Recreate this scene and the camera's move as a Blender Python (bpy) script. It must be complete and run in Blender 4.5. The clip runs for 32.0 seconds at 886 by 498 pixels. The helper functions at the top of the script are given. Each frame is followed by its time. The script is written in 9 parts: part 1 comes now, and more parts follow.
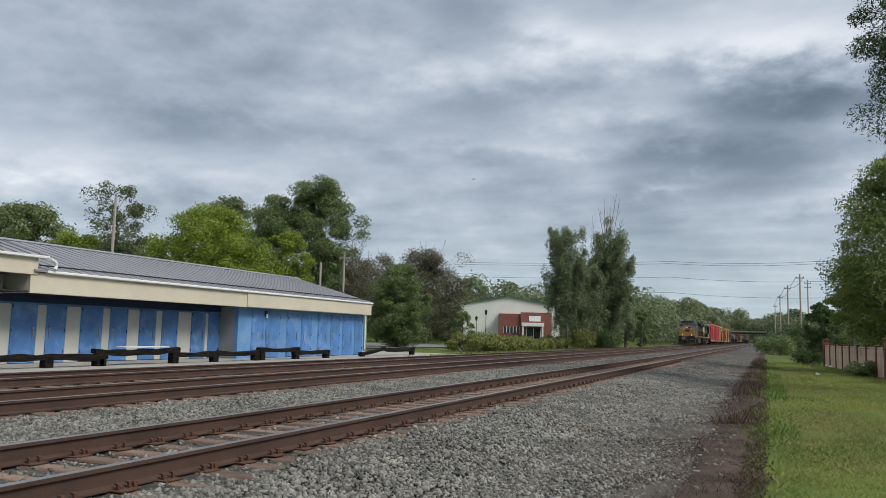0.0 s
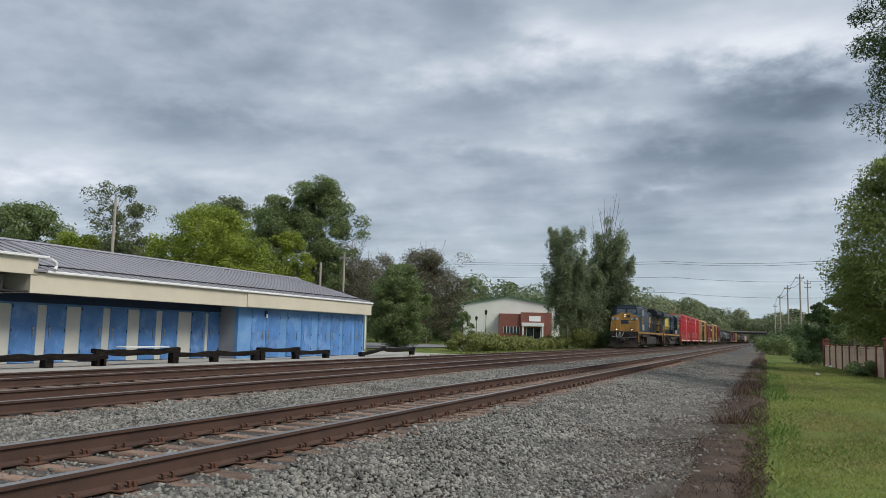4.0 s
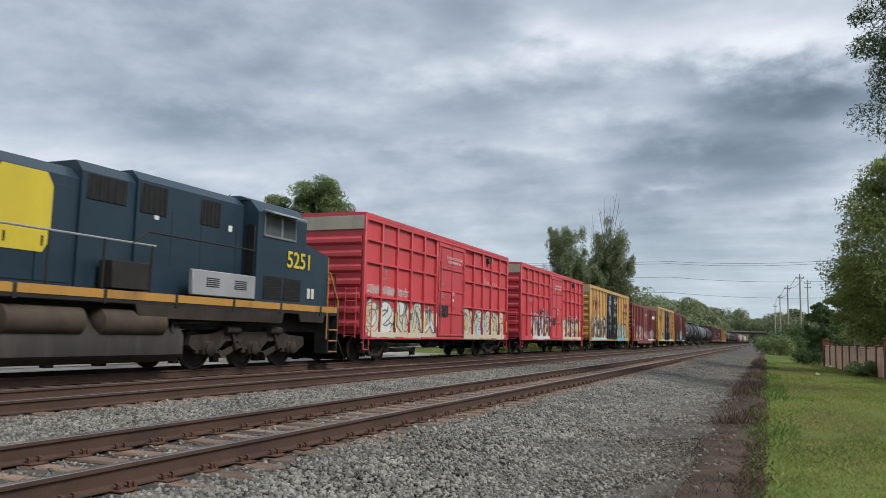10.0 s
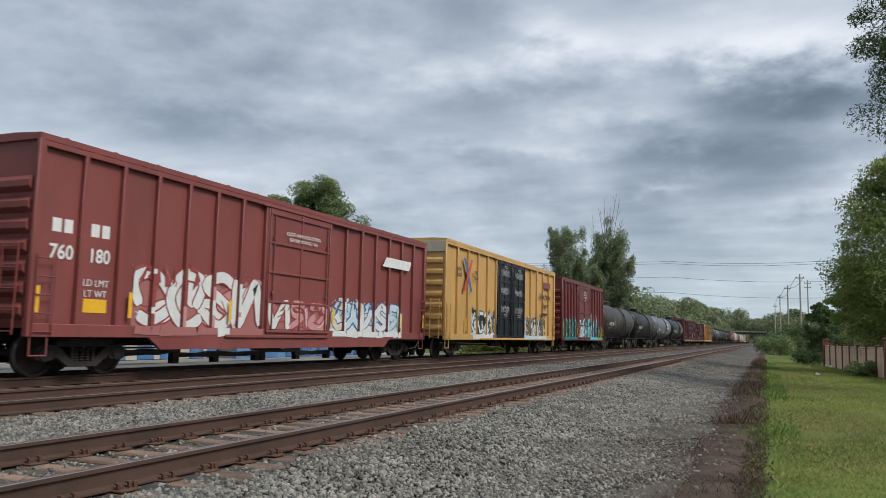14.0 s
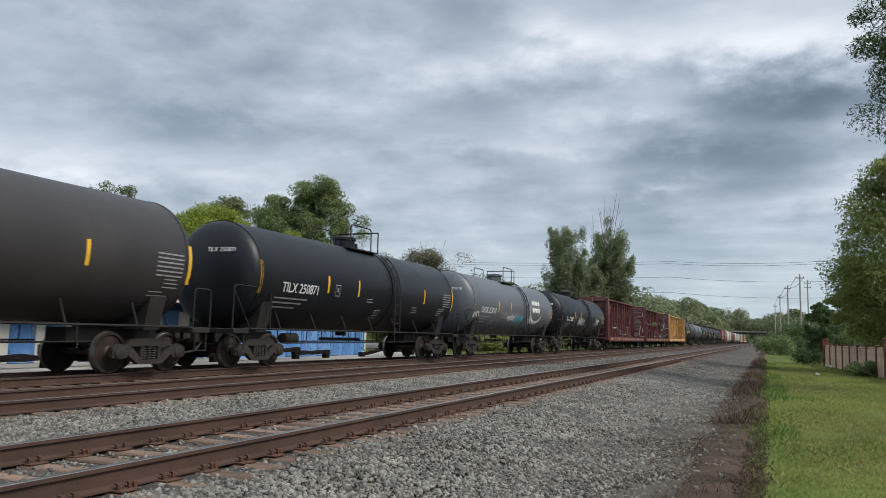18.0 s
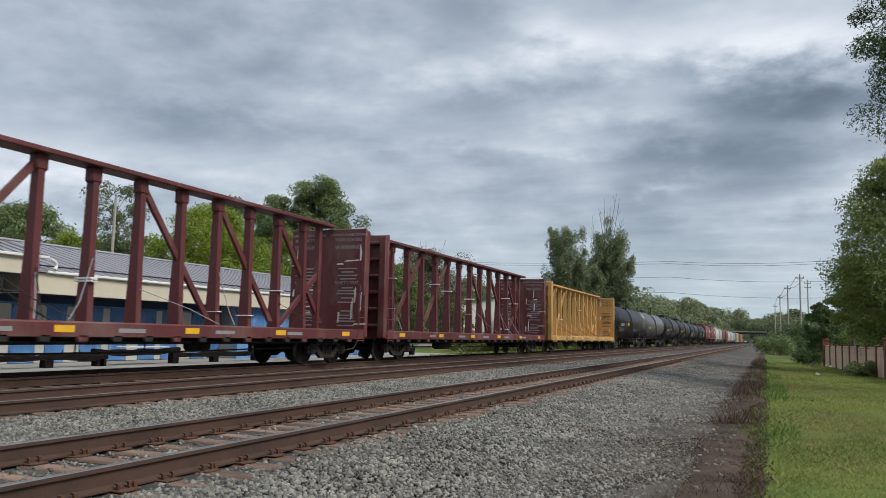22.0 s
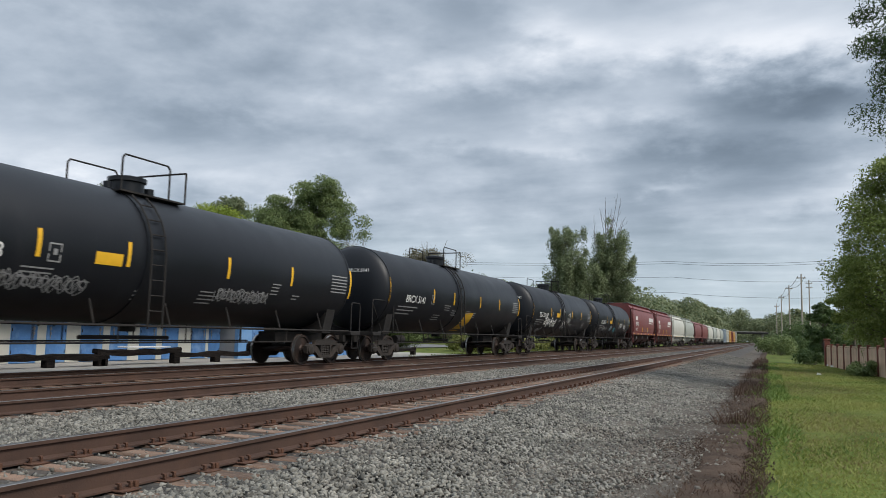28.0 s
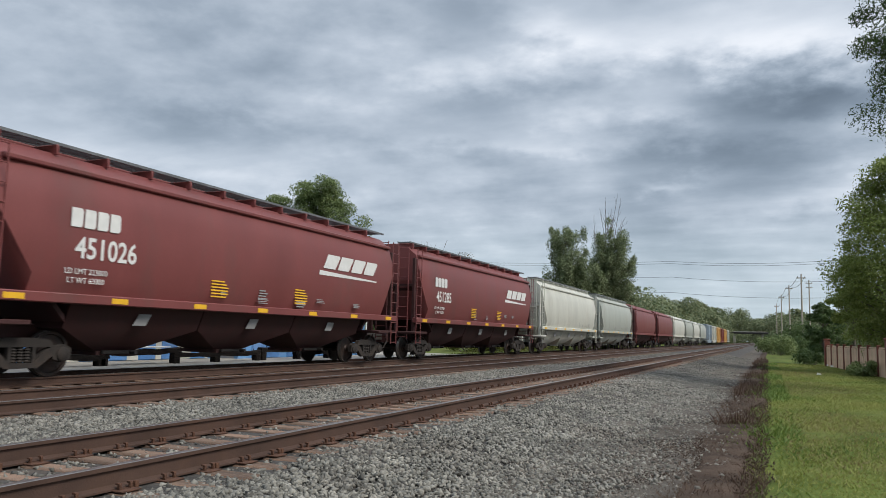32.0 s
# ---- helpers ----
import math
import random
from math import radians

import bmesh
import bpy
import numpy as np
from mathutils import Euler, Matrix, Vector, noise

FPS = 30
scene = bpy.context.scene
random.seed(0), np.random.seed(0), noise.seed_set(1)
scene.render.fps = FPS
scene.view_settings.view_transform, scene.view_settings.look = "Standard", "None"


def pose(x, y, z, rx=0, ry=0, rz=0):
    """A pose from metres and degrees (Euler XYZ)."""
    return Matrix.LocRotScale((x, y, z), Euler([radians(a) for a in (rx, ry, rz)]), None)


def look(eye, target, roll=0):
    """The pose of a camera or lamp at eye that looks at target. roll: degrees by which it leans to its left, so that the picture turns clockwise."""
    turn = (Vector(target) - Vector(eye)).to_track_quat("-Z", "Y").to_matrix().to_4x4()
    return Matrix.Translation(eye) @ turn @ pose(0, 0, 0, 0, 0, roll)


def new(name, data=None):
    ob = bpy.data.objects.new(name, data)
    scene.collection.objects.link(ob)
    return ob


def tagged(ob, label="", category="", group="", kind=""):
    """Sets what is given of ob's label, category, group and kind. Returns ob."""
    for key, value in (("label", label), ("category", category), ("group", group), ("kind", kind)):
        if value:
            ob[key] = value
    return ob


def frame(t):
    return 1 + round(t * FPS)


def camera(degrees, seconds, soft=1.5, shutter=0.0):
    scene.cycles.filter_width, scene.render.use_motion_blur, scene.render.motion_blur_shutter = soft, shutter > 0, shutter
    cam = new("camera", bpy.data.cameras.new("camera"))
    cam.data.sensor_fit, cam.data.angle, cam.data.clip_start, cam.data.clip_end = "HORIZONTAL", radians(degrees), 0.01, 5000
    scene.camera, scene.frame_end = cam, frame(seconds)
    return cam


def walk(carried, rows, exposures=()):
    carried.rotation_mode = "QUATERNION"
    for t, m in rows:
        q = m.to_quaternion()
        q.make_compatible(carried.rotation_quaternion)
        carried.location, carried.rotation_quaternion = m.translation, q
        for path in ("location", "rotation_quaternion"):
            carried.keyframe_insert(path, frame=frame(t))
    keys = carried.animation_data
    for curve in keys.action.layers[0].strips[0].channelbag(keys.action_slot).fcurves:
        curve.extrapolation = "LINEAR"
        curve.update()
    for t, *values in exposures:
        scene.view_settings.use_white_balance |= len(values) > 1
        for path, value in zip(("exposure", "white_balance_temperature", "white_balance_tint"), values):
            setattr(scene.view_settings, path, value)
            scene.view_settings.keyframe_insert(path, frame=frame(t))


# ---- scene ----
# World: x to the right of the tracks' direction, y along them, z = 0 at the rail tops.
DEG = 59.74
EYE = (0.0, 0.0, 1.043)
YAW, PITCH, ROLL = -22.80, 6.285, 1.39


def aim(dyaw=0.0, dpitch=0.0):
    a, b = radians(YAW + dyaw), radians(PITCH + dpitch)
    d = Vector((math.sin(a) * math.cos(b), math.cos(a) * math.cos(b), math.sin(b)))
    return look(EYE, Vector(EYE) + d * 10, ROLL)


cam = camera(DEG, 32.0, soft=0.55, shutter=0.1)
walk(cam, [(0.0, aim()), (25.0, aim()), (27.5, aim(-0.084)), (32.0, aim(-0.084))],
     exposures=[(0.0, 0.0), (7.0, 0.0), (10.0, 0.11), (12.0, 0.04), (14.0, 0.07), (18.0, 0.13), (21.0, 0.08), (25.0, 0.05), (28.0, 0.11), (32.0, 0.13)])

# ---- sky and sun: a bright overcast day with broken cloud ----
SUN_EL, SUN_AZ = 47.0, 100.0
# cloud masses and thin places: bearing, height, width, depth, stops
BANKS = (
    (-0.122, 0.364, 0.220, 0.040, 0.55),
    (-0.030, 0.240, 0.080, 0.070, -0.77),
    (-0.886, 0.185, 0.220, 0.040, 0.53),
    (0.096, 0.285, 0.080, 0.022, -0.69),
    (0.120, 0.221, 0.045, 0.070, 0.41),
    (-0.098, 0.198, 0.045, 0.012, 0.45),
    (-0.132, 0.184, 0.045, 0.070, -0.49),
    (-0.127, 0.284, 0.080, 0.022, 0.45),
    (-0.700, 0.245, 0.080, 0.022, -0.37),
    (-0.375, 0.415, 0.045, 0.040, -0.38),
    (-0.264, 0.393, 0.045, 0.022, 0.42),
    (0.101, 0.344, 0.220, 0.022, 0.39),
    (0.087, 0.163, 0.220, 0.012, 0.25),
    (-0.341, 0.298, 0.080, 0.022, -0.24),
    (-0.343, 0.247, 0.140, 0.012, 0.24),
    (0.042, 0.301, 0.130, 0.030, -0.55),
    (0.101, 0.272, 0.080, 0.030, -0.25),
    (-0.859, 0.324, 0.200, 0.090, -0.24),
    (-0.060, 0.224, 0.100, 0.014, -0.30),
)


def sky():
    w = bpy.data.worlds.new("world")
    scene.world = w
    w.use_nodes = True
    nt = w.node_tree
    N, L = nt.nodes, nt.links
    N.clear()
    out = N.new("ShaderNodeOutputWorld")
    bg = N.new("ShaderNodeBackground")
    L.new(bg.outputs[0], out.inputs[0])
    ns = N.new("ShaderNodeTexSky")
    ns.sky_type, ns.sun_disc = "NISHITA", False
    ns.sun_elevation, ns.sun_rotation = radians(SUN_EL), radians(SUN_AZ)
    tc = N.new("ShaderNodeTexCoord")
    sep = N.new("ShaderNodeSeparateXYZ")
    L.new(tc.outputs["Generated"], sep.inputs[0])

    def math_(op, a, b=None, clamp=False):
        m = N.new("ShaderNodeMath")
        m.operation, m.use_clamp = op, clamp
        for k, v in enumerate((a, b)):
            if v is None:
                continue
            if isinstance(v, (int, float)):
                m.inputs[k].default_value = v
            else:
                L.new(v, m.inputs[k])
        return m.outputs[0]

    # the cloud layer is a flat sheet high overhead: directions are laid out on it, so that it closes up towards the horizon
    depth = math_("ADD", math_("MAXIMUM", sep.outputs[2], 0.0), 0.10)
    flat = N.new("ShaderNodeVectorMath")
    flat.operation = "SCALE"
    L.new(tc.outputs["Generated"], flat.inputs[0])
    L.new(math_("DIVIDE", 1.0, depth), flat.inputs["Scale"])

    def cloud(scale, detail, rough, loc, along=1.0, dist=0.0):
        mp = N.new("ShaderNodeMapping")
        mp.inputs["Location"].default_value = loc
        mp.inputs["Rotation"].default_value = (0, 0, radians(18))
        mp.inputs["Scale"].default_value = (along, 1, 0)
        L.new(flat.outputs[0], mp.inputs[0])
        n = N.new("ShaderNodeTexNoise")
        n.inputs["Scale"].default_value, n.inputs["Detail"].default_value = scale, detail
        n.inputs["Roughness"].default_value, n.inputs["Distortion"].default_value = rough, dist
        L.new(mp.outputs[0], n.inputs["Vector"])
        return math_("SUBTRACT", n.outputs["Fac"], 0.5)

    def puff(scale, detail, rough, loc, squash):
        """Heaped cloud, seen from its side: noise over the directions themselves."""
        mp = N.new("ShaderNodeMapping")
        mp.inputs["Location"].default_value = loc
        mp.inputs["Rotation"].default_value = (radians(2), radians(-4), 0)
        mp.inputs["Scale"].default_value = (1, 1, squash)
        L.new(tc.outputs["Generated"], mp.inputs[0])
        n = N.new("ShaderNodeTexNoise")
        n.inputs["Scale"].default_value, n.inputs["Detail"].default_value, n.inputs["Roughness"].default_value = scale, detail, rough
        L.new(mp.outputs[0], n.inputs["Vector"])
        return math_("SUBTRACT", n.outputs["Fac"], 0.5)

    def bank(cx, cz, rx, rz, amount):
        """A larger cloud mass (or a thin place), its edge broken up by the noise; cx: bearing and cz: height in radians."""
        sb = N.new("ShaderNodeVectorMath")
        sb.operation = "SUBTRACT"
        L.new(warped.outputs[0], sb.inputs[0])
        sb.inputs[1].default_value = (math.sin(cx) * math.cos(cz), math.cos(cx) * math.cos(cz), math.sin(cz))
        dv = N.new("ShaderNodeVectorMath")
        dv.operation = "DIVIDE"
        L.new(sb.outputs[0], dv.inputs[0])
        dv.inputs[1].default_value = (rx, rx * 1.5, rz)
        dt = N.new("ShaderNodeVectorMath")
        dt.operation = "DOT_PRODUCT"
        L.new(dv.outputs[0], dt.inputs[0]), L.new(dv.outputs[0], dt.inputs[1])
        return math_("MULTIPLY", math_("EXPONENT", math_("MULTIPLY", dt.outputs["Value"], -1.0)), amount * 1.15)

    big = cloud(1.2, 5, 0.5, (3.1, 1.7, 0), 0.9)
    mid = puff(6.5, 8, 0.52, (0.4, 5.2, 0), 2.3)
    fine = puff(17.0, 6, 0.55, (7.3, 2.2, 0), 2.0)
    streak = cloud(3.4, 5, 0.52, (1.2, 8.4, 0), 0.55)
    # the noise shifts the directions a little, so that no bank has a plain outline
    off = N.new("ShaderNodeCombineXYZ")
    L.new(math_("MULTIPLY", mid, 0.14), off.inputs[0])
    L.new(math_("MULTIPLY", math_("ADD", fine, mid), 0.055), off.inputs[2])
    warped = N.new("ShaderNodeVectorMath")
    L.new(tc.outputs["Generated"], warped.inputs[0]), L.new(off.outputs[0], warped.inputs[1])
    # brightness of the cloud in stops
    lum = math_("ADD", math_("ADD", math_("ADD", math_("MULTIPLY", big, 0.8), math_("MULTIPLY", streak, 0.9)), math_("MULTIPLY", mid, 1.3)), math_("ADD", math_("MULTIPLY", fine, 0.75), -1.08))
    for row in BANKS:
        lum = math_("ADD", lum, bank(*row))
    ramp = N.new("ShaderNodeValToRGB")
    L.new(math_("ADD", math_("MULTIPLY", lum, 1 / 3.2), 1.0, True), ramp.inputs[0])
    e = ramp.color_ramp.elements
    while len(e) < 8:
        e.new(len(e) / 8)
    for k in range(8):
        v = 2.0 ** (-3.2 + 3.2 * k / 7)
        b = (7 - k) / 7
        e[k].position, e[k].color = k / 7, (v * (0.985 - 0.42 * b + 0.20 * b * b), v * 1.0, v * (1.04 + 0.46 * b - 0.20 * b * b), 1)
    # pale, thinner cloud towards the horizon
    hz = N.new("ShaderNodeMapRange")
    hz.inputs["From Min"].default_value, hz.inputs["From Max"].default_value = 0.0, 0.16
    hz.inputs["To Min"].default_value, hz.inputs["To Max"].default_value = 0.60, 0.0
    L.new(sep.outputs[2], hz.inputs["Value"])
    mixh = N.new("ShaderNodeMix")
    mixh.data_type = "RGBA"
    L.new(hz.outputs[0], mixh.inputs[0])
    L.new(ramp.outputs[0], mixh.inputs[6])
    mixh.inputs[7].default_value = (0.56, 0.68, 0.74, 1)
    mixs = N.new("ShaderNodeMix")
    mixs.data_type = "RGBA"
    mixs.inputs[0].default_value = 0.92
    scl = N.new("ShaderNodeMix")
    scl.data_type, scl.blend_type = "RGBA", "MULTIPLY"
    scl.inputs[0].default_value = 1.0
    L.new(ns.outputs[0], scl.inputs[6])
    scl.inputs[7].default_value = (0.10, 0.10, 0.10, 1)
    L.new(scl.outputs[2], mixs.inputs[6])
    L.new(mixh.outputs[2], mixs.inputs[7])
    L.new(mixs.outputs[2], bg.inputs[0])
    # an overcast sky is brightest overhead
    zen = N.new("ShaderNodeMapRange")
    zen.interpolation_type = "SMOOTHSTEP"
    zen.inputs["From Min"].default_value, zen.inputs["From Max"].default_value = 0.38, 1.0
    zen.inputs["To Min"].default_value, zen.inputs["To Max"].default_value = 1.04, 1.9
    L.new(sep.outputs[2], zen.inputs["Value"])
    L.new(zen.outputs[0], bg.inputs[1])


sky()
sun = new("sun", bpy.data.lights.new("sun", "SUN"))
sun.data.energy, sun.data.angle, sun.data.color = 2.9, radians(24), (1.0, 0.95, 0.88)
_d = Vector((math.sin(radians(SUN_AZ)) * math.cos(radians(SUN_EL)), math.cos(radians(SUN_AZ)) * math.cos(radians(SUN_EL)), math.sin(radians(SUN_EL))))
sun.matrix_world = look(_d * 100, (0, 0, 0))


# ---- materials ----
def surface(name, col, rough=0.6, metal=0.0, dark=0.7, light=1.15, scale=3.0, grain=40.0, bump=0.15, stain=None, stain_scale=1.2,
            stain_amount=0.35, stretch=(1, 1, 1), island=0.0, spec=0.5, coat=0.0):
    """A procedural surface: base colour varied by a broad and a fine noise, stains of another colour, and fine relief."""
    m = bpy.data.materials.new(name)
    m.use_nodes = True
    nt = m.node_tree
    N, L = nt.nodes, nt.links
    bs = N["Principled BSDF"]
    bs.inputs["Roughness"].default_value, bs.inputs["Metallic"].default_value = rough, metal
    bs.inputs["Specular IOR Level"].default_value = spec
    bs.inputs["Coat Weight"].default_value = coat
    tc = N.new("ShaderNodeTexCoord")
    mp = N.new("ShaderNodeMapping")
    mp.inputs["Scale"].default_value = stretch
    L.new(tc.outputs["Object"], mp.inputs[0])

    def nz(sc, det=4.0, ro=0.6):
        n = N.new("ShaderNodeTexNoise")
        n.inputs["Scale"].default_value, n.inputs["Detail"].default_value, n.inputs["Roughness"].default_value = sc, det, ro
        L.new(mp.outputs[0], n.inputs["Vector"])
        return n.outputs["Fac"]

    def mixc(fac, c1, c2):
        x = N.new("ShaderNodeMix")
        x.data_type = "RGBA"
        for sock, v in ((x.inputs[0], fac), (x.inputs[6], c1), (x.inputs[7], c2)):
            if isinstance(v, (int, float)):
                sock.default_value = v
            elif isinstance(v, tuple):
                sock.default_value = (*v[:3], 1)
            else:
                L.new(v, sock)
        return x.outputs[2]

    def ramp(v, a, b):
        r = N.new("ShaderNodeMapRange")
        r.inputs["From Min"].default_value, r.inputs["From Max"].default_value = a, b
        L.new(v, r.inputs["Value"])
        return r.outputs[0]

    lo, hi = tuple(c * dark for c in col), tuple(min(1, c * light) for c in col)
    big = nz(scale)
    fine = nz(grain, 3.0)
    c = mixc(ramp(big, 0.3, 0.7), lo, hi)
    c = mixc(ramp(fine, 0.35, 0.75), c, mixc(0.5, c, lo))
    if stain:
        sn = nz(stain_scale, 7.0, 0.65)
        f = N.new("ShaderNodeMath")
        f.operation = "MULTIPLY"
        L.new(ramp(sn, 0.5, 0.72), f.inputs[0])
        f.inputs[1].default_value = stain_amount
        c = mixc(f.outputs[0], c, stain)
    if island:
        g = N.new("ShaderNodeNewGeometry")
        o = N.new("ShaderNodeObjectInfo")
        ad = N.new("ShaderNodeMath")
        ad.operation = "ADD"
        L.new(g.outputs["Random Per Island"], ad.inputs[0]), L.new(o.outputs["Random"], ad.inputs[1])
        fr = N.new("ShaderNodeMath")
        fr.operation = "FRACT"
        L.new(ad.outputs[0], fr.inputs[0])
        mr = N.new("ShaderNodeMapRange")
        mr.inputs["To Min"].default_value, mr.inputs["To Max"].default_value = 1 - island, 1 + island
        L.new(fr.outputs[0], mr.inputs["Value"])
        h = N.new("ShaderNodeHueSaturation")
        L.new(mr.outputs[0], h.inputs["Value"])
        L.new(c, h.inputs["Color"])
        c = h.outputs[0]
    L.new(c, bs.inputs["Base Color"])
    if bump:
        b = N.new("ShaderNodeBump")
        b.inputs["Strength"].default_value, b.inputs["Distance"].default_value = bump, 0.02
        L.new(fine, b.inputs["Height"])
        L.new(b.outputs[0], bs.inputs["Normal"])
        rr = N.new("ShaderNodeMapRange")
        rr.inputs["To Min"].default_value, rr.inputs["To Max"].default_value = max(0.02, rough - 0.12), min(1, rough + 0.12)
        L.new(big, rr.inputs["Value"])
        L.new(rr.outputs[0], bs.inputs["Roughness"])
    return m


def glow(name, col, power):
    m = bpy.data.materials.new(name)
    m.use_nodes = True
    b = m.node_tree.nodes["Principled BSDF"]
    b.inputs["Base Color"].default_value = (*col, 1)
    b.inputs["Emission Color"].default_value = (*col, 1)
    b.inputs["Emission Strength"].default_value = power
    return m


def leafy(name, c1, c2, c3, back=0.35):
    """Leaves: three greens told apart island by island, a little light passing through."""
    m = bpy.data.materials.new(name)
    m.use_nodes = True
    nt = m.node_tree
    N, L = nt.nodes, nt.links
    bs = N["Principled BSDF"]
    bs.inputs["Roughness"].default_value = 0.55
    bs.inputs["Specular IOR Level"].default_value = 0.3
    g = N.new("ShaderNodeNewGeometry")
    r = N.new("ShaderNodeValToRGB")
    e = r.color_ramp.elements
    e[0].color, e[1].color = (*c1, 1), (*c3, 1)
    e[0].position, e[1].position = 0.1, 0.9
    k = e.new(0.5)
    k.color = (*c2, 1)
    tc = N.new("ShaderNodeTexCoord")
    n = N.new("ShaderNodeTexNoise")
    n.inputs["Scale"].default_value, n.inputs["Detail"].default_value = 0.5, 3
    L.new(tc.outputs["Object"], n.inputs["Vector"])
    mx = N.new("ShaderNodeMix")
    mx.inputs[0].default_value = 0.5
    L.new(g.outputs["Random Per Island"], mx.inputs[2]), L.new(n.outputs["Fac"], mx.inputs[3])
    L.new(mx.outputs[0], r.inputs[0])
    L.new(r.outputs[0], bs.inputs["Base Color"])
    tr = N.new("ShaderNodeBsdfTranslucent")
    L.new(r.outputs[0], tr.inputs[0])
    ms = N.new("ShaderNodeMixShader")
    ms.inputs[0].default_value = back
    L.new(bs.outputs[0], ms.inputs[1]), L.new(tr.outputs[0], ms.inputs[2])
    L.new(ms.outputs[0], N["Material Output"].inputs[0])
    return m


def plain(name, col, rough=0.5, metal=0.0):
    return surface(name, col, rough, metal, 0.9, 1.06, 5.0, 60.0, 0.04)


# ---- mesh tools ----
class Geo:
    """Collects verts and faces of one mesh."""

    def __init__(self):
        self.v, self.f, self.m = [], [], []

    def add(self, verts, faces, mi=0):
        k = len(self.v)
        self.v += [tuple(p) for p in verts]
        self.f += [tuple(i + k for i in q) for q in faces]
        self.m += [mi] * len(faces)
        return self

    def box(self, x0, x1, y0, y1, z0, z1, b=0.0, mi=0, mat=None):
        """A box; with b > 0 all its edges are chamfered by b."""
        x0, x1, y0, y1, z0, z1 = min(x0, x1), max(x0, x1), min(y0, y1), max(y0, y1), min(z0, z1), max(z0, z1)
        if b <= 0:
            vs = [(x, y, z) for x in (x0, x1) for y in (y0, y1) for z in (z0, z1)]
            fs = [(0, 1, 3, 2), (4, 6, 7, 5), (0, 4, 5, 1), (2, 3, 7, 6), (0, 2, 6, 4), (1, 5, 7, 3)]
        else:
            b = min(b, 0.45 * min(x1 - x0, y1 - y0, z1 - z0))
            vs, ix = [], {}
            for sx in (0, 1):
                for sy in (0, 1):
                    for sz in (0, 1):
                        for ax in range(3):
                            p = [(x0, x1)[sx], (y0, y1)[sy], (z0, z1)[sz]]
                            for o in range(3):
                                if o != ax:
                                    p[o] += b * (1 if (sx, sy, sz)[o] == 0 else -1)
                            ix[sx, sy, sz, ax] = len(vs)
                            vs.append(tuple(p))
            fs = []
            for s in (0, 1):
                q = [(0, 0), (0, 1), (1, 1), (1, 0)]
                if s:
                    q = q[::-1]
                fs.append(tuple(ix[s, a, c, 0] for a, c in q))
                fs.append(tuple(ix[a, s, c, 1] for c, a in q))
                fs.append(tuple(ix[a, c, s, 2] for a, c in q))
            for a in (0, 1):
                for c in (0, 1):
                    t = (ix[a, c, 0, 0], ix[a, c, 1, 0], ix[a, c, 1, 1], ix[a, c, 0, 1])
                    fs.append(t if a == c else t[::-1])
                    t = (ix[a, 0, c, 2], ix[a, 1, c, 2], ix[a, 1, c, 0], ix[a, 0, c, 0])
                    fs.append(t if a == c else t[::-1])
                    t = (ix[0, a, c, 1], ix[1, a, c, 1], ix[1, a, c, 2], ix[0, a, c, 2])
                    fs.append(t if a == c else t[::-1])
                    for d in (0, 1):
                        t = (ix[a, c, d, 0], ix[a, c, d, 1], ix[a, c, d, 2])
                        fs.append(t if (a + c + d) % 2 else t[::-1])
        if mat is not None:
            vs = [tuple(mat @ Vector(p)) for p in vs]
        return self.add(vs, fs, mi)

    def tube(self, p0, p1, r0, r1=None, n=8, caps=True, mi=0):
        r1 = r0 if r1 is None else r1
        p0, p1 = Vector(p0), Vector(p1)
        d = (p1 - p0).normalized()
        a = d.orthogonal().normalized()
        c = d.cross(a)
        vs = []
        for p, r in ((p0, r0), (p1, r1)):
            vs += [p + (a * math.cos(k * math.tau / n) + c * math.sin(k * math.tau / n)) * r for k in range(n)]
        fs = [(k, (k + 1) % n, n + (k + 1) % n, n + k) for k in range(n)]
        if caps:
            fs += [tuple(range(n))[::-1], tuple(range(n, 2 * n))]
        return self.add(vs, fs, mi)

    def pipe(self, pts, r, n=6, mi=0):
        for a, b in zip(pts, pts[1:]):
            self.tube(a, b, r, n=n, mi=mi)
        return self

    def lathe(self, prof, n=24, axis="y", at=(0, 0, 0), mi=0):
        """prof: (along, radius) pairs, turned about an axis through at."""
        vs, fs = [], []
        for s, r in prof:
            for k in range(n):
                a = k * math.tau / n
                p = {"y": (r * math.cos(a), s, r * math.sin(a)), "x": (s, r * math.cos(a), r * math.sin(a)), "z": (r * math.cos(a), r * math.sin(a), s)}[axis]
                vs.append((p[0] + at[0], p[1] + at[1], p[2] + at[2]))
        for j in range(len(prof) - 1):
            for k in range(n):
                q = (j * n + k, j * n + (k + 1) % n, (j + 1) * n + (k + 1) % n, (j + 1) * n + k)
                fs.append(q if axis != "y" else q[::-1])
        fs.append(tuple(range(n)) if axis == "y" else tuple(range(n))[::-1])
        last = tuple(range((len(prof) - 1) * n, len(prof) * n))
        fs.append(last[::-1] if axis == "y" else last)
        return self.add(vs, fs, mi)

    def prism(self, poly, a, b, axis="y", mi=0):
        """poly: 2D outline (u, w) drawn out from a to b along an axis: y -> (u, *, w), x -> (*, u, w), z -> (u, w, *)."""
        def at(p, s):
            return {"y": (p[0], s, p[1]), "x": (s, p[0], p[1]), "z": (p[0], p[1], s)}[axis]
        n = len(poly)
        vs = [at(p, a) for p in poly] + [at(p, b) for p in poly]
        fs = [(k, (k + 1) % n, n + (k + 1) % n, n + k) for k in range(n)] + [tuple(range(n))[::-1], tuple(range(n, 2 * n))]
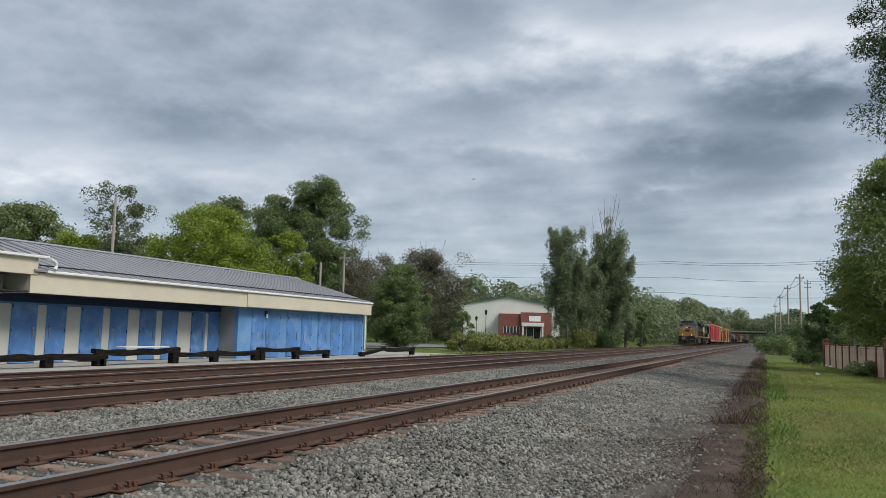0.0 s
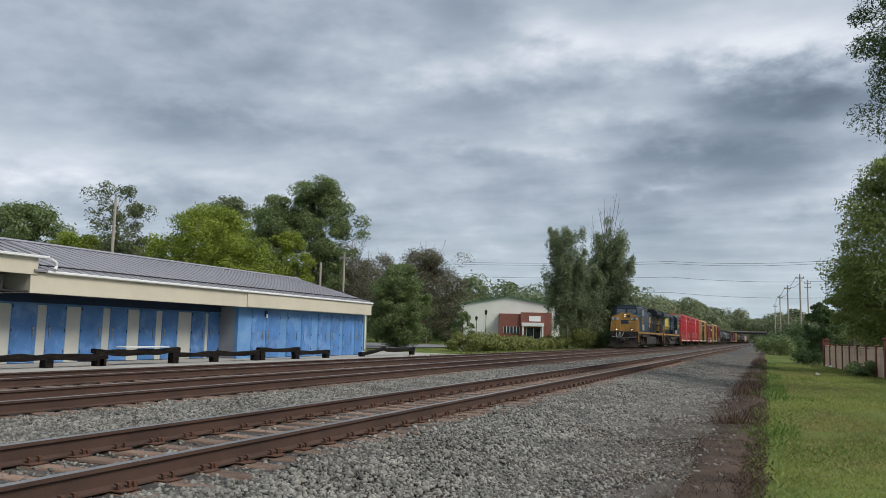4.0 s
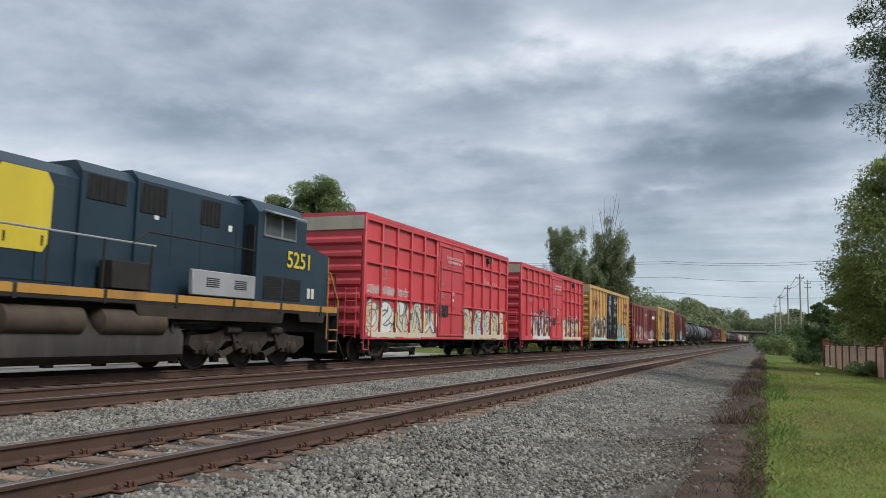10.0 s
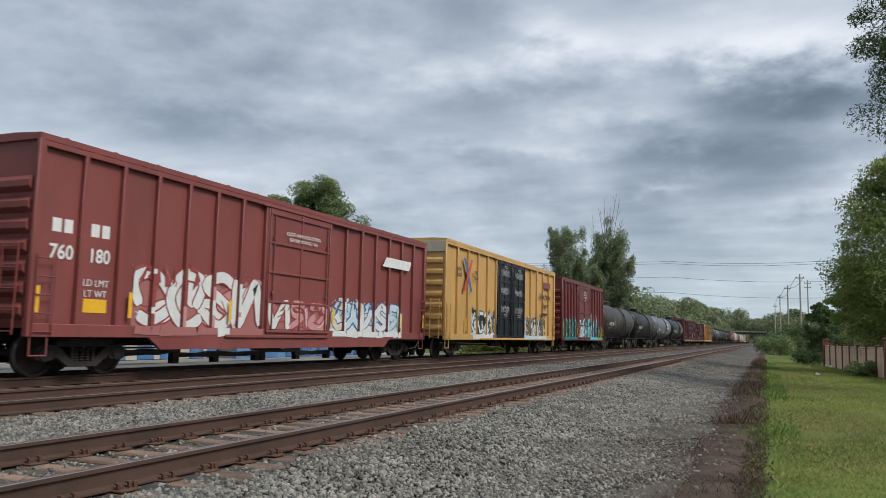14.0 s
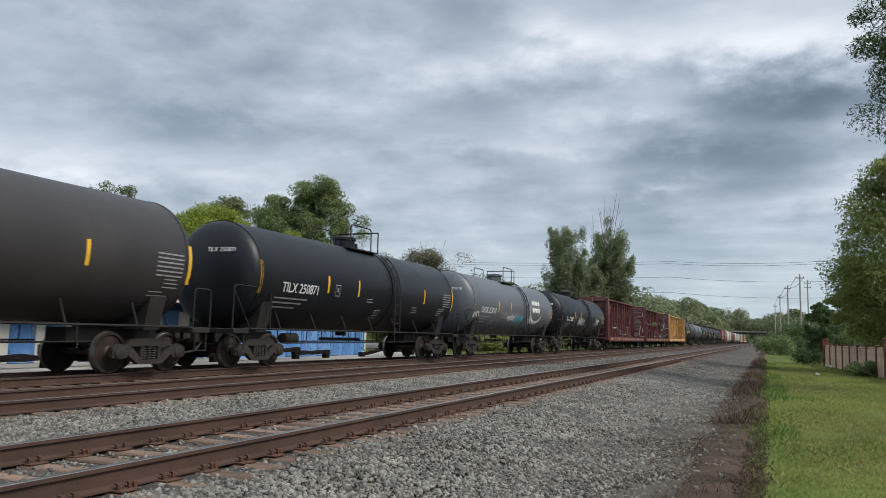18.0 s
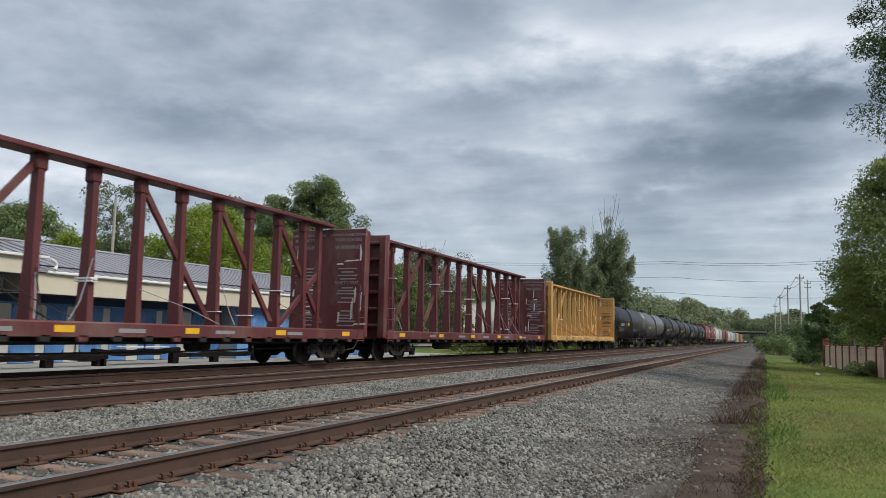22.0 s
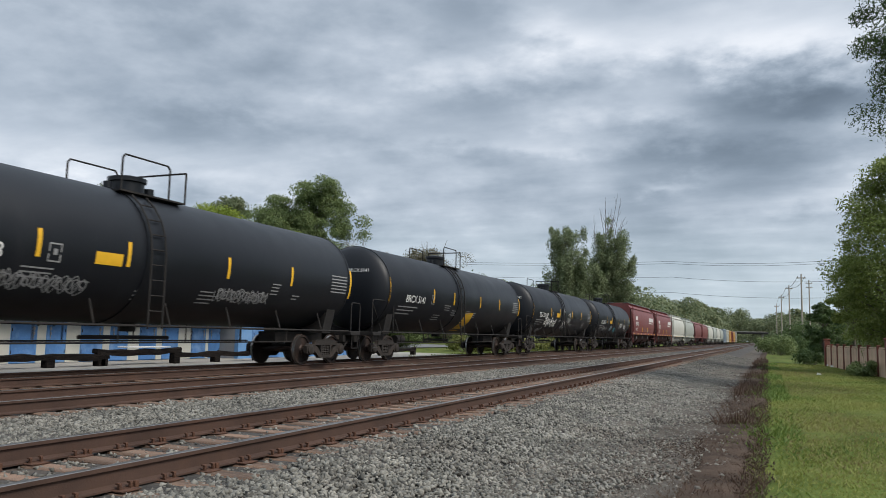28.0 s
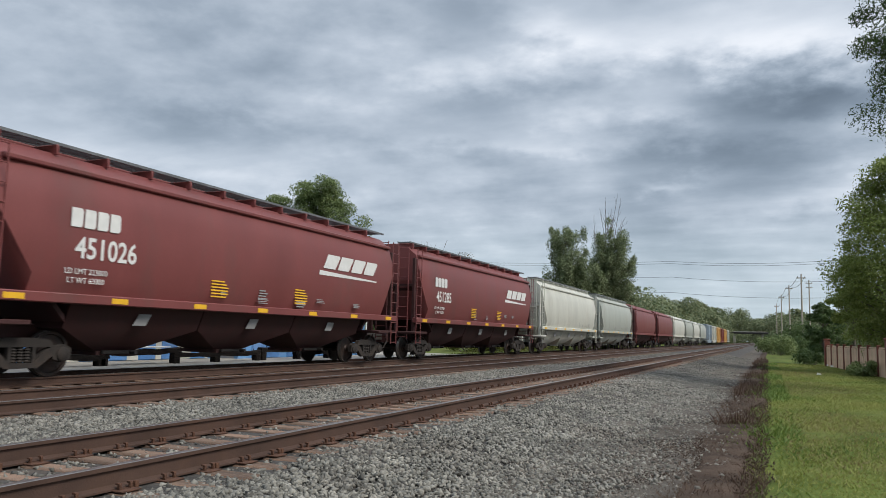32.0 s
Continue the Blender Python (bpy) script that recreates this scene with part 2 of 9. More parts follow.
        return self.add(vs, fs, mi)

    def loft(self, rings, closed=True, caps=True, mi=0):
        n = len(rings[0])
        vs = [p for r in rings for p in r]
        fs = []
        for j in range(len(rings) - 1):
            for k in range(n if closed else n - 1):
                fs.append((j * n + k, j * n + (k + 1) % n, (j + 1) * n + (k + 1) % n, (j + 1) * n + k))
        if caps:
            fs += [tuple(range(n))[::-1], tuple(range((len(rings) - 1) * n, len(rings) * n))]
        return self.add(vs, fs, mi)

    def mesh(self, name, mats, smooth=True, fix=True):
        me = bpy.data.meshes.new(name)
        me.from_pydata(self.v, [], self.f)
        for x in (mats if isinstance(mats, (list, tuple)) else [mats]):
            me.materials.append(x)
        if any(self.m):
            me.polygons.foreach_set("material_index", self.m)
        if fix and len(self.f) < 6000:
            bm = bmesh.new()
            bm.from_mesh(me)
            bmesh.ops.recalc_face_normals(bm, faces=bm.faces)
            bm.to_mesh(me)
            bm.free()
        if smooth:
            me.shade_smooth()
            me.set_sharp_from_angle(angle=radians(38))
        me.update()
        return me


KEPT = {}


def part(name, geo, material, parent, label="", at=None, key=None, smooth=True):
    """Links geo as one mesh object under parent; key: share the mesh between alike parts."""
    if key is not None and key in KEPT:
        me = KEPT[key]
    else:
        g = geo() if callable(geo) else geo
        me = g.mesh(name, material, smooth)
        if key is not None:
            KEPT[key] = me
    ob = new(name, me)
    ob.parent = parent
    if at is not None:
        ob.matrix_basis = at
    if label:
        ob["label"] = label
    return ob


def thing(name, label, category, group="", kind="", at=None):
    ob = new(name)
    ob.empty_display_size = 0.2
    if at is not None:
        ob.matrix_basis = at
    return tagged(ob, label, category, group, kind)


def solid(name, geo, material, label, category="", group="", kind="", at=None, smooth=True):
    ob = new(name, geo.mesh(name, material, smooth))
    if at is not None:
        ob.matrix_basis = at
    return tagged(ob, label, category, group, kind)


def lettering(text, size, bold=0.0):
    """Mesh data of a line of writing, its middle at the origin."""
    cu = bpy.data.curves.new("writing", "FONT")
    cu.body, cu.size, cu.align_x, cu.align_y = text, size, "CENTER", "CENTER"
    cu.offset, cu.extrude, cu.resolution_u = bold, 0.002, 3
    ob = new("writing", cu)
    me = bpy.data.meshes.new_from_object(ob.evaluated_get(bpy.context.evaluated_depsgraph_get()))
    bpy.data.objects.remove(ob)
    bpy.data.curves.remove(cu)
    return me


FACING = Matrix(((0, 0, 1, 0), (1, 0, 0, 0), (0, 1, 0, 0), (0, 0, 0, 1)))


def write(parent, text, y, z, x, size, material, width=1.0, bold=0.0, name="lettering", turn=FACING):
    """Writing on a side that faces +x, read from there."""
    key = ("txt", text, size, bold, material.name)
    if key not in KEPT:
        me = lettering(text, size, bold)
        me.materials.clear()
        me.materials.append(material)
        KEPT[key] = me
    ob = new(name, KEPT[key])
    ob.parent = parent
    ob.matrix_basis = Matrix.Translation((x, y, z)) @ turn @ Matrix.Diagonal((width, 1, 1, 1))
    return ob


# ---- the materials of the place ----
M_RAIL = surface("rusty_rail", (0.075, 0.042, 0.030), 0.75, 0.2, 0.7, 1.3, 1.5, 60, 0.2, (0.10, 0.05, 0.03), 2.0, 0.5)
M_RAILTOP = surface("worn_rail_head", (0.33, 0.31, 0.29), 0.32, 0.9, 0.75, 1.1, 4, 80, 0.03)
M_TIE = surface("weathered_tie_wood", (0.169, 0.106, 0.073), 0.9, 0, 0.5, 1.5, 1.2, 30, 0.6, (0.24, 0.17, 0.12), 3.0, 0.5, (1, 6, 6), 0.3)
M_PLATE = surface("rusty_plate", (0.085, 0.040, 0.024), 0.85, 0.2, 0.6, 1.4, 9, 80, 0.4, (0.16, 0.07, 0.035), 5, 0.6)
M_STONE = surface("ballast_stone", (0.172, 0.165, 0.142), 0.9, 0, 0.6, 1.4, 1.2, 90, 0.3, (0.125, 0.10, 0.08), 0.45, 0.45, (1, 1, 1), 0.6)
M_CHIP = surface("brown_grey_stone_chips", (0.165, 0.145, 0.122), 0.95, 0, 0.6, 1.45, 1.6, 90, 0.3, (0.07, 0.052, 0.04), 0.8, 0.6, (1, 1, 1), 0.6)
M_CRIB = surface("rust_stained_stone", (0.150, 0.108, 0.085), 0.95, 0, 0.6, 1.4, 2.0, 90, 0.3, (0.085, 0.05, 0.036), 0.9, 0.6, (1, 1, 1), 0.5)
M_FINE = surface("fine_shoulder_gravel", (0.118, 0.104, 0.088), 0.95, 0, 0.55, 1.5, 1.3, 75, 1.0, (0.055, 0.043, 0.034), 0.9, 0.75, spec=0.1)
M_BED = surface("ballast_bed", (0.050, 0.045, 0.040), 0.95, 0, 0.45, 1.6, 9.0, 26, 1.0, (0.12, 0.085, 0.06), 0.35, 0.5)
M_GRASS = surface("mown_grass", (0.105, 0.140, 0.032), 0.95, 0, 0.45, 1.4, 0.9, 16, 0.8, (0.150, 0.118, 0.050), 0.45, 0.75, spec=0.1)
M_DIRT = surface("dark_cinder_dirt", (0.070, 0.050, 0.038), 0.98, 0, 0.5, 1.5, 1.6, 30, 0.9, (0.10, 0.078, 0.06), 2.6, 0.5, spec=0.1)
M_APRON = surface("pale_concrete_apron", (0.34, 0.32, 0.285), 0.9, 0, 0.75, 1.15, 0.6, 30, 0.3, (0.2, 0.17, 0.14), 0.5, 0.5)
M_ROAD = surface("grey_asphalt", (0.16, 0.16, 0.16), 0.9, 0, 0.8, 1.15, 0.5, 40, 0.3)
M_ROOF = surface("grey_metal_roof", (0.265, 0.255, 0.268), 0.45, 0.2, 0.85, 1.12, 0.7, 20, 0.03, (0.22, 0.2, 0.19), 0.8, 0.35)
M_FASCIA = surface("cream_metal_fascia", (0.60, 0.55, 0.43), 0.5, 0, 0.92, 1.05, 0.8, 40, 0.03, (0.45, 0.40, 0.30), 1.4, 0.25)
M_WHITE = surface("white_trim_paint", (0.74, 0.74, 0.72), 0.5, 0, 0.9, 1.05, 2, 50, 0.04, (0.5, 0.47, 0.42), 2, 0.25)
M_BLUE = surface("chalky_blue_door_paint", (0.075, 0.195, 0.44), 0.55, 0, 0.75, 1.3, 1.3, 30, 0.06, (0.24, 0.38, 0.60), 1.6, 0.75)
M_BLUEWALL = surface("faded_blue_wall_paint", (0.11, 0.26, 0.50), 0.6, 0, 0.85, 1.2, 0.9, 30, 0.06, (0.24, 0.38, 0.58), 0.8, 0.5)
# Navy trim with the soffit's shade put into its colour.
M_NAVYTRIM = surface("shaded_navy_trim_paint", (0.012, 0.030, 0.075), 0.7, 0, 0.7, 1.3, 1.5, 30, 0.06)
M_PALE = surface("pale_panel", (0.52, 0.52, 0.47), 0.6, 0, 0.88, 1.08, 1.2, 40, 0.05, (0.4, 0.38, 0.32), 1.5, 0.3)
M_GREYWALL = surface("grey_block_wall", (0.27, 0.28, 0.29), 0.85, 0, 0.85, 1.12, 1.0, 30, 0.2)
M_TIMBER = surface("charred_timber", (0.012, 0.010, 0.009), 0.95, 0, 0.5, 1.8, 2.0, 30, 0.9, (0.050, 0.040, 0.034), 2.5, 0.5, (6, 1, 6), spec=0.1)
# Dark steel; its tone also stands in for shade on the walk's soffit.
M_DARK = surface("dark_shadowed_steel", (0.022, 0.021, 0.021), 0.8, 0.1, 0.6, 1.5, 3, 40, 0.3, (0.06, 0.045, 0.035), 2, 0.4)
M_CHROME = plain("worn_latch_steel", (0.34, 0.34, 0.34), 0.4, 0.8)
M_BARK = surface("grey_bark", (0.13, 0.11, 0.09), 0.95, 0, 0.6, 1.4, 4, 25, 0.9, None, 1, 0, (1, 1, 0.25))
M_POLE = surface("weathered_pole_wood", (0.36, 0.32, 0.27), 0.9, 0, 0.8, 1.2, 2, 30, 0.4, None, 1, 0, (4, 4, 0.4))
M_FENCE = surface("fence_board_wood", (0.66, 0.47, 0.33), 0.9, 0, 0.7, 1.25, 2, 30, 0.4, (0.2, 0.15, 0.11), 2, 0.4, (3, 3, 0.6), 0.12)
M_FPOST = surface("brown_fence_post", (0.17, 0.055, 0.038), 0.8, 0, 0.7, 1.3, 3, 30, 0.3)
M_BRICK = surface("red_brick", (0.225, 0.085, 0.064), 0.9, 0, 0.8, 1.2, 0.8, 14, 0.2)
M_SIDING = surface("cream_siding", (0.76, 0.77, 0.70), 0.6, 0, 0.92, 1.06, 0.3, 12, 0.1)
# Cab glass: grey-blue base colour imitates the reflected sky.
M_CABGLASS = surface("sky_toned_cab_glass", (0.085, 0.098, 0.108), 0.10, 0.0, 0.8, 1.2, 1, 10, 0.0, spec=1.0)
M_GLASS = surface("dark_window_glass", (0.02, 0.025, 0.03), 0.08, 0, 0.8, 1.2, 1, 10, 0.0)
M_WIRE = plain("dark_wire", (0.05, 0.05, 0.055), 0.6, 0.3)
L_MID = leafy("maple_leaves", (0.088, 0.128, 0.046), (0.150, 0.200, 0.074), (0.255, 0.300, 0.125), 0.38)
L_ASH = leafy("ash_leaves", (0.105, 0.148, 0.036), (0.185, 0.235, 0.058), (0.31, 0.345, 0.105), 0.38)
L_YEL = leafy("yellowing_leaves", (0.110, 0.165, 0.024), (0.205, 0.270, 0.036), (0.37, 0.40, 0.06), 0.36)
L_DARK = leafy("dark_leaves", (0.042, 0.074, 0.028), (0.080, 0.125, 0.044), (0.155, 0.205, 0.076), 0.45)
L_GREY = leafy("greyish_leaves", (0.075, 0.098, 0.048), (0.130, 0.158, 0.075), (0.22, 0.235, 0.125), 0.36)
L_DULL = leafy("thin_brownish_leaves", (0.090, 0.085, 0.055), (0.140, 0.130, 0.082), (0.21, 0.195, 0.125), 0.34)
L_POP = leafy("poplar_leaves", (0.105, 0.142, 0.068), (0.175, 0.215, 0.108), (0.31, 0.345, 0.215), 0.40)
# Far leaves are paler and duller: distance haze mixed into their greens.
L_FAR = leafy("hazed_far_wood_leaves", (0.100, 0.135, 0.074), (0.160, 0.192, 0.098), (0.245, 0.25, 0.135), 0.38)
L_BUSH = leafy("goldenrod_leaves", (0.105, 0.138, 0.038), (0.180, 0.200, 0.056), (0.300, 0.275, 0.095))
L_GRASS = leafy("grass_blades", (0.150, 0.190, 0.040), (0.235, 0.265, 0.064), (0.35, 0.325, 0.12), 0.40)
L_WEED = leafy("broad_weed_leaves", (0.075, 0.13, 0.024), (0.12, 0.185, 0.036), (0.19, 0.255, 0.06))
L_STRAW = leafy("straw_grass", (0.150, 0.125, 0.045), (0.215, 0.180, 0.075), (0.30, 0.255, 0.12), 0.3)
L_TWIG = leafy("dry_weeds", (0.05, 0.03, 0.022), (0.085, 0.052, 0.036), (0.14, 0.095, 0.062), 0.3)

AX, BX, CX = -5.35, -10.27, -14.19  # the three tracks' middles


# ---- ground ----
def ground_z(x):
    """Height of the ground across the line."""
    pts = ((-400, -0.45), (-60, -0.45), (-24, -0.32), (-18.6, -0.30), (-17.2, -0.42), (-16.4, -0.30), (-15.6, -0.22), (-4.1, -0.22), (-3.5, -0.26),
           (-2.3, -0.44), (-1.2, -0.50), (-0.5, -0.46), (0.4, -0.47), (3.0, -0.50), (8.0, -0.50), (60, -0.3), (400, 0.0))
    for (a, za), (b, zb) in zip(pts, pts[1:]):
        if a <= x <= b:
            return za + (zb - za) * (x - a) / (b - a)
    return -0.45


def sheet(name, xs, ys, zf, material, label, category):
    vs = [(x, y, zf(x, y)) for y in ys for x in xs]
    n = len(xs)
    fs = [(j * n + i, j * n + i + 1, (j + 1) * n + i + 1, (j + 1) * n + i) for j in range(len(ys) - 1) for i in range(n - 1)]
    g = Geo().add(vs, fs)
    me = g.mesh(name, material, True, fix=False)
    return tagged(new(name, me), label, category, "", "structure")


def wob(x, y, s, a):
    return a * noise.noise(Vector((x * s, y * s, 0.3)))


YS = [-60, -30, -10, 0] + [2 + 0.7 * k for k in range(60)] + [45 + 3 * k for k in range(20)] + [110, 130, 160, 200, 260, 340, 450, 700, 1200, 2500]
GX = [-2500, -900, -400, -200, -120, -60, -40, -30, -24, -18.6, -17.2, -16.4, -15.6, -12, -8, -4.1, -3.5, -2.9, -2.3, -1.7, -1.2, -0.8, -0.4, 0, 0.4, 1, 1.6, 2.4, 3.2, 4, 5, 6.5, 8, 12, 20, 40, 60, 120, 300, 900, 2500]
sheet("ground", GX, YS, lambda x, y: ground_z(x) - 0.03 + (wob(x, y, 0.5, 0.05) if -60 < x < 60 and (x > -1.5 or x < -16) else -0.04), M_GRASS, "wide lawn and rough green ground beside the railway", "ground")
BXS = [-16.6, -16.2, -15.6, -14, -12, -10, -8, -6, -4.6, -4.1, -3.8, -3.4, -3.0, -2.6, -2.2, -1.8, -1.4, -1.1, -0.8]
sheet("ballast_bed", BXS, YS, lambda x, y: ground_z(x) + 0.01 + wob(x, y, 0.9, 0.03), M_BED, "grey crushed stone ballast under the tracks", "ballast")


def dirt_strip():
    vs, fs = [], []
    ys = [-40, -20, -10, -5] + [0.3 * k for k in range(160)] + [48 + 1.2 * k for k in range(68)]
    for y in ys:
        w = 0.35 * noise.noise(Vector((0, y * 0.35, 2.0))) + 0.15 * noise.noise(Vector((0, y * 1.7, 4.0)))
        w2 = 0.40 * noise.noise(Vector((3, y * 0.3, 5.0))) + 0.18 * noise.noise(Vector((3, y * 1.9, 1.0)))
        a, b = -0.98 + 0.7 * w, -0.20 + w2
        for k in range(6):
            x = a + (b - a) * k / 5
            vs.append((x, y, ground_z(x) + 0.010 + (0.016 if 0 < k < 5 else -0.05) + wob(x, y, 2.0, 0.03)))
    for j in range(len(ys) - 1):
        for i in range(5):
            fs.append((j * 6 + i, j * 6 + i + 1, (j + 1) * 6 + i + 1, (j + 1) * 6 + i))
    tagged(new("dirt_strip", Geo().add(vs, fs).mesh("dirt_strip", M_DIRT, True, False)), "dark bare dirt strip between ballast and grass", "dirt", "", "structure")


dirt_strip()
sheet("gravel_shoulder", [-2.7, -2.4, -2.1, -1.8, -1.5, -1.2, -0.9, -0.6], YS, lambda x, y: ground_z(x) + (0.018 if -2.6 < x < -0.7 else -0.03) + wob(x, y, 0.9, 0.03) + wob(x, y, 5.0, 0.012), M_FINE, "fine brown-grey gravel shoulder beside the dirt strip", "gravel")
sheet("pavement", [-30, -24, -21, -19, -17.9], [-20, 0, 10, 20, 30, 40, 47], lambda x, y: -0.235 if x > -20 else -0.225, M_APRON, "pale concrete apron in front of the storage building", "pavement")
sheet("road", [-75, -60, -40, -31], [46, 60, 75, 90], lambda x, y: -0.30, M_ROAD, "grey asphalt lane behind the storage building", "road")

# ---- tracks ----
def rail_geo(x, y0, y1):
    prof = [(-0.07, -0.18), (0.07, -0.18), (0.07, -0.165), (0.012, -0.145), (0.010, -0.045), (0.036, -0.035), (0.036, -0.004), (0.028, 0), (-0.028, 0), (-0.036, -0.004), (-0.036, -0.035), (-0.010, -0.045), (-0.012, -0.145), (-0.07, -0.165)]
    g = Geo()
    n = len(prof)
    vs = [(x + u, y0, w) for u, w in prof] + [(x + u, y1, w) for u, w in prof]
    fs = [(k, (k + 1) % n, n + (k + 1) % n, n + k) for k in range(n)]
    g.v, g.f = vs, fs
    g.m = [1 if k in (6, 7, 8) else 0 for k in range(n)]
    return g


def tie_geo():
    g = Geo()
    g.box(-1.3, 1.3, -0.115, 0.115, -0.36, -0.185, 0.018)
    return g


def plate_geo():
    g = Geo()
    g.box(-0.18, 0.18, -0.095, 0.095, -0.186, -0.172, 0.004)
    for sx in (-1, 1):
        for sy in (-0.055, 0.055):
            g.box(sx * 0.105 - 0.014, sx * 0.105 + 0.014, sy - 0.012, sy + 0.012, -0.18, -0.128, 0.004)
            g.box(sx * 0.095 - 0.02, sx * 0.095 + 0.02, sy - 0.016, sy + 0.016, -0.137, -0.122, 0.004)
    return g


def anchor_geo():
    g = Geo()
    g.box(-0.09, 0.09, 0.125, 0.155, -0.20, -0.155, 0.006)
    g.box(0.06, 0.095, 0.12, 0.16, -0.20, -0.135, 0.006)
    return g


def track(x, name, label, y_near, near_count, plates):
    t = thing(name, label, "railway track", "tracks of the railway", "structure")
    for s, n in ((0.753, "rail"), (-0.753, "rail")):
        part(n, rail_geo(x + s, -40, 900), [M_RAIL, M_RAILTOP], t, "steel rail with rusty web and worn head", smooth=False)
    rnd = random.Random(int(-x * 10))
    y = y_near
    rest = Geo()
    k = 0
    while y < 150:
        dx, dz, rz = rnd.uniform(-0.06, 0.06), rnd.uniform(-0.012, 0.004), rnd.uniform(-0.9, 0.9)
        m = pose(x + dx, y, dz, 0, 0, rz)
        if k < near_count:
            part("tie", tie_geo, M_TIE, t, key="tie", at=m)
            if plates:
                for s in (0.753, -0.753):
                    part("tie_plate", plate_geo, M_PLATE, t, key="plate", at=pose(x + s, y, 0))
                    if k % 2 == 0:
                        part("rail_anchor", anchor_geo, M_PLATE, t, key="anchor", at=pose(x + s, y, 0))
        else:
            rest.box(-1.3, 1.3, -0.115, 0.115, -0.36, -0.185, mat=m)
        y += 0.495 + rnd.uniform(-0.03, 0.03)
        k += 1
    part("ties", rest, M_TIE, t)["kind"] = "stuff"
    return t


track(AX, "track_1", "near track with rusty rails on weathered wooden ties", 1.6, 90, True)
track(BX, "track_2", "middle track with rusty rails on wooden ties", 4.0, 60, False)
track(CX, "track_3", "far track with rusty rails that carries the freight train", 6.0, 50, False)


def stones(name, n, x0, x1, y0, y1, smin, smax, seed, keep, label, material=None, drop=0.0):
    """Loose crushed stones, denser near the front; joined, since nobody could count them."""
    rs = np.random.RandomState(seed)
    u = rs.rand(n)
    y = y0 + (y1 - y0) * u ** 1.7
    x = x0 + (x1 - x0) * rs.rand(n)
    ok = keep(x, y, rs)
    x, y = x[ok], y[ok]
    n = len(x)
    z = np.array([ground_z(a) for a in x]) + 0.012 - drop
    base = np.array([(1, 0, 0), (-1, 0, 0), (0, 1, 0), (0, -1, 0), (0, 0, 1), (0, 0, -1)], float)
    tri = np.array([(0, 2, 4), (2, 1, 4), (1, 3, 4), (3, 0, 4), (2, 0, 5), (1, 2, 5), (3, 1, 5), (0, 3, 5)])
    s = smin + (smax - smin) * rs.rand(n) ** 1.6
    v = base[None] * (0.6 + 0.8 * rs.rand(n, 6, 1)) + rs.uniform(-0.35, 0.35, (n, 6, 3))
    v *= s[:, None, None] * np.stack([np.ones(n), 0.6 + 0.5 * rs.rand(n), 0.5 + 0.4 * rs.rand(n)], -1)[:, None, :]
    a = rs.rand(n) * 6.283
    c, q = np.cos(a), np.sin(a)
    vx = v[..., 0] * c[:, None] - v[..., 1] * q[:, None]
    vy = v[..., 0] * q[:, None] + v[..., 1] * c[:, None]
    b = rs.uniform(-0.7, 0.7, n)
    c, q = np.cos(b)[:, None], np.sin(b)[:, None]
    vz = v[..., 2] * c + vx * q
    vx = vx * c - v[..., 2] * q
    co = np.stack([vx + x[:, None], vy + y[:, None], vz + z[:, None] + 0.25 * s[:, None]], -1).reshape(-1, 3)
    fa = (tri[None] + (np.arange(n) * 6)[:, None, None]).reshape(-1, 3)
    me = bpy.data.meshes.new(name)
    me.vertices.add(len(co)), me.loops.add(len(fa) * 3), me.polygons.add(len(fa))
    me.vertices.foreach_set("co", co.ravel())
    me.loops.foreach_set("vertex_index", fa.ravel().astype(np.int32))
    me.polygons.foreach_set("loop_start", np.arange(0, len(fa) * 3, 3, dtype=np.int32))
    me.polygons.foreach_set("loop_total", np.full(len(fa), 3, np.int32))
    me.update()
    me.materials.append(material or M_STONE)
    return tagged(new(name, me), label, "gravel", "", "stuff")


def off_ties(x, y, rs):
    k = np.ones(len(x), bool)
    for cx in (AX, BX, CX):
        for s in (0.753, -0.753):
            k &= np.abs(x - cx - s) > 0.10
    edge = -1.60 + 0.2 * np.sin(y * 0.9) + 0.2 * np.sin(y * 0.37 + 1)
    k &= (x < edge + 0.40 * rs.normal(size=len(x))) | (rs.rand(len(x)) < 0.03)
    k &= x > -1.45 * y - 1.0   # nothing loose beside the camera's own stretch of lawn
    # between the rails the stones lie in the cribs, low and thinner
    for cx in (AX, BX, CX):
        inn = np.abs(x - cx) < 1.22 + 0.1 * np.sin(y * 2.3) + 0.15 * rs.normal(size=len(x))
        k &= ~inn | (rs.rand(len(x)) < 0.07)
    return k


def in_cribs(x, y, rs):
    k = np.ones(len(x), bool)
    for s in (0.753, -0.753):
        k &= np.abs(x - AX - s) > 0.08
    return k


def strip_edge(x, y, rs):
    return x < -0.72 + 0.25 * np.sin(y * 0.7) + 0.35 * rs.normal(size=len(x))


stones("ballast_stones", 185000, -12.6, -0.5, 4.2, 34, 0.018, 0.041, 5, off_ties, "loose grey crushed stones along the tracks")
stones("ballast_gravel", 34000, -16.6, -1.2, 22, 75, 0.025, 0.050, 6, off_ties, "grey crushed stones farther along the tracks")
stones("crib_stones", 16000, -6.7, -4.0, 3.0, 45, 0.016, 0.032, 7, in_cribs, "rust-stained small stones between the ties", M_CRIB, 0.02)
stones("fine_gravel", 46000, -2.7, -0.45, 4.5, 26, 0.006, 0.018, 8, strip_edge, "fine brown-grey gravel beside the dirt strip", M_CHIP)
stones("dirt_crumbs", 22000, -1.75, 0.05, 6.0, 40, 0.006, 0.020, 9, lambda x, y, rs: np.abs(x + 0.75) < 0.6 + 0.25 * rs.normal(size=len(x)), "crumbs of dark dirt and cinder", M_DIRT)


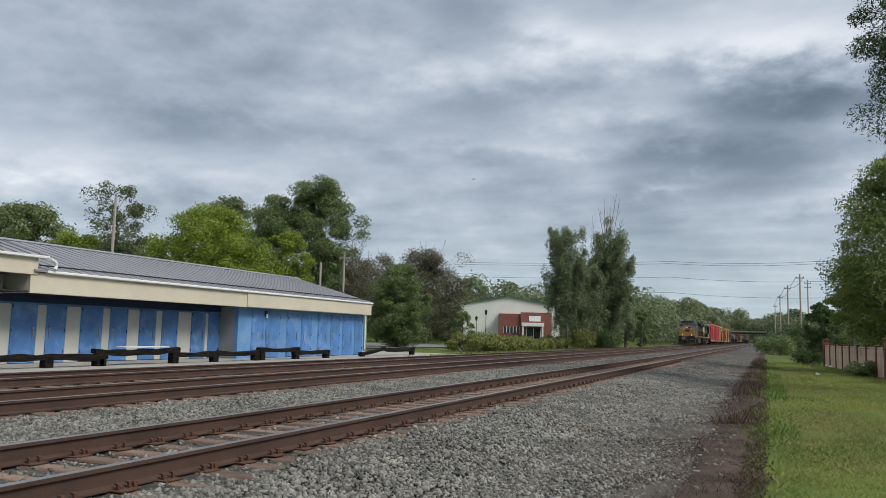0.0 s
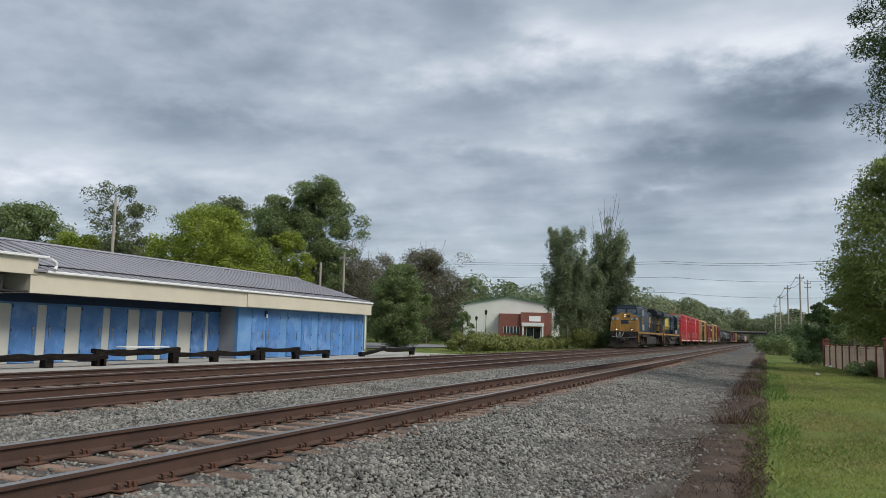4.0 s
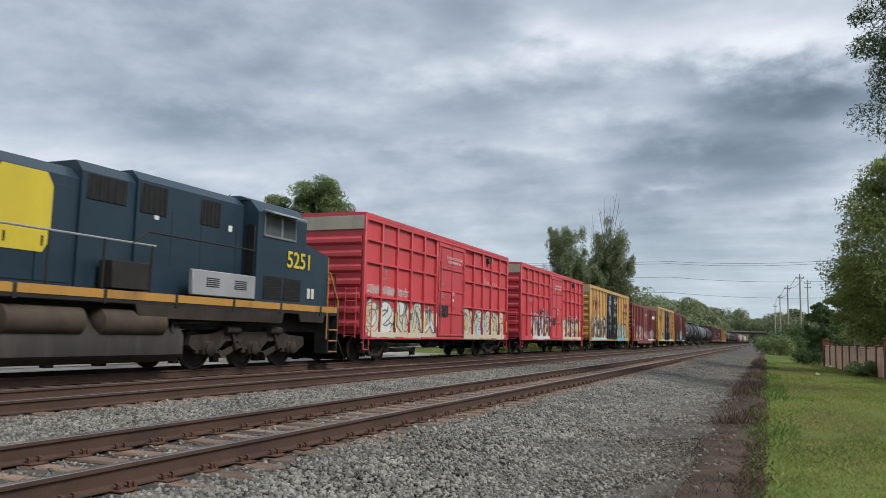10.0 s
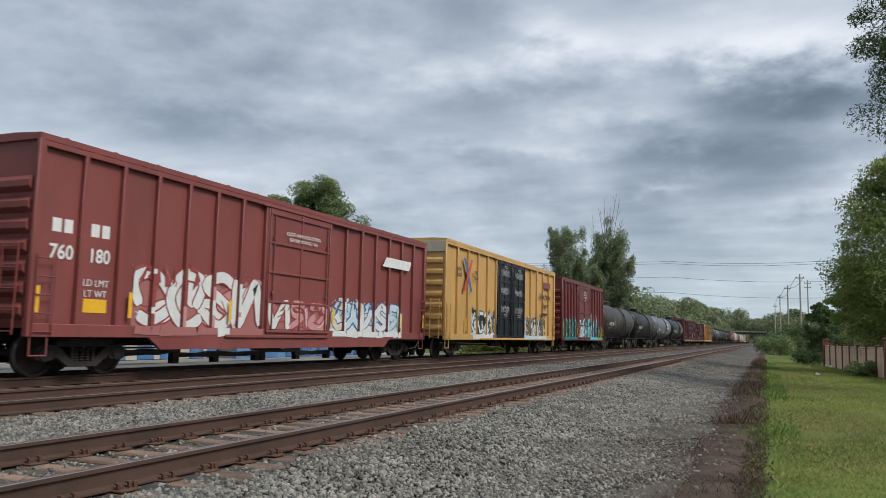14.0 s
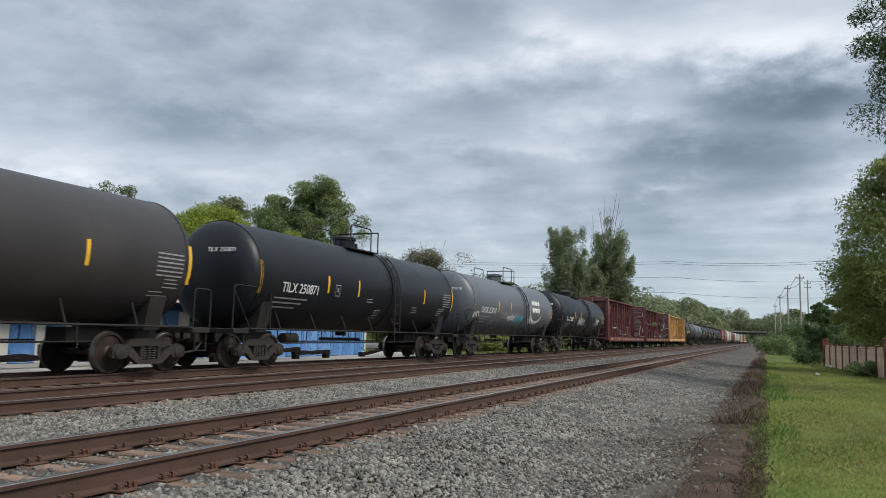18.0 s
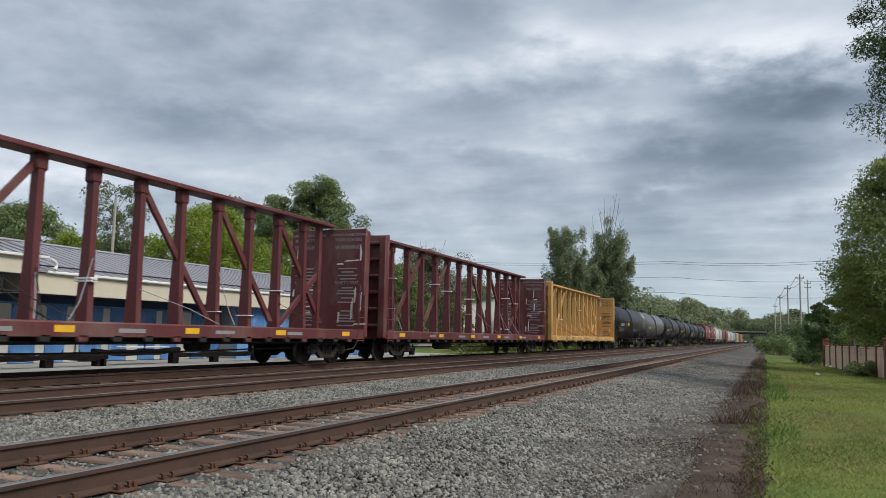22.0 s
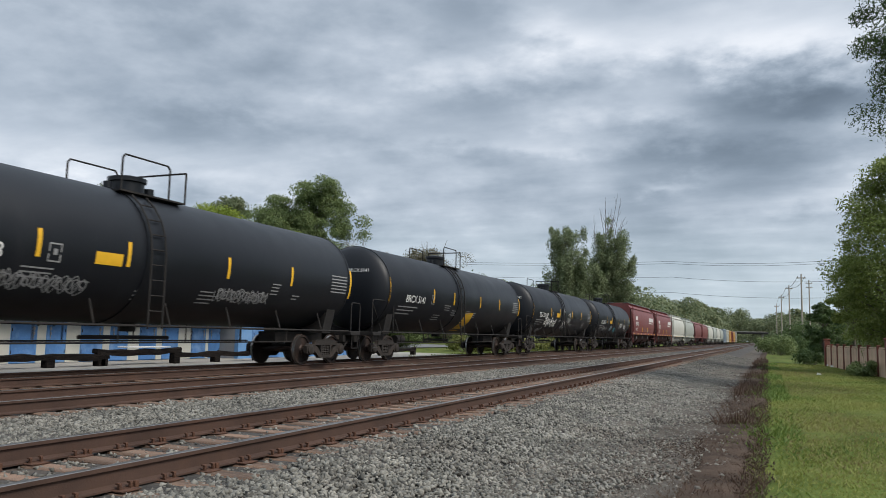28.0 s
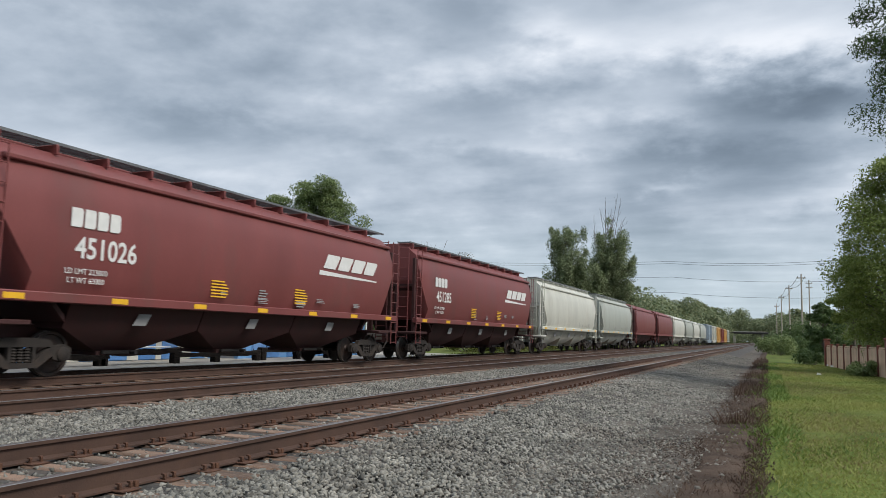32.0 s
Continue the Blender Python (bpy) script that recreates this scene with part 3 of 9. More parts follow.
# ---- the storage building ----
def building():
    t = thing("storage_building", "long storage building with blue doors and grey metal roof", "storage building")
    F, BACK, Z0 = -20.6, -32.0, -0.23
    y_step, y_end, y_hi = 27.4, 38.7, 17.2
    W = -21.0   # flush wall of the far block
    R = -22.0   # recessed wall behind the covered walk
    g = Geo().box(W - 0.2, W, y_step, y_end - 0.05, Z0, 2.02)
    part("wall", g, M_BLUEWALL, t, "faded blue painted front wall")
    part("wall", Geo().box(R - 0.2, R, -20, y_step, Z0, 2.25), M_BLUEWALL, t, "blue painted wall under the covered walk")
    part("wall", Geo().box(R, W - 0.2, y_step, y_step + 0.2, Z0, 2.02), M_GREYWALL, t, "grey return wall at the end of the walk")
    part("wall", Geo().box(BACK, W - 0.2, y_end - 0.25, y_end - 0.05, Z0, 2.4), M_SIDING, t, "pale gable end wall")
    part("wall", Geo().box(BACK, BACK + 0.2, -20, y_end - 0.25, Z0, 2.4), M_SIDING, t, "pale back wall")
    # fascia, soffit, gutter
    part("fascia", Geo().box(F - 0.06, F, 16.75, y_step, 1.98, 2.62, 0.01), M_FASCIA, t, "cream metal fascia along the covered walk")
    part("fascia", Geo().box(F - 0.02, F + 0.05, y_step, y_end, 2.0, 2.60, 0.01), M_FASCIA, t, "cream metal fascia over the doors")
    # The walk's soffit is coloured dark to deepen the shade under the eave.
    part("soffit", Geo().box(R, F - 0.06, 10, y_step, 2.00, 2.05), M_DARK, t, "soffit of the covered walk, coloured dark for shade")
    part("soffit", Geo().box(W, F - 0.02, y_step, y_end, 1.99, 2.03), M_FASCIA, t)
    # Header strip at the panel tops; eave shade is part of its dark navy.
    part("header_board", Geo().box(R, R + 0.07, -20, y_step, 1.74, 1.995, 0.006), M_NAVYTRIM, t, "navy header board above the walk's doors, darkened for shade")
    part("gutter", Geo().box(F, F + 0.12, 17.25, y_end + 0.1, 2.61, 2.70, 0.02), M_WHITE, t, "white metal gutter along the eave")
    # roof: slopes up from the eave to the ridge, standing seams
    rx, rz = -25.6, 4.1
    g = Geo().prism([(F + 0.10, 2.70), (rx, rz), (BACK - 0.3, 2.75), (BACK - 0.3, 2.69), (rx, rz - 0.06), (F + 0.10, 2.64)], 16.8, y_end + 0.12)
    part("roof", g, M_ROOF, t, "grey standing seam metal roof")
    for k in range(49):
        y = 17.25 + k * 0.44
        part("roof_seam", lambda: Geo().prism([(F + 0.10, 2.702), (F + 0.10, 2.718), (rx, rz + 0.018), (rx, rz + 0.002)], -0.014, 0.014), M_ROOF, t, key="seam", at=pose(0, y, 0))
    part("ridge_cap", Geo().prism([(rx - 0.2, rz - 0.03), (rx, rz + 0.06), (rx + 0.2, rz - 0.03)], 16.8, y_end + 0.14), M_ROOF, t)
    part("snow_guard", Geo().pipe([(F - 0.35, 17.3, 2.88), (F - 0.35, y_end, 2.88)], 0.025), M_DARK, t, "dark snow rail above the eave")
    part("rake_board", Geo().prism([(F + 0.08, 2.5), (F + 0.08, 2.66), (rx, rz - 0.05), (rx, rz - 0.2)], y_end, y_end + 0.05), M_WHITE, t, "white rake board on the gable")
    # higher roof over the near part
    g = Geo().prism([(F + 0.14, 3.14), (rx, 4.55), (BACK - 0.3, 3.0), (BACK - 0.3, 2.95), (rx, 4.49), (F + 0.14, 3.08)], -20, y_hi)
    part("roof", g, M_ROOF, t, "higher grey metal roof section")
    for k in range(20):
        part("roof_seam", lambda: Geo().prism([(F + 0.14, 3.145), (F + 0.14, 3.175), (rx, 4.585), (rx, 4.555)], -0.015, 0.015), M_ROOF, t, key="seam2", at=pose(0, y_hi - 0.2 - k * 0.44, 0))
    part("gutter", Geo().box(F + 0.04, F + 0.17, -20, y_hi + 0.05, 3.05, 3.14, 0.02), M_WHITE, t, "white gutter of the higher roof")
    part("fascia", Geo().box(F - 0.04, F + 0.04, -20, 16.95, 2.54, 3.06, 0.01), M_FASCIA, t, "cream fascia of the higher section")
    part("wall", Geo().box(F - 4.5, F - 0.04, 16.75, 16.95, 1.99, 3.2), M_FASCIA, t, "cream end panel of the higher roof")
    g = Geo()
    for k in range(16):
        g.box(F - 1.02, F - 0.98, 16.6 - k * 0.16 - 0.13, 16.6 - k * 0.16, 1.95, 2.54)
    part("siding", g, M_PALE, t, "pale vertical siding above the walk")
    dp = [(F + 0.12, 17.3, 3.06), (F + 0.12, 17.5, 2.98), (F + 0.1, 17.55, 2.86), (F + 0.16, 17.45, 2.74)]
    part("downspout", Geo().pipe(dp, 0.05, 8), M_WHITE, t, "white bent downspout")
    # doors of the far block
    pairs = ((28.36, 29.25), (29.42, 30.5), (31.07, 32.0), (32.33, 33.2), (33.83, 34.7), (35.1, 35.95), (36.33, 37.3), (37.63, 38.45))
    for k, (a, b) in enumerate(pairs):
        door(t, W, a + 0.02, b - 0.02, Z0 + 0.03, 1.86, M_BLUE, k % 2 == 0)
    # doors and pale panels of the walk
    s = 22.0 / 23.5
    spans = ((18.45, 19.43, 1), (19.85, 20.64, 0), (21.34, 22.32, 1), (22.73, 23.59, 0), (24.26, 25.14, 1), (25.53, 26.44, 0), (27.33, 28.22, 1), (28.46, 29.2, 0))
    for a, b, h in spans:
        door(t, R, a * s, b * s, Z0 + 0.03, 1.70, M_BLUE, h)
    for k in range(5):
        a = 17.1 - 1.9 * (k + 1)
        door(t, R, a, a + 0.9, Z0 + 0.03, 1.70, M_BLUE, k % 2)
    pans = ((17.55, 18.42), (19.46, 19.82), (20.68, 21.30), (22.36, 22.70), (23.63, 24.22), (25.18, 25.50), (26.48, 27.29), (28.25, 28.43))
    for a, b in pans:
        part("panel", Geo().box(R, R + 0.045, a * s, b * s, Z0 + 0.02, 1.67, 0.006), M_PALE, t, "pale panel between two doors")
    # wall lamp, box and small window end
    lamp = part("wall_lamp", Geo().box(W, W + 0.1, 29.2, 29.38, 1.62, 1.9, 0.02), M_DARK, t, "dark wall lantern")
    part("lamp_glass", Geo().box(W + 0.03, W + 0.15, 29.24, 29.34, 1.56, 1.74, 0.02), M_WHITE, lamp)
    return t


def door(t, x, a, b, z0, z1, m, left):
    d = part("door", Geo().box(x, x + 0.05, a, b, z0, z1, 0.008), m, t, "blue painted storage door")
    fr = Geo()
    fr.box(x, x + 0.035, a - 0.035, a - 0.002, z0, z1 + 0.035).box(x, x + 0.035, b + 0.002, b + 0.035, z0, z1 + 0.035).box(x, x + 0.035, a, b, z1 + 0.002, z1 + 0.035)
    part("door_frame", fr, M_BLUEWALL, d)
    y = b - 0.12 if left else a + 0.12
    part("latch", Geo().box(x + 0.05, x + 0.075, y - 0.045, y + 0.045, 0.86, 0.95, 0.006).box(x + 0.05, x + 0.09, y - 0.03, y + 0.03, 0.70, 0.80, 0.01).box(x + 0.05, x + 0.07, y - 0.012, y + 0.012, 0.58, 0.98), M_CHROME, d, "steel hasp and padlock")
    yh = a + 0.02 if left else b - 0.02
    for z in (0.15, 0.85, 1.6):
        part("hinge", lambda: Geo().tube((0, 0, -0.05), (0, 0, 0.05), 0.014, n=6), M_DARK, d, key="hinge", at=pose(x + 0.055, yh, z))
    return d


building()


# ---- low timber barrier ----
def barrier():
    rows = ((10.0, 16.9, 0), (16.9, 18.9, 0), (18.4, 22.2, 1), (22.0, 24.4, 0), (24.4, 27.0, 0), (27.0, 30.0, 1), (29.6, 32.6, 0), (35.8, 38.6, 2), (38.6, 42.4, 0))
    rnd = random.Random(3)
    for k, (a, b, up) in enumerate(rows):
        t = thing("timber_barrier", "low barrier of dark charred timbers on short posts" + (", its beam raised" if up == 1 else ""), "barrier", "timber barriers before the storage building")
        x = -19.6
        z = 0.10 + (0.13 if up == 1 else 0) + rnd.uniform(-0.02, 0.02)
        ga = Geo()
        n = max(3, int((b - a) / 0.5))
        rings = []
        for j in range(n + 1):
            y = a + (b - a) * j / n
            w, h = 0.11 + rnd.uniform(-0.022, 0.018), 0.10 + rnd.uniform(-0.035, 0.018)
            dz = rnd.uniform(-0.022, 0.02) - 0.05 * math.sin(math.pi * j / n) + (0.3 * (j / n) - 0.18 if up == 2 else 0)
            rings.append([(x - w, y, z - h + dz), (x + w, y, z - h + dz), (x + w, y, z + h * 0.7 + dz), (x + w * 0.6, y, z + h + dz), (x - w * 0.6, y, z + h + dz), (x - w, y, z + h * 0.7 + dz)])
        ga.loft(rings)
        part("beam", ga, M_TIMBER, t)
        ps = [a + 0.2, b - 0.2] if b - a < 5 else [a + 0.2, (a + b) / 2, b - 0.2]
        for y in ps[(0 if k in (0, 2, 5, 7) else 1):] if up != 2 else ps[:1]:
            part("post", Geo().box(x - 0.13, x + 0.13, y - 0.15, y + 0.15, -0.24, z - 0.085, 0.02), M_TIMBER, t)
        if up == 1 and k == 2:
            part("board", Geo().box(x - 0.3, x + 0.15, a + 1.2, b - 0.6, z + 0.105, z + 0.14, 0.006), M_WHITE, t, "white board lying on the beam")


barrier()


# ---- trees, bushes and woods ----
def leaf_mesh(name, pts, sizes, material, seed, out=None, loose=0.6, slim=0.0):
    """One mesh of small leaves (one triangle each) at the given points, their faces turned outwards and up; out: outward ways;
    slim: lance-shaped leaves of four corners, that wide."""
    rs = np.random.RandomState(seed)
    n = len(pts)
    nrm = rs.normal(size=(n, 3)) * loose + (0, 0, 0.3)
    if out is not None:
        nrm += out
    nrm /= np.linalg.norm(nrm, axis=1)[:, None] + 1e-9
    d = np.cross(nrm, rs.normal(size=(n, 3)))
    d /= np.linalg.norm(d, axis=1)[:, None] + 1e-9
    e = np.cross(nrm, d)
    s = sizes[:, None]
    v = np.stack([pts - d * s, pts + d * s * 0.8 + e * s * 0.55, pts + d * s * 0.8 - e * s * 0.55], 1).reshape(-1, 3)
    fa = np.arange(3 * n).reshape(-1, 3)
    if slim:
        v = np.stack([pts - d * s, pts + e * s * slim, pts + d * s, pts - e * s * slim], 1).reshape(-1, 3)
        k = (np.arange(n) * 4)[:, None]
        fa = np.concatenate([k + [0, 1, 2], k + [0, 2, 3]], 1).reshape(-1, 3)
    me = bpy.data.meshes.new(name)
    me.vertices.add(len(v)), me.loops.add(len(fa) * 3), me.polygons.add(len(fa))
    me.vertices.foreach_set("co", v.ravel())
    me.loops.foreach_set("vertex_index", fa.ravel().astype(np.int32))
    me.polygons.foreach_set("loop_start", np.arange(0, len(fa) * 3, 3, dtype=np.int32))
    me.polygons.foreach_set("loop_total", np.full(len(fa), 3, np.int32))
    me.update()
    me.materials.append(material)
    return me


def clump_points(centres, radii, per, rs, squash=0.75, hollow=0.6):
    """Leaf places on and just under the rounded tops of the clumps, and the ways that they face."""
    out, ways = [], []
    for c, r in zip(centres, radii):
        d = rs.normal(size=(per, 3))
        d[:, 2] += 0.35
        d /= np.linalg.norm(d, axis=1)[:, None]
        q = hollow + (1.08 - hollow) * rs.rand(per) ** 0.7
        out.append(np.array(c) + d * (q * r)[:, None] * (1, 1, squash))
        ways.append(d)
    return np.concatenate(out), np.concatenate(ways)


def tree(name, x, y, height, width, material, seed, label, base=None, clumps=60, per=90, leaf=0.22, shape="round", trunk=0.22, low=0.25, bare=0, hang=0.75, slim=0.0):
    """Tapered trunk, limbs to the clumps, and a crown of many small leaves with an uneven outline and gaps."""
    rs = np.random.RandomState(seed)
    z0 = ground_z(x) - 0.1 if base is None else base
    t = thing(name, label, "tree", at=pose(x, y, z0))
    cs, rr = [], []
    h0 = height * low
    boughs = []
    for k in range(8 + rs.randint(4)):
        u = (k + rs.rand()) / 10.0
        a, r = 2.4 * k + rs.rand(), width * 0.31 * rs.uniform(0.5, 1.1) * math.sqrt(max(0.05, 1 - (2 * min(u, 0.97) - 0.9) ** 2 / 1.25))
        boughs.append((r * math.cos(a), r * math.sin(a), h0 + (height - h0) * min(0.93, 0.1 + 0.86 * u), width * rs.uniform(0.10, 0.17)))
    sprays = []
    if shape == "vase":
        # steep limbs that fan out upwards, clumps strung along them
        for k in range(max(8, clumps // 6)):
            a, zs, run = 2.4 * k + 0.5 * rs.rand(), height * (low + 0.50 * rs.rand() ** 1.3), height * rs.uniform(0.22, 0.46)
            out = min(width * 0.5 * rs.uniform(0.35, 1.05), run * 0.8)
            for j in range(7):
                f = 0.25 + 0.75 * (j + rs.rand()) / 7
                z = zs + run * f
                if z < height:
                    sprays.append((math.cos(a) * out * f + rs.normal() * width * 0.03, math.sin(a) * out * f + rs.normal() * width * 0.03, z, width * (0.105 - 0.045 * f) * rs.uniform(0.7, 1.25)))
        for k in range(clumps // 2):
            u, a = 0.06 + 0.80 * rs.rand() ** 0.8, rs.rand() * math.tau
            r = width * 0.46 * math.sqrt(rs.rand()) * (0.40 + 0.60 * math.sin(math.pi * min(1.0, 0.10 + 0.85 * u)))
            sprays.append((r * math.cos(a), r * math.sin(a), height * (low + (1 - low) * u), width * rs.uniform(0.055, 0.10)))
        cs, rr = [q[:3] for q in sprays], [q[3] for q in sprays]
    while len(cs) < int(clumps * 1.35) and not sprays:
        u = rs.rand()
        z = h0 + (height - h0) * u
        if shape in ("round", "full"):
            w = math.sqrt(max(0.02, 1 - (2 * u - 0.9) ** 2 / 1.25))
        else:
            w = 1 - 0.75 * u
        a, r = rs.rand() * math.tau, math.sqrt(rs.rand()) * width * 0.5 * w
        p = (r * math.cos(a), r * math.sin(a), z)
        if shape == "round" and rs.rand() < 0.85:
            b = boughs[rs.randint(len(boughs))]
            p = (b[0] + rs.normal() * b[3], b[1] + rs.normal() * b[3], min(height, max(h0, b[2] + rs.normal() * b[3] * 0.75)))
        cs.append(p)
        rr.append(width * (0.075 + 0.09 * rs.rand()) * (1.15 - 0.4 * u))
    g = Geo()
    top = height * 0.8
    k = 6
    lean = rs.uniform(-0.03, 0.03, 2) * height
    sp = [Vector((lean[0] * (j / k) ** 2, lean[1] * (j / k) ** 2, top * j / k)) for j in range(k + 1)]
    for j in range(k):
        g.tube(sp[j], sp[j + 1], trunk * (1 - 0.85 * j / k), trunk * (1 - 0.85 * (j + 1) / k), 9, False)
    part("trunk", g, M_BARK, t, "grey bark trunk")
    g = Geo()
    for j, (c, r) in enumerate(zip(cs, rr)):
        if j % 2:
            continue
        zz = max(0.12 * height, c[2] - (0.25 + 0.2 * rs.rand()) * math.hypot(c[0], c[1]) - 0.08 * height)
        f = min(1, zz / top)
        p = Vector((lean[0] * f * f, lean[1] * f * f, zz))
        q = Vector(c)
        mid = p.lerp(q, 0.5) + Vector((0, 0, 0.05 * (q - p).length))
        w = trunk * 0.32 * (1 - 0.6 * f)
        g.tube(p, mid, w, w * 0.6, 5, False)
        g.tube(mid, q, w * 0.6, 0.012, 5, False)
    for j in range(bare):
        a = rs.rand() * math.tau
        p = Vector((rs.normal() * width * 0.1, rs.normal() * width * 0.1, height * (0.75 + 0.1 * rs.rand())))
        q = p + Vector((math.cos(a) * width * 0.16, math.sin(a) * width * 0.16, height * (0.16 + 0.2 * rs.rand())))
        g.tube(p, q, 0.035, 0.012, 5, False)
        for i in range(3):
            m = p.lerp(q, 0.4 + 0.18 * i)
            g.tube(m, m + Vector((rs.normal() * 0.4, rs.normal() * 0.4, 0.7 + 0.5 * rs.rand())), 0.016, 0.008, 4, False)
    part("branchwork", g, M_BARK, t)
    pts, out = clump_points(cs, rr, int(per * 2.5), rs, hang, 0.5)
    pts = pts + rs.normal(size=pts.shape) * width * 0.010
    # leaves between the clumps fill the crown
    k = rs.randint(0, len(cs), len(pts) // 8)
    j = rs.randint(0, len(cs), len(pts) // 8)
    ca, fr = np.array(cs), rs.rand(len(k), 1)
    near = np.linalg.norm(ca[k] - ca[j], axis=1) < width * 0.4
    fill = (ca[k] * fr + ca[j] * (1 - fr) + rs.normal(size=(len(k), 3)) * width * 0.05)[near]
    pts, out = np.concatenate([pts, fill]), np.concatenate([out, rs.normal(size=fill.shape) * 0.5])
    sz = leaf * 0.56 * (0.6 + 0.8 * rs.rand(len(pts)))
    ob = new("crown", leaf_mesh("crown", pts, sz, material, seed + 1, out, slim=slim))
    ob.parent = t
    return t


def bush(name, x, y, w, h, material, seed, label, clumps=14, per=70, leaf=0.10, base=None, depth=None):
    rs = np.random.RandomState(seed)
    z0 = ground_z(x) - 0.06 if base is None else base
    t = thing(name, label, "bush", at=pose(x, y, z0))
    dp = depth or w
    cs = [(rs.uniform(-0.42, 0.42) * dp, rs.uniform(-0.42, 0.42) * w, h * rs.uniform(0.2, 0.72)) for _ in range(clumps)]
    rr = [h * rs.uniform(0.22, 0.4) for _ in range(clumps)]
    g = Geo()
    for c in cs:
        g.tube((c[0] * 0.3, c[1] * 0.7, 0), c, 0.02, 0.008, 5, False)
    part("stemwork", g, M_BARK, t)
    pts, out = clump_points(cs, rr, per * 2, rs, 0.9, 0.45)
    up = pts[:, 2] > 0.02
    pts, out = pts[up], out[up]
    ob = new("foliage", leaf_mesh("foliage", pts, leaf * 0.75 * (0.6 + 0.8 * rs.rand(len(pts))), material, seed + 1, out))
    ob.parent = t
    return t


def spot(bearing, distance):
    """Place on the ground by its bearing from the tracks' direction, in degrees, and its distance."""
    return distance * math.sin(radians(bearing)), distance * math.cos(radians(bearing))


# trees behind the storage building
BROAD = "broad leafy green tree behind the storage building"
tree("tree", *spot(-39.9, 75), 12.4, 11.0, L_YEL, 11, "broad yellow-green tree behind the storage building", clumps=150, per=170, leaf=0.19, low=0.1, shape="full")
tree("tree", *spot(-31.9, 95), 19.4, 8.6, L_MID, 12, "tall dark-limbed green tree behind the storage building", clumps=110, per=150, leaf=0.22, low=0.34)
tree("tree", *spot(-35.2, 97), 17.6, 8.8, L_MID, 42, "tall dark-limbed green tree behind the storage building", clumps=100, per=150, leaf=0.22, low=0.34)
tree("tree", *spot(-34.4, 80), 11.2, 6.2, L_YEL, 13, "rounded olive-green tree behind the storage building", clumps=60, per=110, leaf=0.2, low=0.15, shape="full")
tree("tree", *spot(-45.8, 80), 14.8, 6.8, L_GREY, 14, "thin-crowned pale green tree behind the roof", clumps=50, per=80, leaf=0.20, low=0.4)
tree("tree", *spot(-51.4, 100), 14.6, 13, L_MID, 15, BROAD, clumps=110, per=90, leaf=0.30, low=0.1, shape="full")
tree("tree", *spot(-48.6, 85), 10.2, 12, L_YEL, 16, BROAD, clumps=65, per=100, leaf=0.26, low=0.1, shape="full")
tree("tree", *spot(-44.0, 90), 10.8, 10, L_YEL, 36, BROAD, clumps=60, per=100, leaf=0.26, low=0.1, shape="full")
tree("tree", *spot(-38.5, 120), 21.0, 9, L_GREY, 17, "grey-green tree far behind the storage building", clumps=56, per=90, leaf=0.3, low=0.3)
tree("tree", *spot(-26.0, 74), 7.8, 5.8, L_MID, 18, "dense round green tree past the end of the building", clumps=130, per=130, leaf=0.15, low=0.04, shape="full")
tree("tree", *spot(-29.6, 110), 13.0, 10, L_DULL, 19, "thin brownish tree with bare branches", clumps=80, per=90, leaf=0.2, low=0.15, bare=14)
tree("tree", *spot(-23.9, 120), 13.6, 11, L_DULL, 20, "thin brownish tree with bare branches", clumps=110, per=95, leaf=0.22, low=0.1, bare=16)
tree("tree", *spot(-27.5, 130), 14.0, 12, L_DULL, 30, "thin grey-brown tree past the building", clumps=100, per=95, leaf=0.24, low=0.05, bare=8)
tree("tree", *spot(-22.3, 132), 7.6, 7.5, L_DARK, 43, "low dark green tree behind the lane", clumps=60, per=90, leaf=0.2, low=0.02, shape="full")
tree("tree", *spot(-24.7, 138), 8.2, 8.0, L_DARK, 44, "low dark green tree behind the lane", clumps=60, per=90, leaf=0.2, low=0.02, shape="full")
# trees round the white hall
tree("tree", *spot(-20.3, 210), 16.5, 12, L_MID, 21, "green tree behind the white hall", clumps=60, per=70, leaf=0.42, low=0.1, shape="full")
tree("tree", *spot(-17.8, 215), 16, 9, L_DARK, 22, "dark green tree behind the white hall", clumps=50, per=70, leaf=0.42, low=0.1, shape="full")
tree("tree", *spot(-21.2, 108), 4.7, 3.2, L_MID, 23, "small green tree by the lane", clumps=30, per=90, leaf=0.13, low=0.1, shape="full")
# the poplars beside the track
tree("poplar", *spot(-13.6, 92), 15.8, 6.2, L_POP, 24, "tall slender poplar with silvery green leaves beside the track", clumps=230, per=62, leaf=0.17, low=0.06, trunk=0.16, hang=1.6, shape="vase")
tree("poplar", *spot(-10.5, 98), 16.4, 6.6, L_POP, 25, "tall poplar with dead twigs at its top beside the track", clumps=250, per=60, leaf=0.17, low=0.06, trunk=0.18, bare=18, hang=1.6, shape="vase")
tree("poplar", *spot(-12.2, 95), 11.5, 5.4, L_POP, 26, "smaller poplar beside the track", clumps=110, per=75, leaf=0.19, low=0.06, trunk=0.14, hang=1.4, shape="vase")
tree("poplar", *spot(-9.4, 102), 8.6, 3.4, L_POP, 37, "young poplar beside the track", clumps=45, per=80, leaf=0.18, low=0.1, hang=1.0)
tree("tree", *spot(-8.3, 108), 5.2, 3.6, L_MID, 27, "young green tree beside the track", clumps=30, per=80, leaf=0.17, low=0.1)
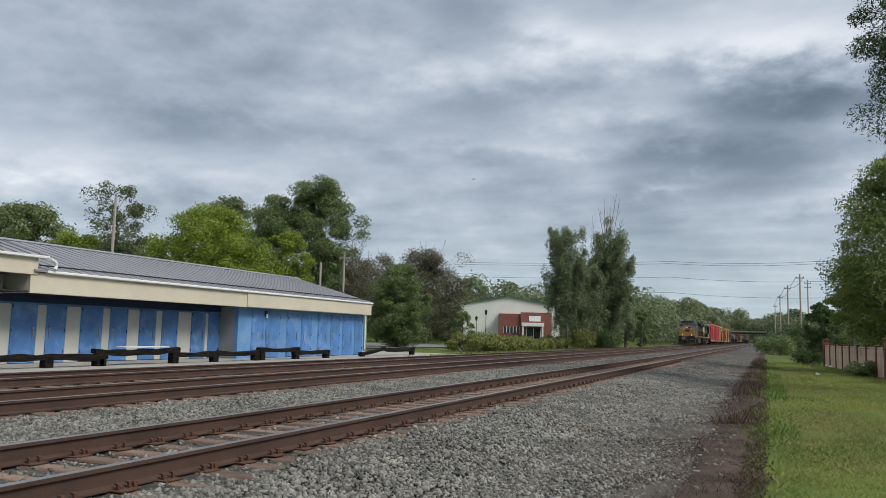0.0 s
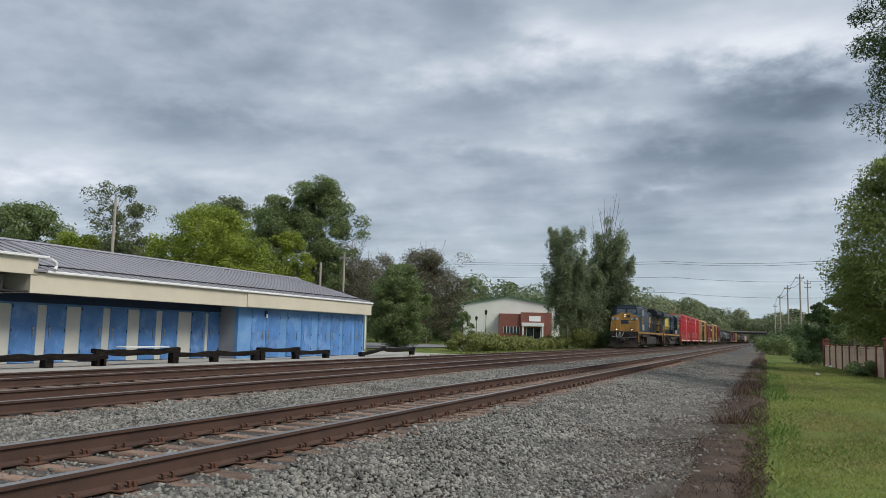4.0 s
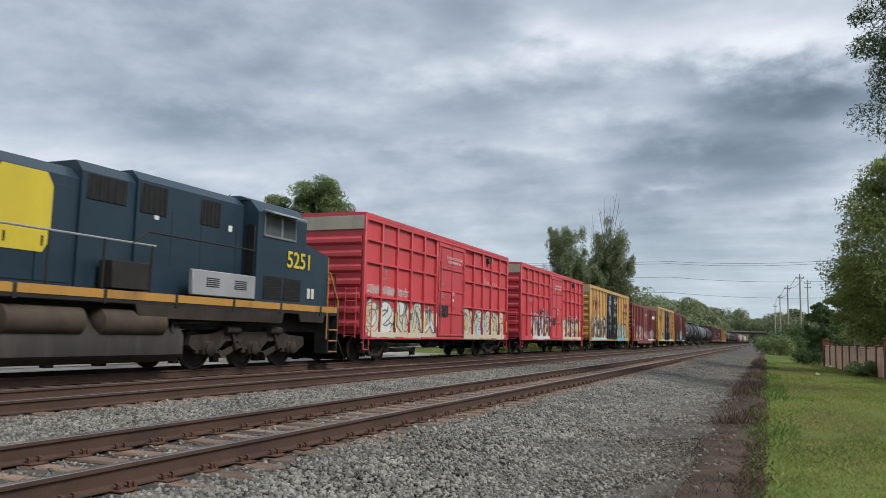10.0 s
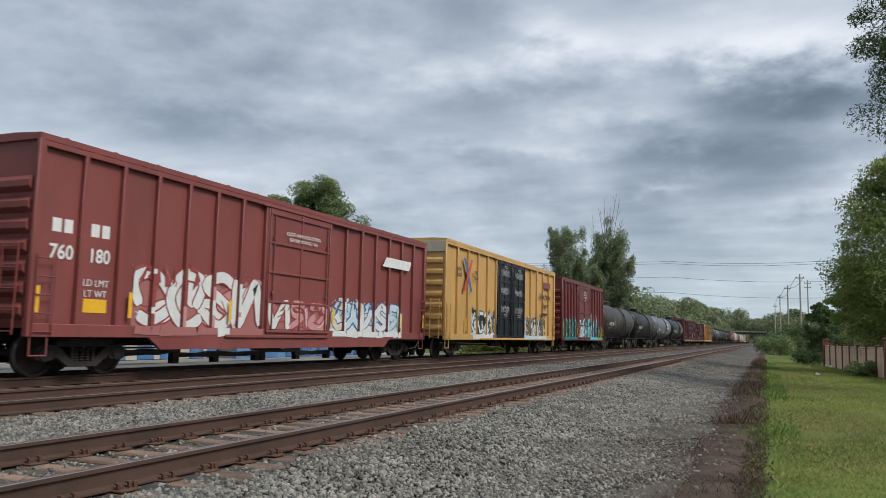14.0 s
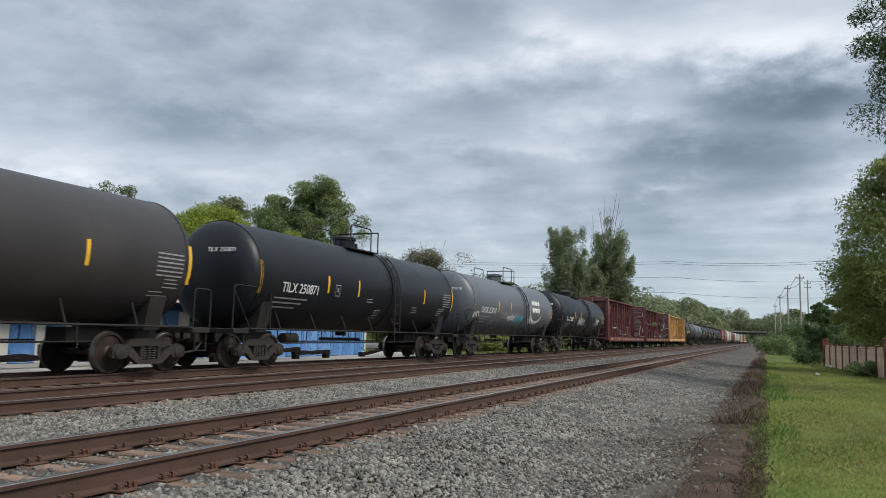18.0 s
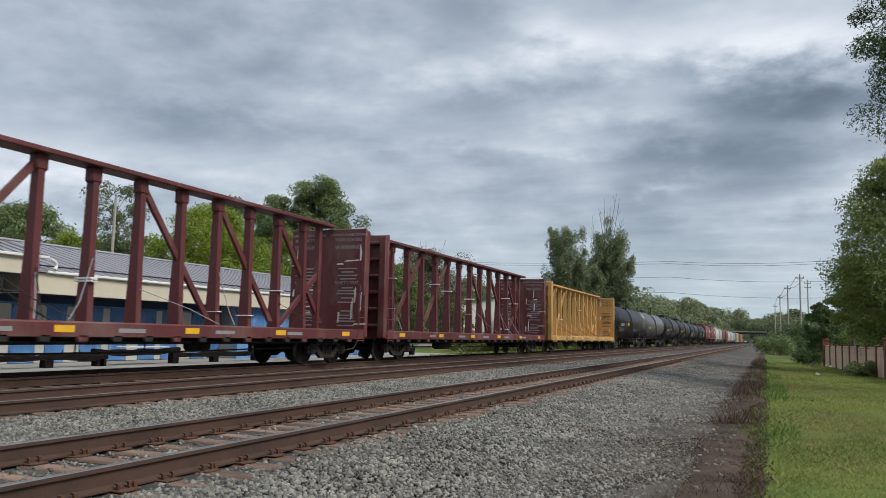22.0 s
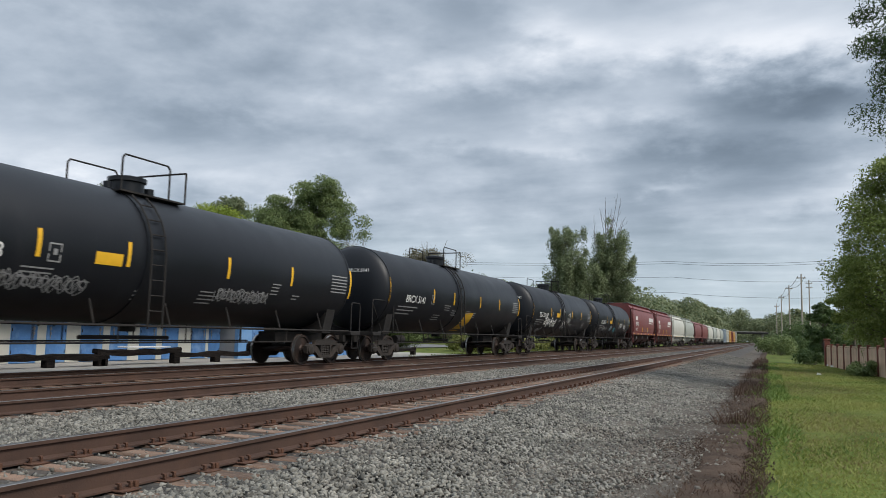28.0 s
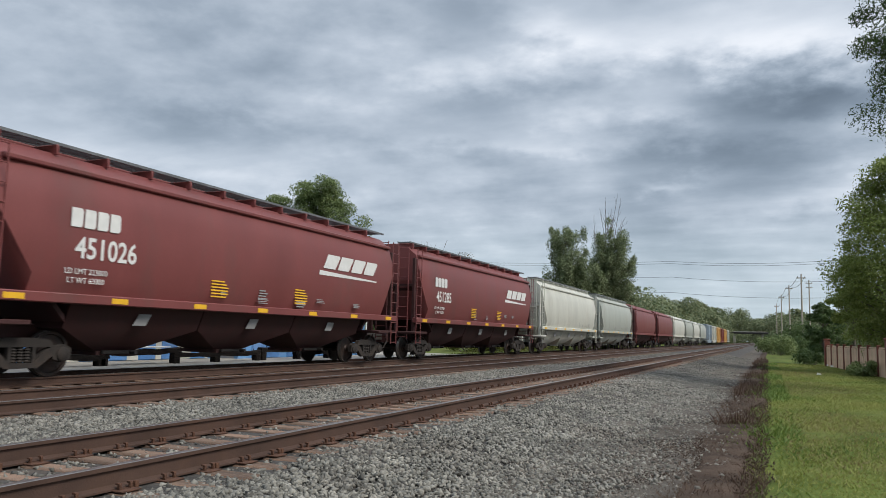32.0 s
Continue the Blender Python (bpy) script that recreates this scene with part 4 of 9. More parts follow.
# trees beyond the fence
tree("tree", *spot(8.6, 48), 11.6, 7.4, L_ASH, 28, "broad green tree beyond the board fence", clumps=230, per=110, leaf=0.15, low=0.10, trunk=0.25, shape="full", slim=0.4)
tree("tree", *spot(5.2, 62), 8.6, 3.0, L_ASH, 38, "slim pale green tree beyond the board fence", clumps=80, per=100, leaf=0.12, low=0.2, trunk=0.12)
tree("tree", *spot(11.2, 29), 19.0, 5.6, L_DARK, 29, "tall tree with drooping dark branches beyond the fence", clumps=200, per=190, leaf=0.12, low=0.36, trunk=0.26, shape="full", hang=0.7, slim=0.26)
tree("tree", *spot(3.35, 84), 5.4, 3.0, L_DARK, 31, "dark green tree beside the pole line", clumps=60, per=95, leaf=0.16, low=0.04, shape="full")
tree("tree", *spot(4.2, 90), 4.6, 3.4, L_DARK, 32, "dark green tree beside the pole line", clumps=40, per=80, leaf=0.18, low=0.05, shape="full")

# bushes
rnd = random.Random(8)
for k in range(7, 11):
    bush("bush", -19.5 - rnd.uniform(0, 1.5), 66 + k * 3.4, 4.0, rnd.uniform(1.7, 2.5), L_BUSH, 40 + k, "yellow-green roadside bush beside the far track", 22, 100, 0.11, depth=2.5)
for k, (x, y) in enumerate(((-22.9, 60.5), (-22.8, 65.0), (-22.7, 70.2), (-22.6, 75.9), (-22.5, 82.5), (-22.5, 89.9))):
    bush("bush", x, y, 5.0, rnd.uniform(1.35, 1.8), L_BUSH, 140 + k, "rounded yellow-green roadside bush beside the far track", 26, 100, 0.13, depth=4.0)
bush("bush", -17.6, 92, 3.2, 2.6, L_DARK, 52, "dark green bush under the poplars", 22, 110, 0.12)
bush("bush", 2.75, 61.5, 2.2, 1.2, L_DARK, 53, "dark green bush in the grass by the fence", 16, 110, 0.09)
bush("bush", 4.5, 43.0, 1.8, 0.9, L_MID, 54, "green weeds growing at the fence", 14, 110, 0.08)
bush("bush", 0.8, 100, 4.5, 2.6, L_MID, 55, "round green bush beside the track", 22, 110, 0.14)
bush("bush", 2.5, 108, 5, 2.8, L_DARK, 56, "dark green bush beside the track", 22, 110, 0.14)
bush("bush", 5.0, 118, 6, 4.5, L_DARK, 57, "tall dark bush beside the pole line", 30, 120, 0.18)


def far_wood():
    """The wooded hillside that closes the view."""
    rs = np.random.RandomState(77)
    cs, rr = [], []
    for k in range(620):
        y = rs.uniform(150, 620)
        x = rs.uniform(-0.52, 0.0) * y - 20
        rise = max(0, (y - 220) * 0.05) * min(1, max(0, (-x - 15) / 60))
        cs.append((x, y, rise + rs.uniform(1.0, 11)))
        rr.append(rs.uniform(3.0, 6.0))
    for k in range(160):
        y = rs.uniform(330, 700)
        x = rs.uniform(-28, 40)
        if -20 < x < 8 and y < 560:
            continue
        cs.append((x, y, rs.uniform(1, 10)))
        rr.append(rs.uniform(3.0, 6.0))
    for k in range(150):
        y = rs.uniform(90, 330)
        x = 14 + rs.uniform(0, 60)
        cs.append((x, y, rs.uniform(1, 9)))
        rr.append(rs.uniform(2.5, 4.5))
    for k in range(200):
        y = rs.uniform(250, 560)
        cs.append((-24 - rs.rand() * 40, y, rs.uniform(1, 0.032 * y + 3)))
        rr.append(rs.uniform(3.0, 5.5))
    for k in range(80):
        cs.append((3 + rs.rand() * 14, rs.uniform(330, 540), rs.uniform(1, 13)))
        rr.append(rs.uniform(2.0, 4.0))
    for k in range(420):
        x, y = rs.uniform(-130, 30), rs.uniform(585, 660)
        top = max(12.0, min(32.0, 30 - 0.17 * (x + 86))) + 2.5 * math.sin(x * 0.23) + 1.5 * math.sin(x * 0.61)
        cs.append((x, y, top * (1 - rs.rand() ** 1.6)))
        rr.append(rs.uniform(3.5, 6.0))
    for k in range(220):
        a = rs.uniform(-1.2, -0.5)
        d = rs.uniform(120, 230)
        cs.append((d * math.sin(a), d * math.cos(a), rs.uniform(1, 9)))
        rr.append(rs.uniform(3.5, 6.0))
    near = [k for k in range(len(cs)) if math.hypot(cs[k][0], cs[k][1]) < 300]
    away = [k for k in range(len(cs)) if math.hypot(cs[k][0], cs[k][1]) >= 300]
    p1, o1 = clump_points([cs[k] for k in near], [rr[k] for k in near], 430, rs, 0.85, 0.55)
    p2, o2 = clump_points([cs[k] for k in away], [rr[k] for k in away], 190, rs, 0.85, 0.55)
    pts, out = np.concatenate([p1, p2]), np.concatenate([o1, o2])
    size = np.concatenate([np.full(len(p1), 0.40), np.full(len(p2), 0.64)])
    ob = new("far_wood", leaf_mesh("far_wood", pts, size * (0.6 + 0.8 * rs.rand(len(pts))), L_FAR, 78, out))
    tagged(ob, "wooded green hillside behind the railway", "woods", "", "stuff")
    # the hill itself
    vs, fs = [], []
    for j, y in enumerate((140, 200, 260, 340, 450, 600, 900)):
        for i, x in enumerate((-700, -400, -250, -140, -80, -45, -26)):
            rise = max(0, (y - 220) * 0.05) * min(1, max(0, (-x - 15) / 60)) * 0.8
            vs.append((x, y, rise - 0.6))
    for j in range(6):
        for i in range(6):
            fs.append((j * 7 + i, j * 7 + i + 1, j * 7 + i + 8, j * 7 + i + 7))
    tagged(new("hillside", Geo().add(vs, fs).mesh("hillside", M_GRASS)), "rising green ground under the far woods", "ground", "", "structure")


far_wood()


def blades(name, n, x0, x1, y0, y1, h0, h1, material, seed, label, category, keep=None, wide=0.012, lean=0.5):
    """Many upright blades, one triangle each; nobody could count them."""
    rs = np.random.RandomState(seed)
    y = y0 + (y1 - y0) * rs.rand(n) ** 1.8
    x = x0 + (x1 - x0) * rs.rand(n)
    if keep is not None:
        k = keep(x, y, rs)
        x, y = x[k], y[k]
        n = len(x)
    z = np.array([ground_z(a) for a in x]) - 0.02
    h = (h0 + (h1 - h0) * rs.rand(n) ** 2) * (0.75 + 0.5 * np.sin(x * 1.7 + 3 * np.sin(y * 0.4)) ** 2)
    a = rs.rand(n) * math.tau
    w = wide * (0.6 + 0.8 * rs.rand(n)) * (1 + y / 25)
    dx, dy = np.cos(a) * w, np.sin(a) * w
    tx, ty = rs.normal(size=n) * lean * h, rs.normal(size=n) * lean * h
    v = np.stack([np.stack([x - dx, y - dy, z], -1), np.stack([x + dx, y + dy, z], -1), np.stack([x + tx, y + ty, z + h], -1)], 1).reshape(-1, 3)
    me = bpy.data.meshes.new(name)
    me.vertices.add(3 * n), me.loops.add(3 * n), me.polygons.add(n)
    me.vertices.foreach_set("co", v.ravel())
    me.loops.foreach_set("vertex_index", np.arange(3 * n, dtype=np.int32))
    me.polygons.foreach_set("loop_start", np.arange(0, 3 * n, 3, dtype=np.int32))
    me.polygons.foreach_set("loop_total", np.full(n, 3, np.int32))
    me.update()
    me.materials.append(material)
    return tagged(new(name, me), label, category, "", "stuff")


def patchy(x, y, rs):
    return (np.sin(x * 2.1 + 1.3 * np.sin(y * 0.5)) + np.sin(y * 0.9 + x) + rs.normal(size=len(x)) * 0.9 > -0.6)


def edge_patches(x, y, rs):
    return np.sin(y * 0.55) + 0.7 * np.sin(y * 0.21 + 2) + rs.normal(size=len(x)) * 0.5 > 0.35


def lawn(x, y, rs):
    """The lawn frays out over the dirt, and has thin places."""
    edge = -0.18 + 0.35 * np.sin(y * 0.8 + 1.0) * np.sin(y * 0.31) + 0.15 * np.sin(y * 2.3) + 0.16 * rs.normal(size=len(x))
    return (x > edge) & (np.sin(x * 1.9 + 2 * np.sin(y * 0.45)) + np.sin(y * 1.3 - x) + rs.normal(size=len(x)) * 0.8 > -1.3)


blades("grass", 260000, -0.6, 5.5, 6.5, 62, 0.012, 0.050, L_GRASS, 91, "short green lawn grass beside the railway", "grass", lawn, 0.0065, 0.9)
blades("grass_tufts", 34000, -0.45, 5.0, 7.0, 55, 0.03, 0.085, L_WEED, 96, "thicker green tufts in the lawn", "grass", lambda x, y, rs: np.sin(x * 2.3 + np.sin(y * 0.8) * 2) + np.sin(y * 1.1) + rs.normal(size=len(x)) * 0.4 > 0.8, 0.007, 0.9)
blades("dry_grass", 60000, 0.2, 5.5, 7.0, 55, 0.02, 0.05, L_STRAW, 97, "yellowed dry grass in patches of the lawn", "grass", lambda x, y, rs: np.sin(x * 0.9 + 0.7) + np.sin(y * 0.45 + 1.0) + rs.normal(size=len(x)) * 0.4 > 0.7, 0.008, 0.9)
blades("edge_weeds", 26000, -0.65, 0.5, 8.5, 60, 0.03, 0.11, L_WEED, 92, "broad-leaved green weeds at the lawn's edge", "weeds", edge_patches, 0.012, 0.9)
blades("dry_weeds", 36000, -1.05, -0.05, 6, 70, 0.015, 0.10, L_TWIG, 93, "dry brown weeds on the dirt strip", "weeds", None, 0.006, 0.9)
blades("dead_stalks", 6000, -0.90, -0.2, 15, 80, 0.08, 0.34, L_TWIG, 95, "dead brown weed stalks standing on the dirt strip", "weeds", edge_patches, 0.007, 0.45)
blades("verge_grass", 30000, -19.2, -16.4, 36, 120, 0.04, 0.22, L_BUSH, 94, "rough grass along the far track", "grass", lambda x, y, rs: patchy(x, y, rs) & ((y > 47) | (x > -18.2)), 0.03)


# ---- the white hall ----
def hall():
    """Local: +x to the hall's right as seen from the tracks, +y away, origin at the middle of its front."""
    t = thing("hall", "cream metal hall with a green-edged gable and red brick entrance", "building", at=pose(*spot(-17.95, 152), -0.45, 0, 0, 17.95))
    W, H, P = 10.2, 7.2, 9.0
    g = Geo().prism([(-W, 0), (W, 0), (W, H), (0, P), (-W, H)], 0, 40)
    part("wall", g, M_SIDING, t, "cream vertical metal siding")
    g = Geo()
    for k in range(40):
        x = -W + 0.25 + k * 0.51
        g.box(x - 0.04, x + 0.04, -0.03, 0, 0.1, H + (P - H) * (1 - abs(x) / W) - 0.1)
    part("siding_ribs", g, M_SIDING, t)
    gm = surface("green_roof_trim", (0.07, 0.22, 0.15), 0.5)
    for s in (-1, 1):
        part("roof", Geo().prism([(0, P + 0.12), (s * (W + 0.3), H + 0.1), (s * (W + 0.3), H), (0, P)], -0.3, 40.2), gm, t, "green edged metal roof slope")
    e = part("entrance", Geo().box(-1.6, 7.3, -2.5, -0.04, 0, 5.7, 0.03).box(2.6, 8.5, -2.9, -2.5, 0, 6.0, 0.03), M_BRICK, t, "red brick entrance block")
    part("canopy", Geo().box(2.8, 7.0, -4.3, -2.9, 3.3, 4.0, 0.05).box(2.9, 3.2, -4.2, -3.9, 0, 3.3).box(6.6, 6.9, -4.2, -3.9, 0, 3.3), M_WHITE, e, "white canopy on posts")
    part("sign", Geo().box(4.2, 6.4, -3.0, -2.9, 4.3, 5.3, 0.02), M_WHITE, e, "blank white sign above the door")
    for k in range(5):
        x = -0.6 + k * 0.62
        p = part("window", Geo().box(x, x + 0.5, -2.56, -2.5, 2.0, 3.2), M_GLASS, e, "dark window")
        part("window_frame", Geo().box(x - 0.05, x, -2.58, -2.5, 1.95, 3.25).box(x + 0.5, x + 0.55, -2.58, -2.5, 1.95, 3.25), M_WHITE, p)
    p = part("door", Geo().box(3.8, 6.4, -2.96, -2.9, 0, 3.0), M_GLASS, e, "glass double door")
    part("door_frame", Geo().box(3.7, 3.8, -2.98, -2.9, 0, 3.1).box(5.05, 5.15, -2.98, -2.9, 0, 3.0).box(6.4, 6.5, -2.98, -2.9, 0, 3.1), M_WHITE, p)


hall()


def lamp_post(x, y, h):
    t = thing("street_lamp", "dark lantern street lamp on a slim post", "street lamp", "lantern street lamps", at=pose(x, y, -0.5))
    part("pole", Geo().tube((0, 0, 0), (0, 0, h - 0.8), 0.07, 0.045, 8).tube((0, 0, 0), (0, 0, 0.5), 0.13, 0.1, 8), M_DARK, t)
    part("lantern", Geo().tube((0, 0, h - 0.8), (0, 0, h - 0.25), 0.14, 0.24, 6), M_DARK, t)
    part("cap", Geo().tube((0, 0, h - 0.25), (0, 0, h), 0.28, 0.03, 6), M_DARK, t)


lamp_post(*spot(-19.5, 118), 5.4)
lamp_post(*spot(-20.2, 125), 4.6)


# ---- poles and wires ----
def utility_pole(x, y, h, arms=1, label="grey wooden utility pole with crossarm"):
    t = thing("utility_pole", label, "utility pole", "utility poles", at=pose(x, y, -0.5))
    part("pole", Geo().tube((0, 0, 0), (0, 0, h), 0.16, 0.10, 8), M_POLE, t)
    for k in range(arms):
        a = part("crossarm", Geo().box(-0.62, 0.62, -0.06, 0.06, h - 0.7 - k * 0.9, h - 0.55 - k * 0.9, 0.01), M_POLE, t)
        for s in (-0.52, 0.0, 0.52):
            part("insulator", Geo().tube((s, 0, h - 0.55 - k * 0.9), (s, 0, h - 0.38 - k * 0.9), 0.05, 0.03, 6), M_DARK, a)


POLES = ((4.87, 131, 12.1), (3.8, 160, 12.3), (3.1, 205, 13.0), (2.4, 250, 12.7))
for x, y, h in POLES:
    utility_pole(x, y, h)
utility_pole(7.7, 170, 14.0, 2)
utility_pole(*spot(-46.1, 70), 12.4, 0, "bare grey wooden pole behind the roof")
utility_pole(*spot(-31.8, 78), 8.4, 0, "thin grey pole past the roof")
utility_pole(*spot(-30.1, 85), 10.2, 1, "grey wooden pole with a pale transformer")


def wire(a, b, sag, r=0.02, label="thin dark overhead wire"):
    a, b = Vector(a), Vector(b)
    n = 14
    pts = [a.lerp(b, k / n) - Vector((0, 0, sag * 4 * (k / n) * (1 - k / n))) for k in range(n + 1)]
    solid("overhead_wire", Geo().pipe(pts, r, 4), M_WIRE, label, "wire", "overhead wires")


for k in range(3):
    for s in (-0.52, 0.52):
        (x0, y0, h0), (x1, y1, h1) = POLES[k], POLES[k + 1]
        wire((x0 + s, y0, h0 - 0.9), (x1 + s, y1, h1 - 0.9), 0.6, 0.03)
for z0, z1, y in ((18.6, 18.4, 180), (18.1, 17.9, 180), (15.2, 14.2, 182), (11.8, 10.8, 184)):
    wire((-130, y, z0 + 4.5), (-20, y, z0), 1.6, 0.04)
    wire((-20, y, z0), (14, y, z1), 0.6, 0.04)


# ---- board fence ----
def fence():
    t = thing("board_fence", "tan board fence with dark red-brown posts beside the lawn", "fence")
    x0, y0, x1, y1 = 3.70, 59.4, 6.15, 26.0
    z, turn = -0.55, math.degrees(math.atan2(x1 - x0, y0 - y1))
    at = lambda f: (x0 + (x1 - x0) * f, y0 + (y1 - y0) * f)
    for f in (0.0, 0.565, 1.0):
        part("gate_post", lambda: Geo().box(-0.17, 0.17, -0.17, 0.17, 0, 1.80, 0.02).box(-0.21, 0.21, -0.21, 0.21, 1.80, 1.90, 0.03), M_FPOST, t, "thick brick-red post with a cap", key="gpost", at=pose(*at(f), z, 0, 0, turn))
    n = 14
    for k in range(n + 1):
        if k not in (0, 8, n):
            part("post", lambda: Geo().box(-0.12, 0.04, -0.07, 0.07, 0, 1.50, 0.012).box(-0.14, 0.06, -0.09, 0.09, 1.50, 1.55, 0.02), M_FPOST, t, key="fpost", at=pose(*at(k / n), z, 0, 0, turn))
    rnd = random.Random(4)
    m = 150
    for k in range(m):
        x, y = at((k + 0.5) / m)
        part("board", lambda: Geo().box(-0.012, 0.012, -0.102, 0.102, 0.06, 1.36, 0.004), M_FENCE, t, key="fboard", at=pose(x - 0.05, y, z + rnd.uniform(-0.012, 0.012), 0, 0, turn))
    for h in (0.30, 1.42):
        part("rail", Geo().tube((x0, y0, z + h), (x1, y1, z + h), 0.05, n=4), M_FENCE, t)


fence()


def shed():
    t = thing("garden_shed", "small pale shed with a shingled roof beyond the fence", "shed", at=pose(7.4, 44.0, -0.5))
    part("wall", Geo().box(-1.2, 1.4, -1.6, 1.6, 0, 2.0), M_SIDING, t)
    part("roof", Geo().prism([(-1.6, 1.9), (0.1, 2.65), (1.8, 1.9), (1.8, 1.98), (0.1, 2.75), (-1.6, 1.98)], -1.9, 1.9), M_ROOF, t, "grey shingled roof")


shed()


# ---- small house behind the end of the storage building, and scraps on the lawn ----
def house():
    x, y = spot(-30.3, 63)
    t = thing("house", "small pale green house with a dark shingled roof", "house", at=pose(x, y, -0.45, 0, 0, 28))
    part("wall", Geo().box(-2.2, 2.2, -0.1, 6, 0, 3.3), surface("pale_green_siding", (0.30, 0.36, 0.26), 0.7), t, "pale green siding")
    part("roof", Geo().prism([(-2.6, 3.2), (0.0, 4.6), (2.6, 3.2), (2.6, 3.36), (0.0, 4.78), (-2.6, 3.36)], -0.5, 6.4), surface("dark_shingles", (0.10, 0.10, 0.105), 0.9, 0, 0.7, 1.3, 3, 20, 0.4), t, "dark shingled roof")
    part("downpipe", Geo().tube((2.1, -0.2, 0), (2.1, -0.2, 3.2), 0.06, n=6), M_WHITE, t, "white downpipe")
    w = part("window", Geo().box(0.6, 1.5, -0.13, -0.1, 1.0, 2.1), M_GLASS, t, "dark window")
    part("window_frame", Geo().box(0.5, 0.6, -0.16, -0.1, 0.9, 2.2).box(1.5, 1.6, -0.16, -0.1, 0.9, 2.2).box(0.6, 1.5, -0.16, -0.1, 2.1, 2.2).box(0.6, 1.5, -0.16, -0.1, 0.9, 1.0), M_WHITE, w)


house()
for k, (x, y) in enumerate(((2.21, 41.55), (3.73, 58.77), (3.77, 56.26))):
    solid("paper_scrap", Geo().prism([(-0.1, 0.0), (0.1, 0.01), (0.08, 0.06), (-0.06, 0.11)], -0.07, 0.09), M_WHITE, "scrap of white paper lying on the lawn", "litter", "scraps on the lawn", at=pose(x, y, ground_z(x) + 0.02, 0, 0, 40 * k))


# ---- road bridge over the line, far off ----
def bridge():
    t = thing("road_bridge", "flat concrete road bridge crossing the railway far off", "bridge", at=pose(-8, 560, 0))
    part("deck", Geo().box(-16, 14, -5, 5, 6.8, 7.6, 0.1), M_APRON, t, "pale concrete deck with a dark girder")
    part("girder", Geo().box(-16, 14, -5.05, -4.6, 5.9, 7.1), M_DARK, t)
    for x in (-13, 4.5):
        part("pier", Geo().box(x - 0.7, x + 0.7, -4.5, 4.5, -1, 6.4, 0.05), M_APRON, t)


bridge()


# ---- the freight train ----
def paint(name, col, dirt=(0.09, 0.07, 0.055), rough=0.5, amount=0.4, spec=0.4):
    return surface(name, col, rough, 0, 0.82, 1.12, 0.7, 30, 0.05, dirt, 0.9, amount, (1, 1, 0.45), spec=spec)


P_RED = paint("red_boxcar_paint", (0.55, 0.068, 0.080), (0.22, 0.09, 0.08))
P_CREAM = paint("cream_roof_paint", (0.42, 0.38, 0.29))
P_YEL = paint("yellow_boxcar_paint", (0.55, 0.325, 0.11), (0.36, 0.22, 0.09))
P_BROWN = paint("oxide_brown_paint", (0.215, 0.058, 0.052), (0.09, 0.05, 0.04))
P_RUST = paint("rust_red_paint", (0.150, 0.036, 0.036), (0.10, 0.05, 0.035))
P_CBRED = paint("wine_red_paint", (0.112, 0.028, 0.029), (0.17, 0.105, 0.090), 0.6, 0.8)
P_CBYEL = paint("golden_yellow_paint", (0.52, 0.295, 0.095), (0.17, 0.095, 0.05), 0.55, 0.75)
P_GALV = surface("galvanised_grating", (0.17, 0.18, 0.19), 0.6, 0.4)
P_HOP = paint("hopper_red_paint", (0.178, 0.050, 0.047), (0.10, 0.06, 0.052))
# Dark, grimy copy of the hopper red, with the underside shade in its colour.
P_HOPB = paint("shaded_grimy_hopper_paint", (0.050, 0.017, 0.016), (0.025, 0.018, 0.016), 0.7, 0.6)
P_HOPW = paint("pale_grey_hopper_paint", (0.52, 0.52, 0.46), (0.3, 0.27, 0.22))
P_HOPG = paint("grey_hopper_paint", (0.36, 0.38, 0.34), (0.25, 0.22, 0.18))
P_BLACK = paint("black_tank_paint", (0.0070, 0.0085, 0.0120), (0.026, 0.027, 0.030), 0.45, 0.35, 0.36)
P_TBROWN = paint("brown_black_tank_paint", (0.036, 0.032, 0.032), (0.068, 0.061, 0.057), 0.5, 0.5, 0.4)
P_TGREY = paint("grey_tank_paint", (0.098, 0.109, 0.124), (0.062, 0.064, 0.068), 0.46, 0.4, 0.6)
P_TGREY2 = paint("faded_grey_tank_paint", (0.075, 0.078, 0.082), (0.11, 0.11, 0.11), 0.36, 0.4, 0.6)
P_NAVY = paint("dark_blue_locomotive_paint", (0.018, 0.037, 0.055), (0.045, 0.055, 0.065), 0.42, 0.35, 0.4)
P_NAVY2 = paint("dark_blue_locomotive_paint_grimy", (0.017, 0.034, 0.050), (0.032, 0.033, 0.034), 0.55, 0.45, 0.3)
P_GRIME = paint("sooty_locomotive_hood_paint", (0.016, 0.024, 0.030), (0.028, 0.025, 0.023), 0.6, 0.7, 0.25)
P_GOLD = paint("golden_locomotive_paint", (0.43, 0.225, 0.050), (0.13, 0.078, 0.040), 0.55, 0.75)
P_GOLDW = paint("grimy_golden_stripe_paint", (0.36, 0.185, 0.035), (0.055, 0.040, 0.028), 0.6, 0.95)
P_LEMON = paint("bright_yellow_paint", (0.60, 0.47, 0.045), (0.4, 0.3, 0.08), 0.5, 0.3)
P_FRAME = surface("grimy_underframe", (0.016, 0.014, 0.013), 0.85, 0.1, 0.6, 1.5, 2, 30, 0.4, (0.045, 0.034, 0.027), 1.6, 0.5)
P_LTRUCK = surface("dusty_locomotive_truck", (0.045, 0.035, 0.029), 0.9, 0.0, 0.5, 1.5, 2.5, 30, 0.4, (0.020, 0.016, 0.014), 1.6, 0.6, spec=0.2)
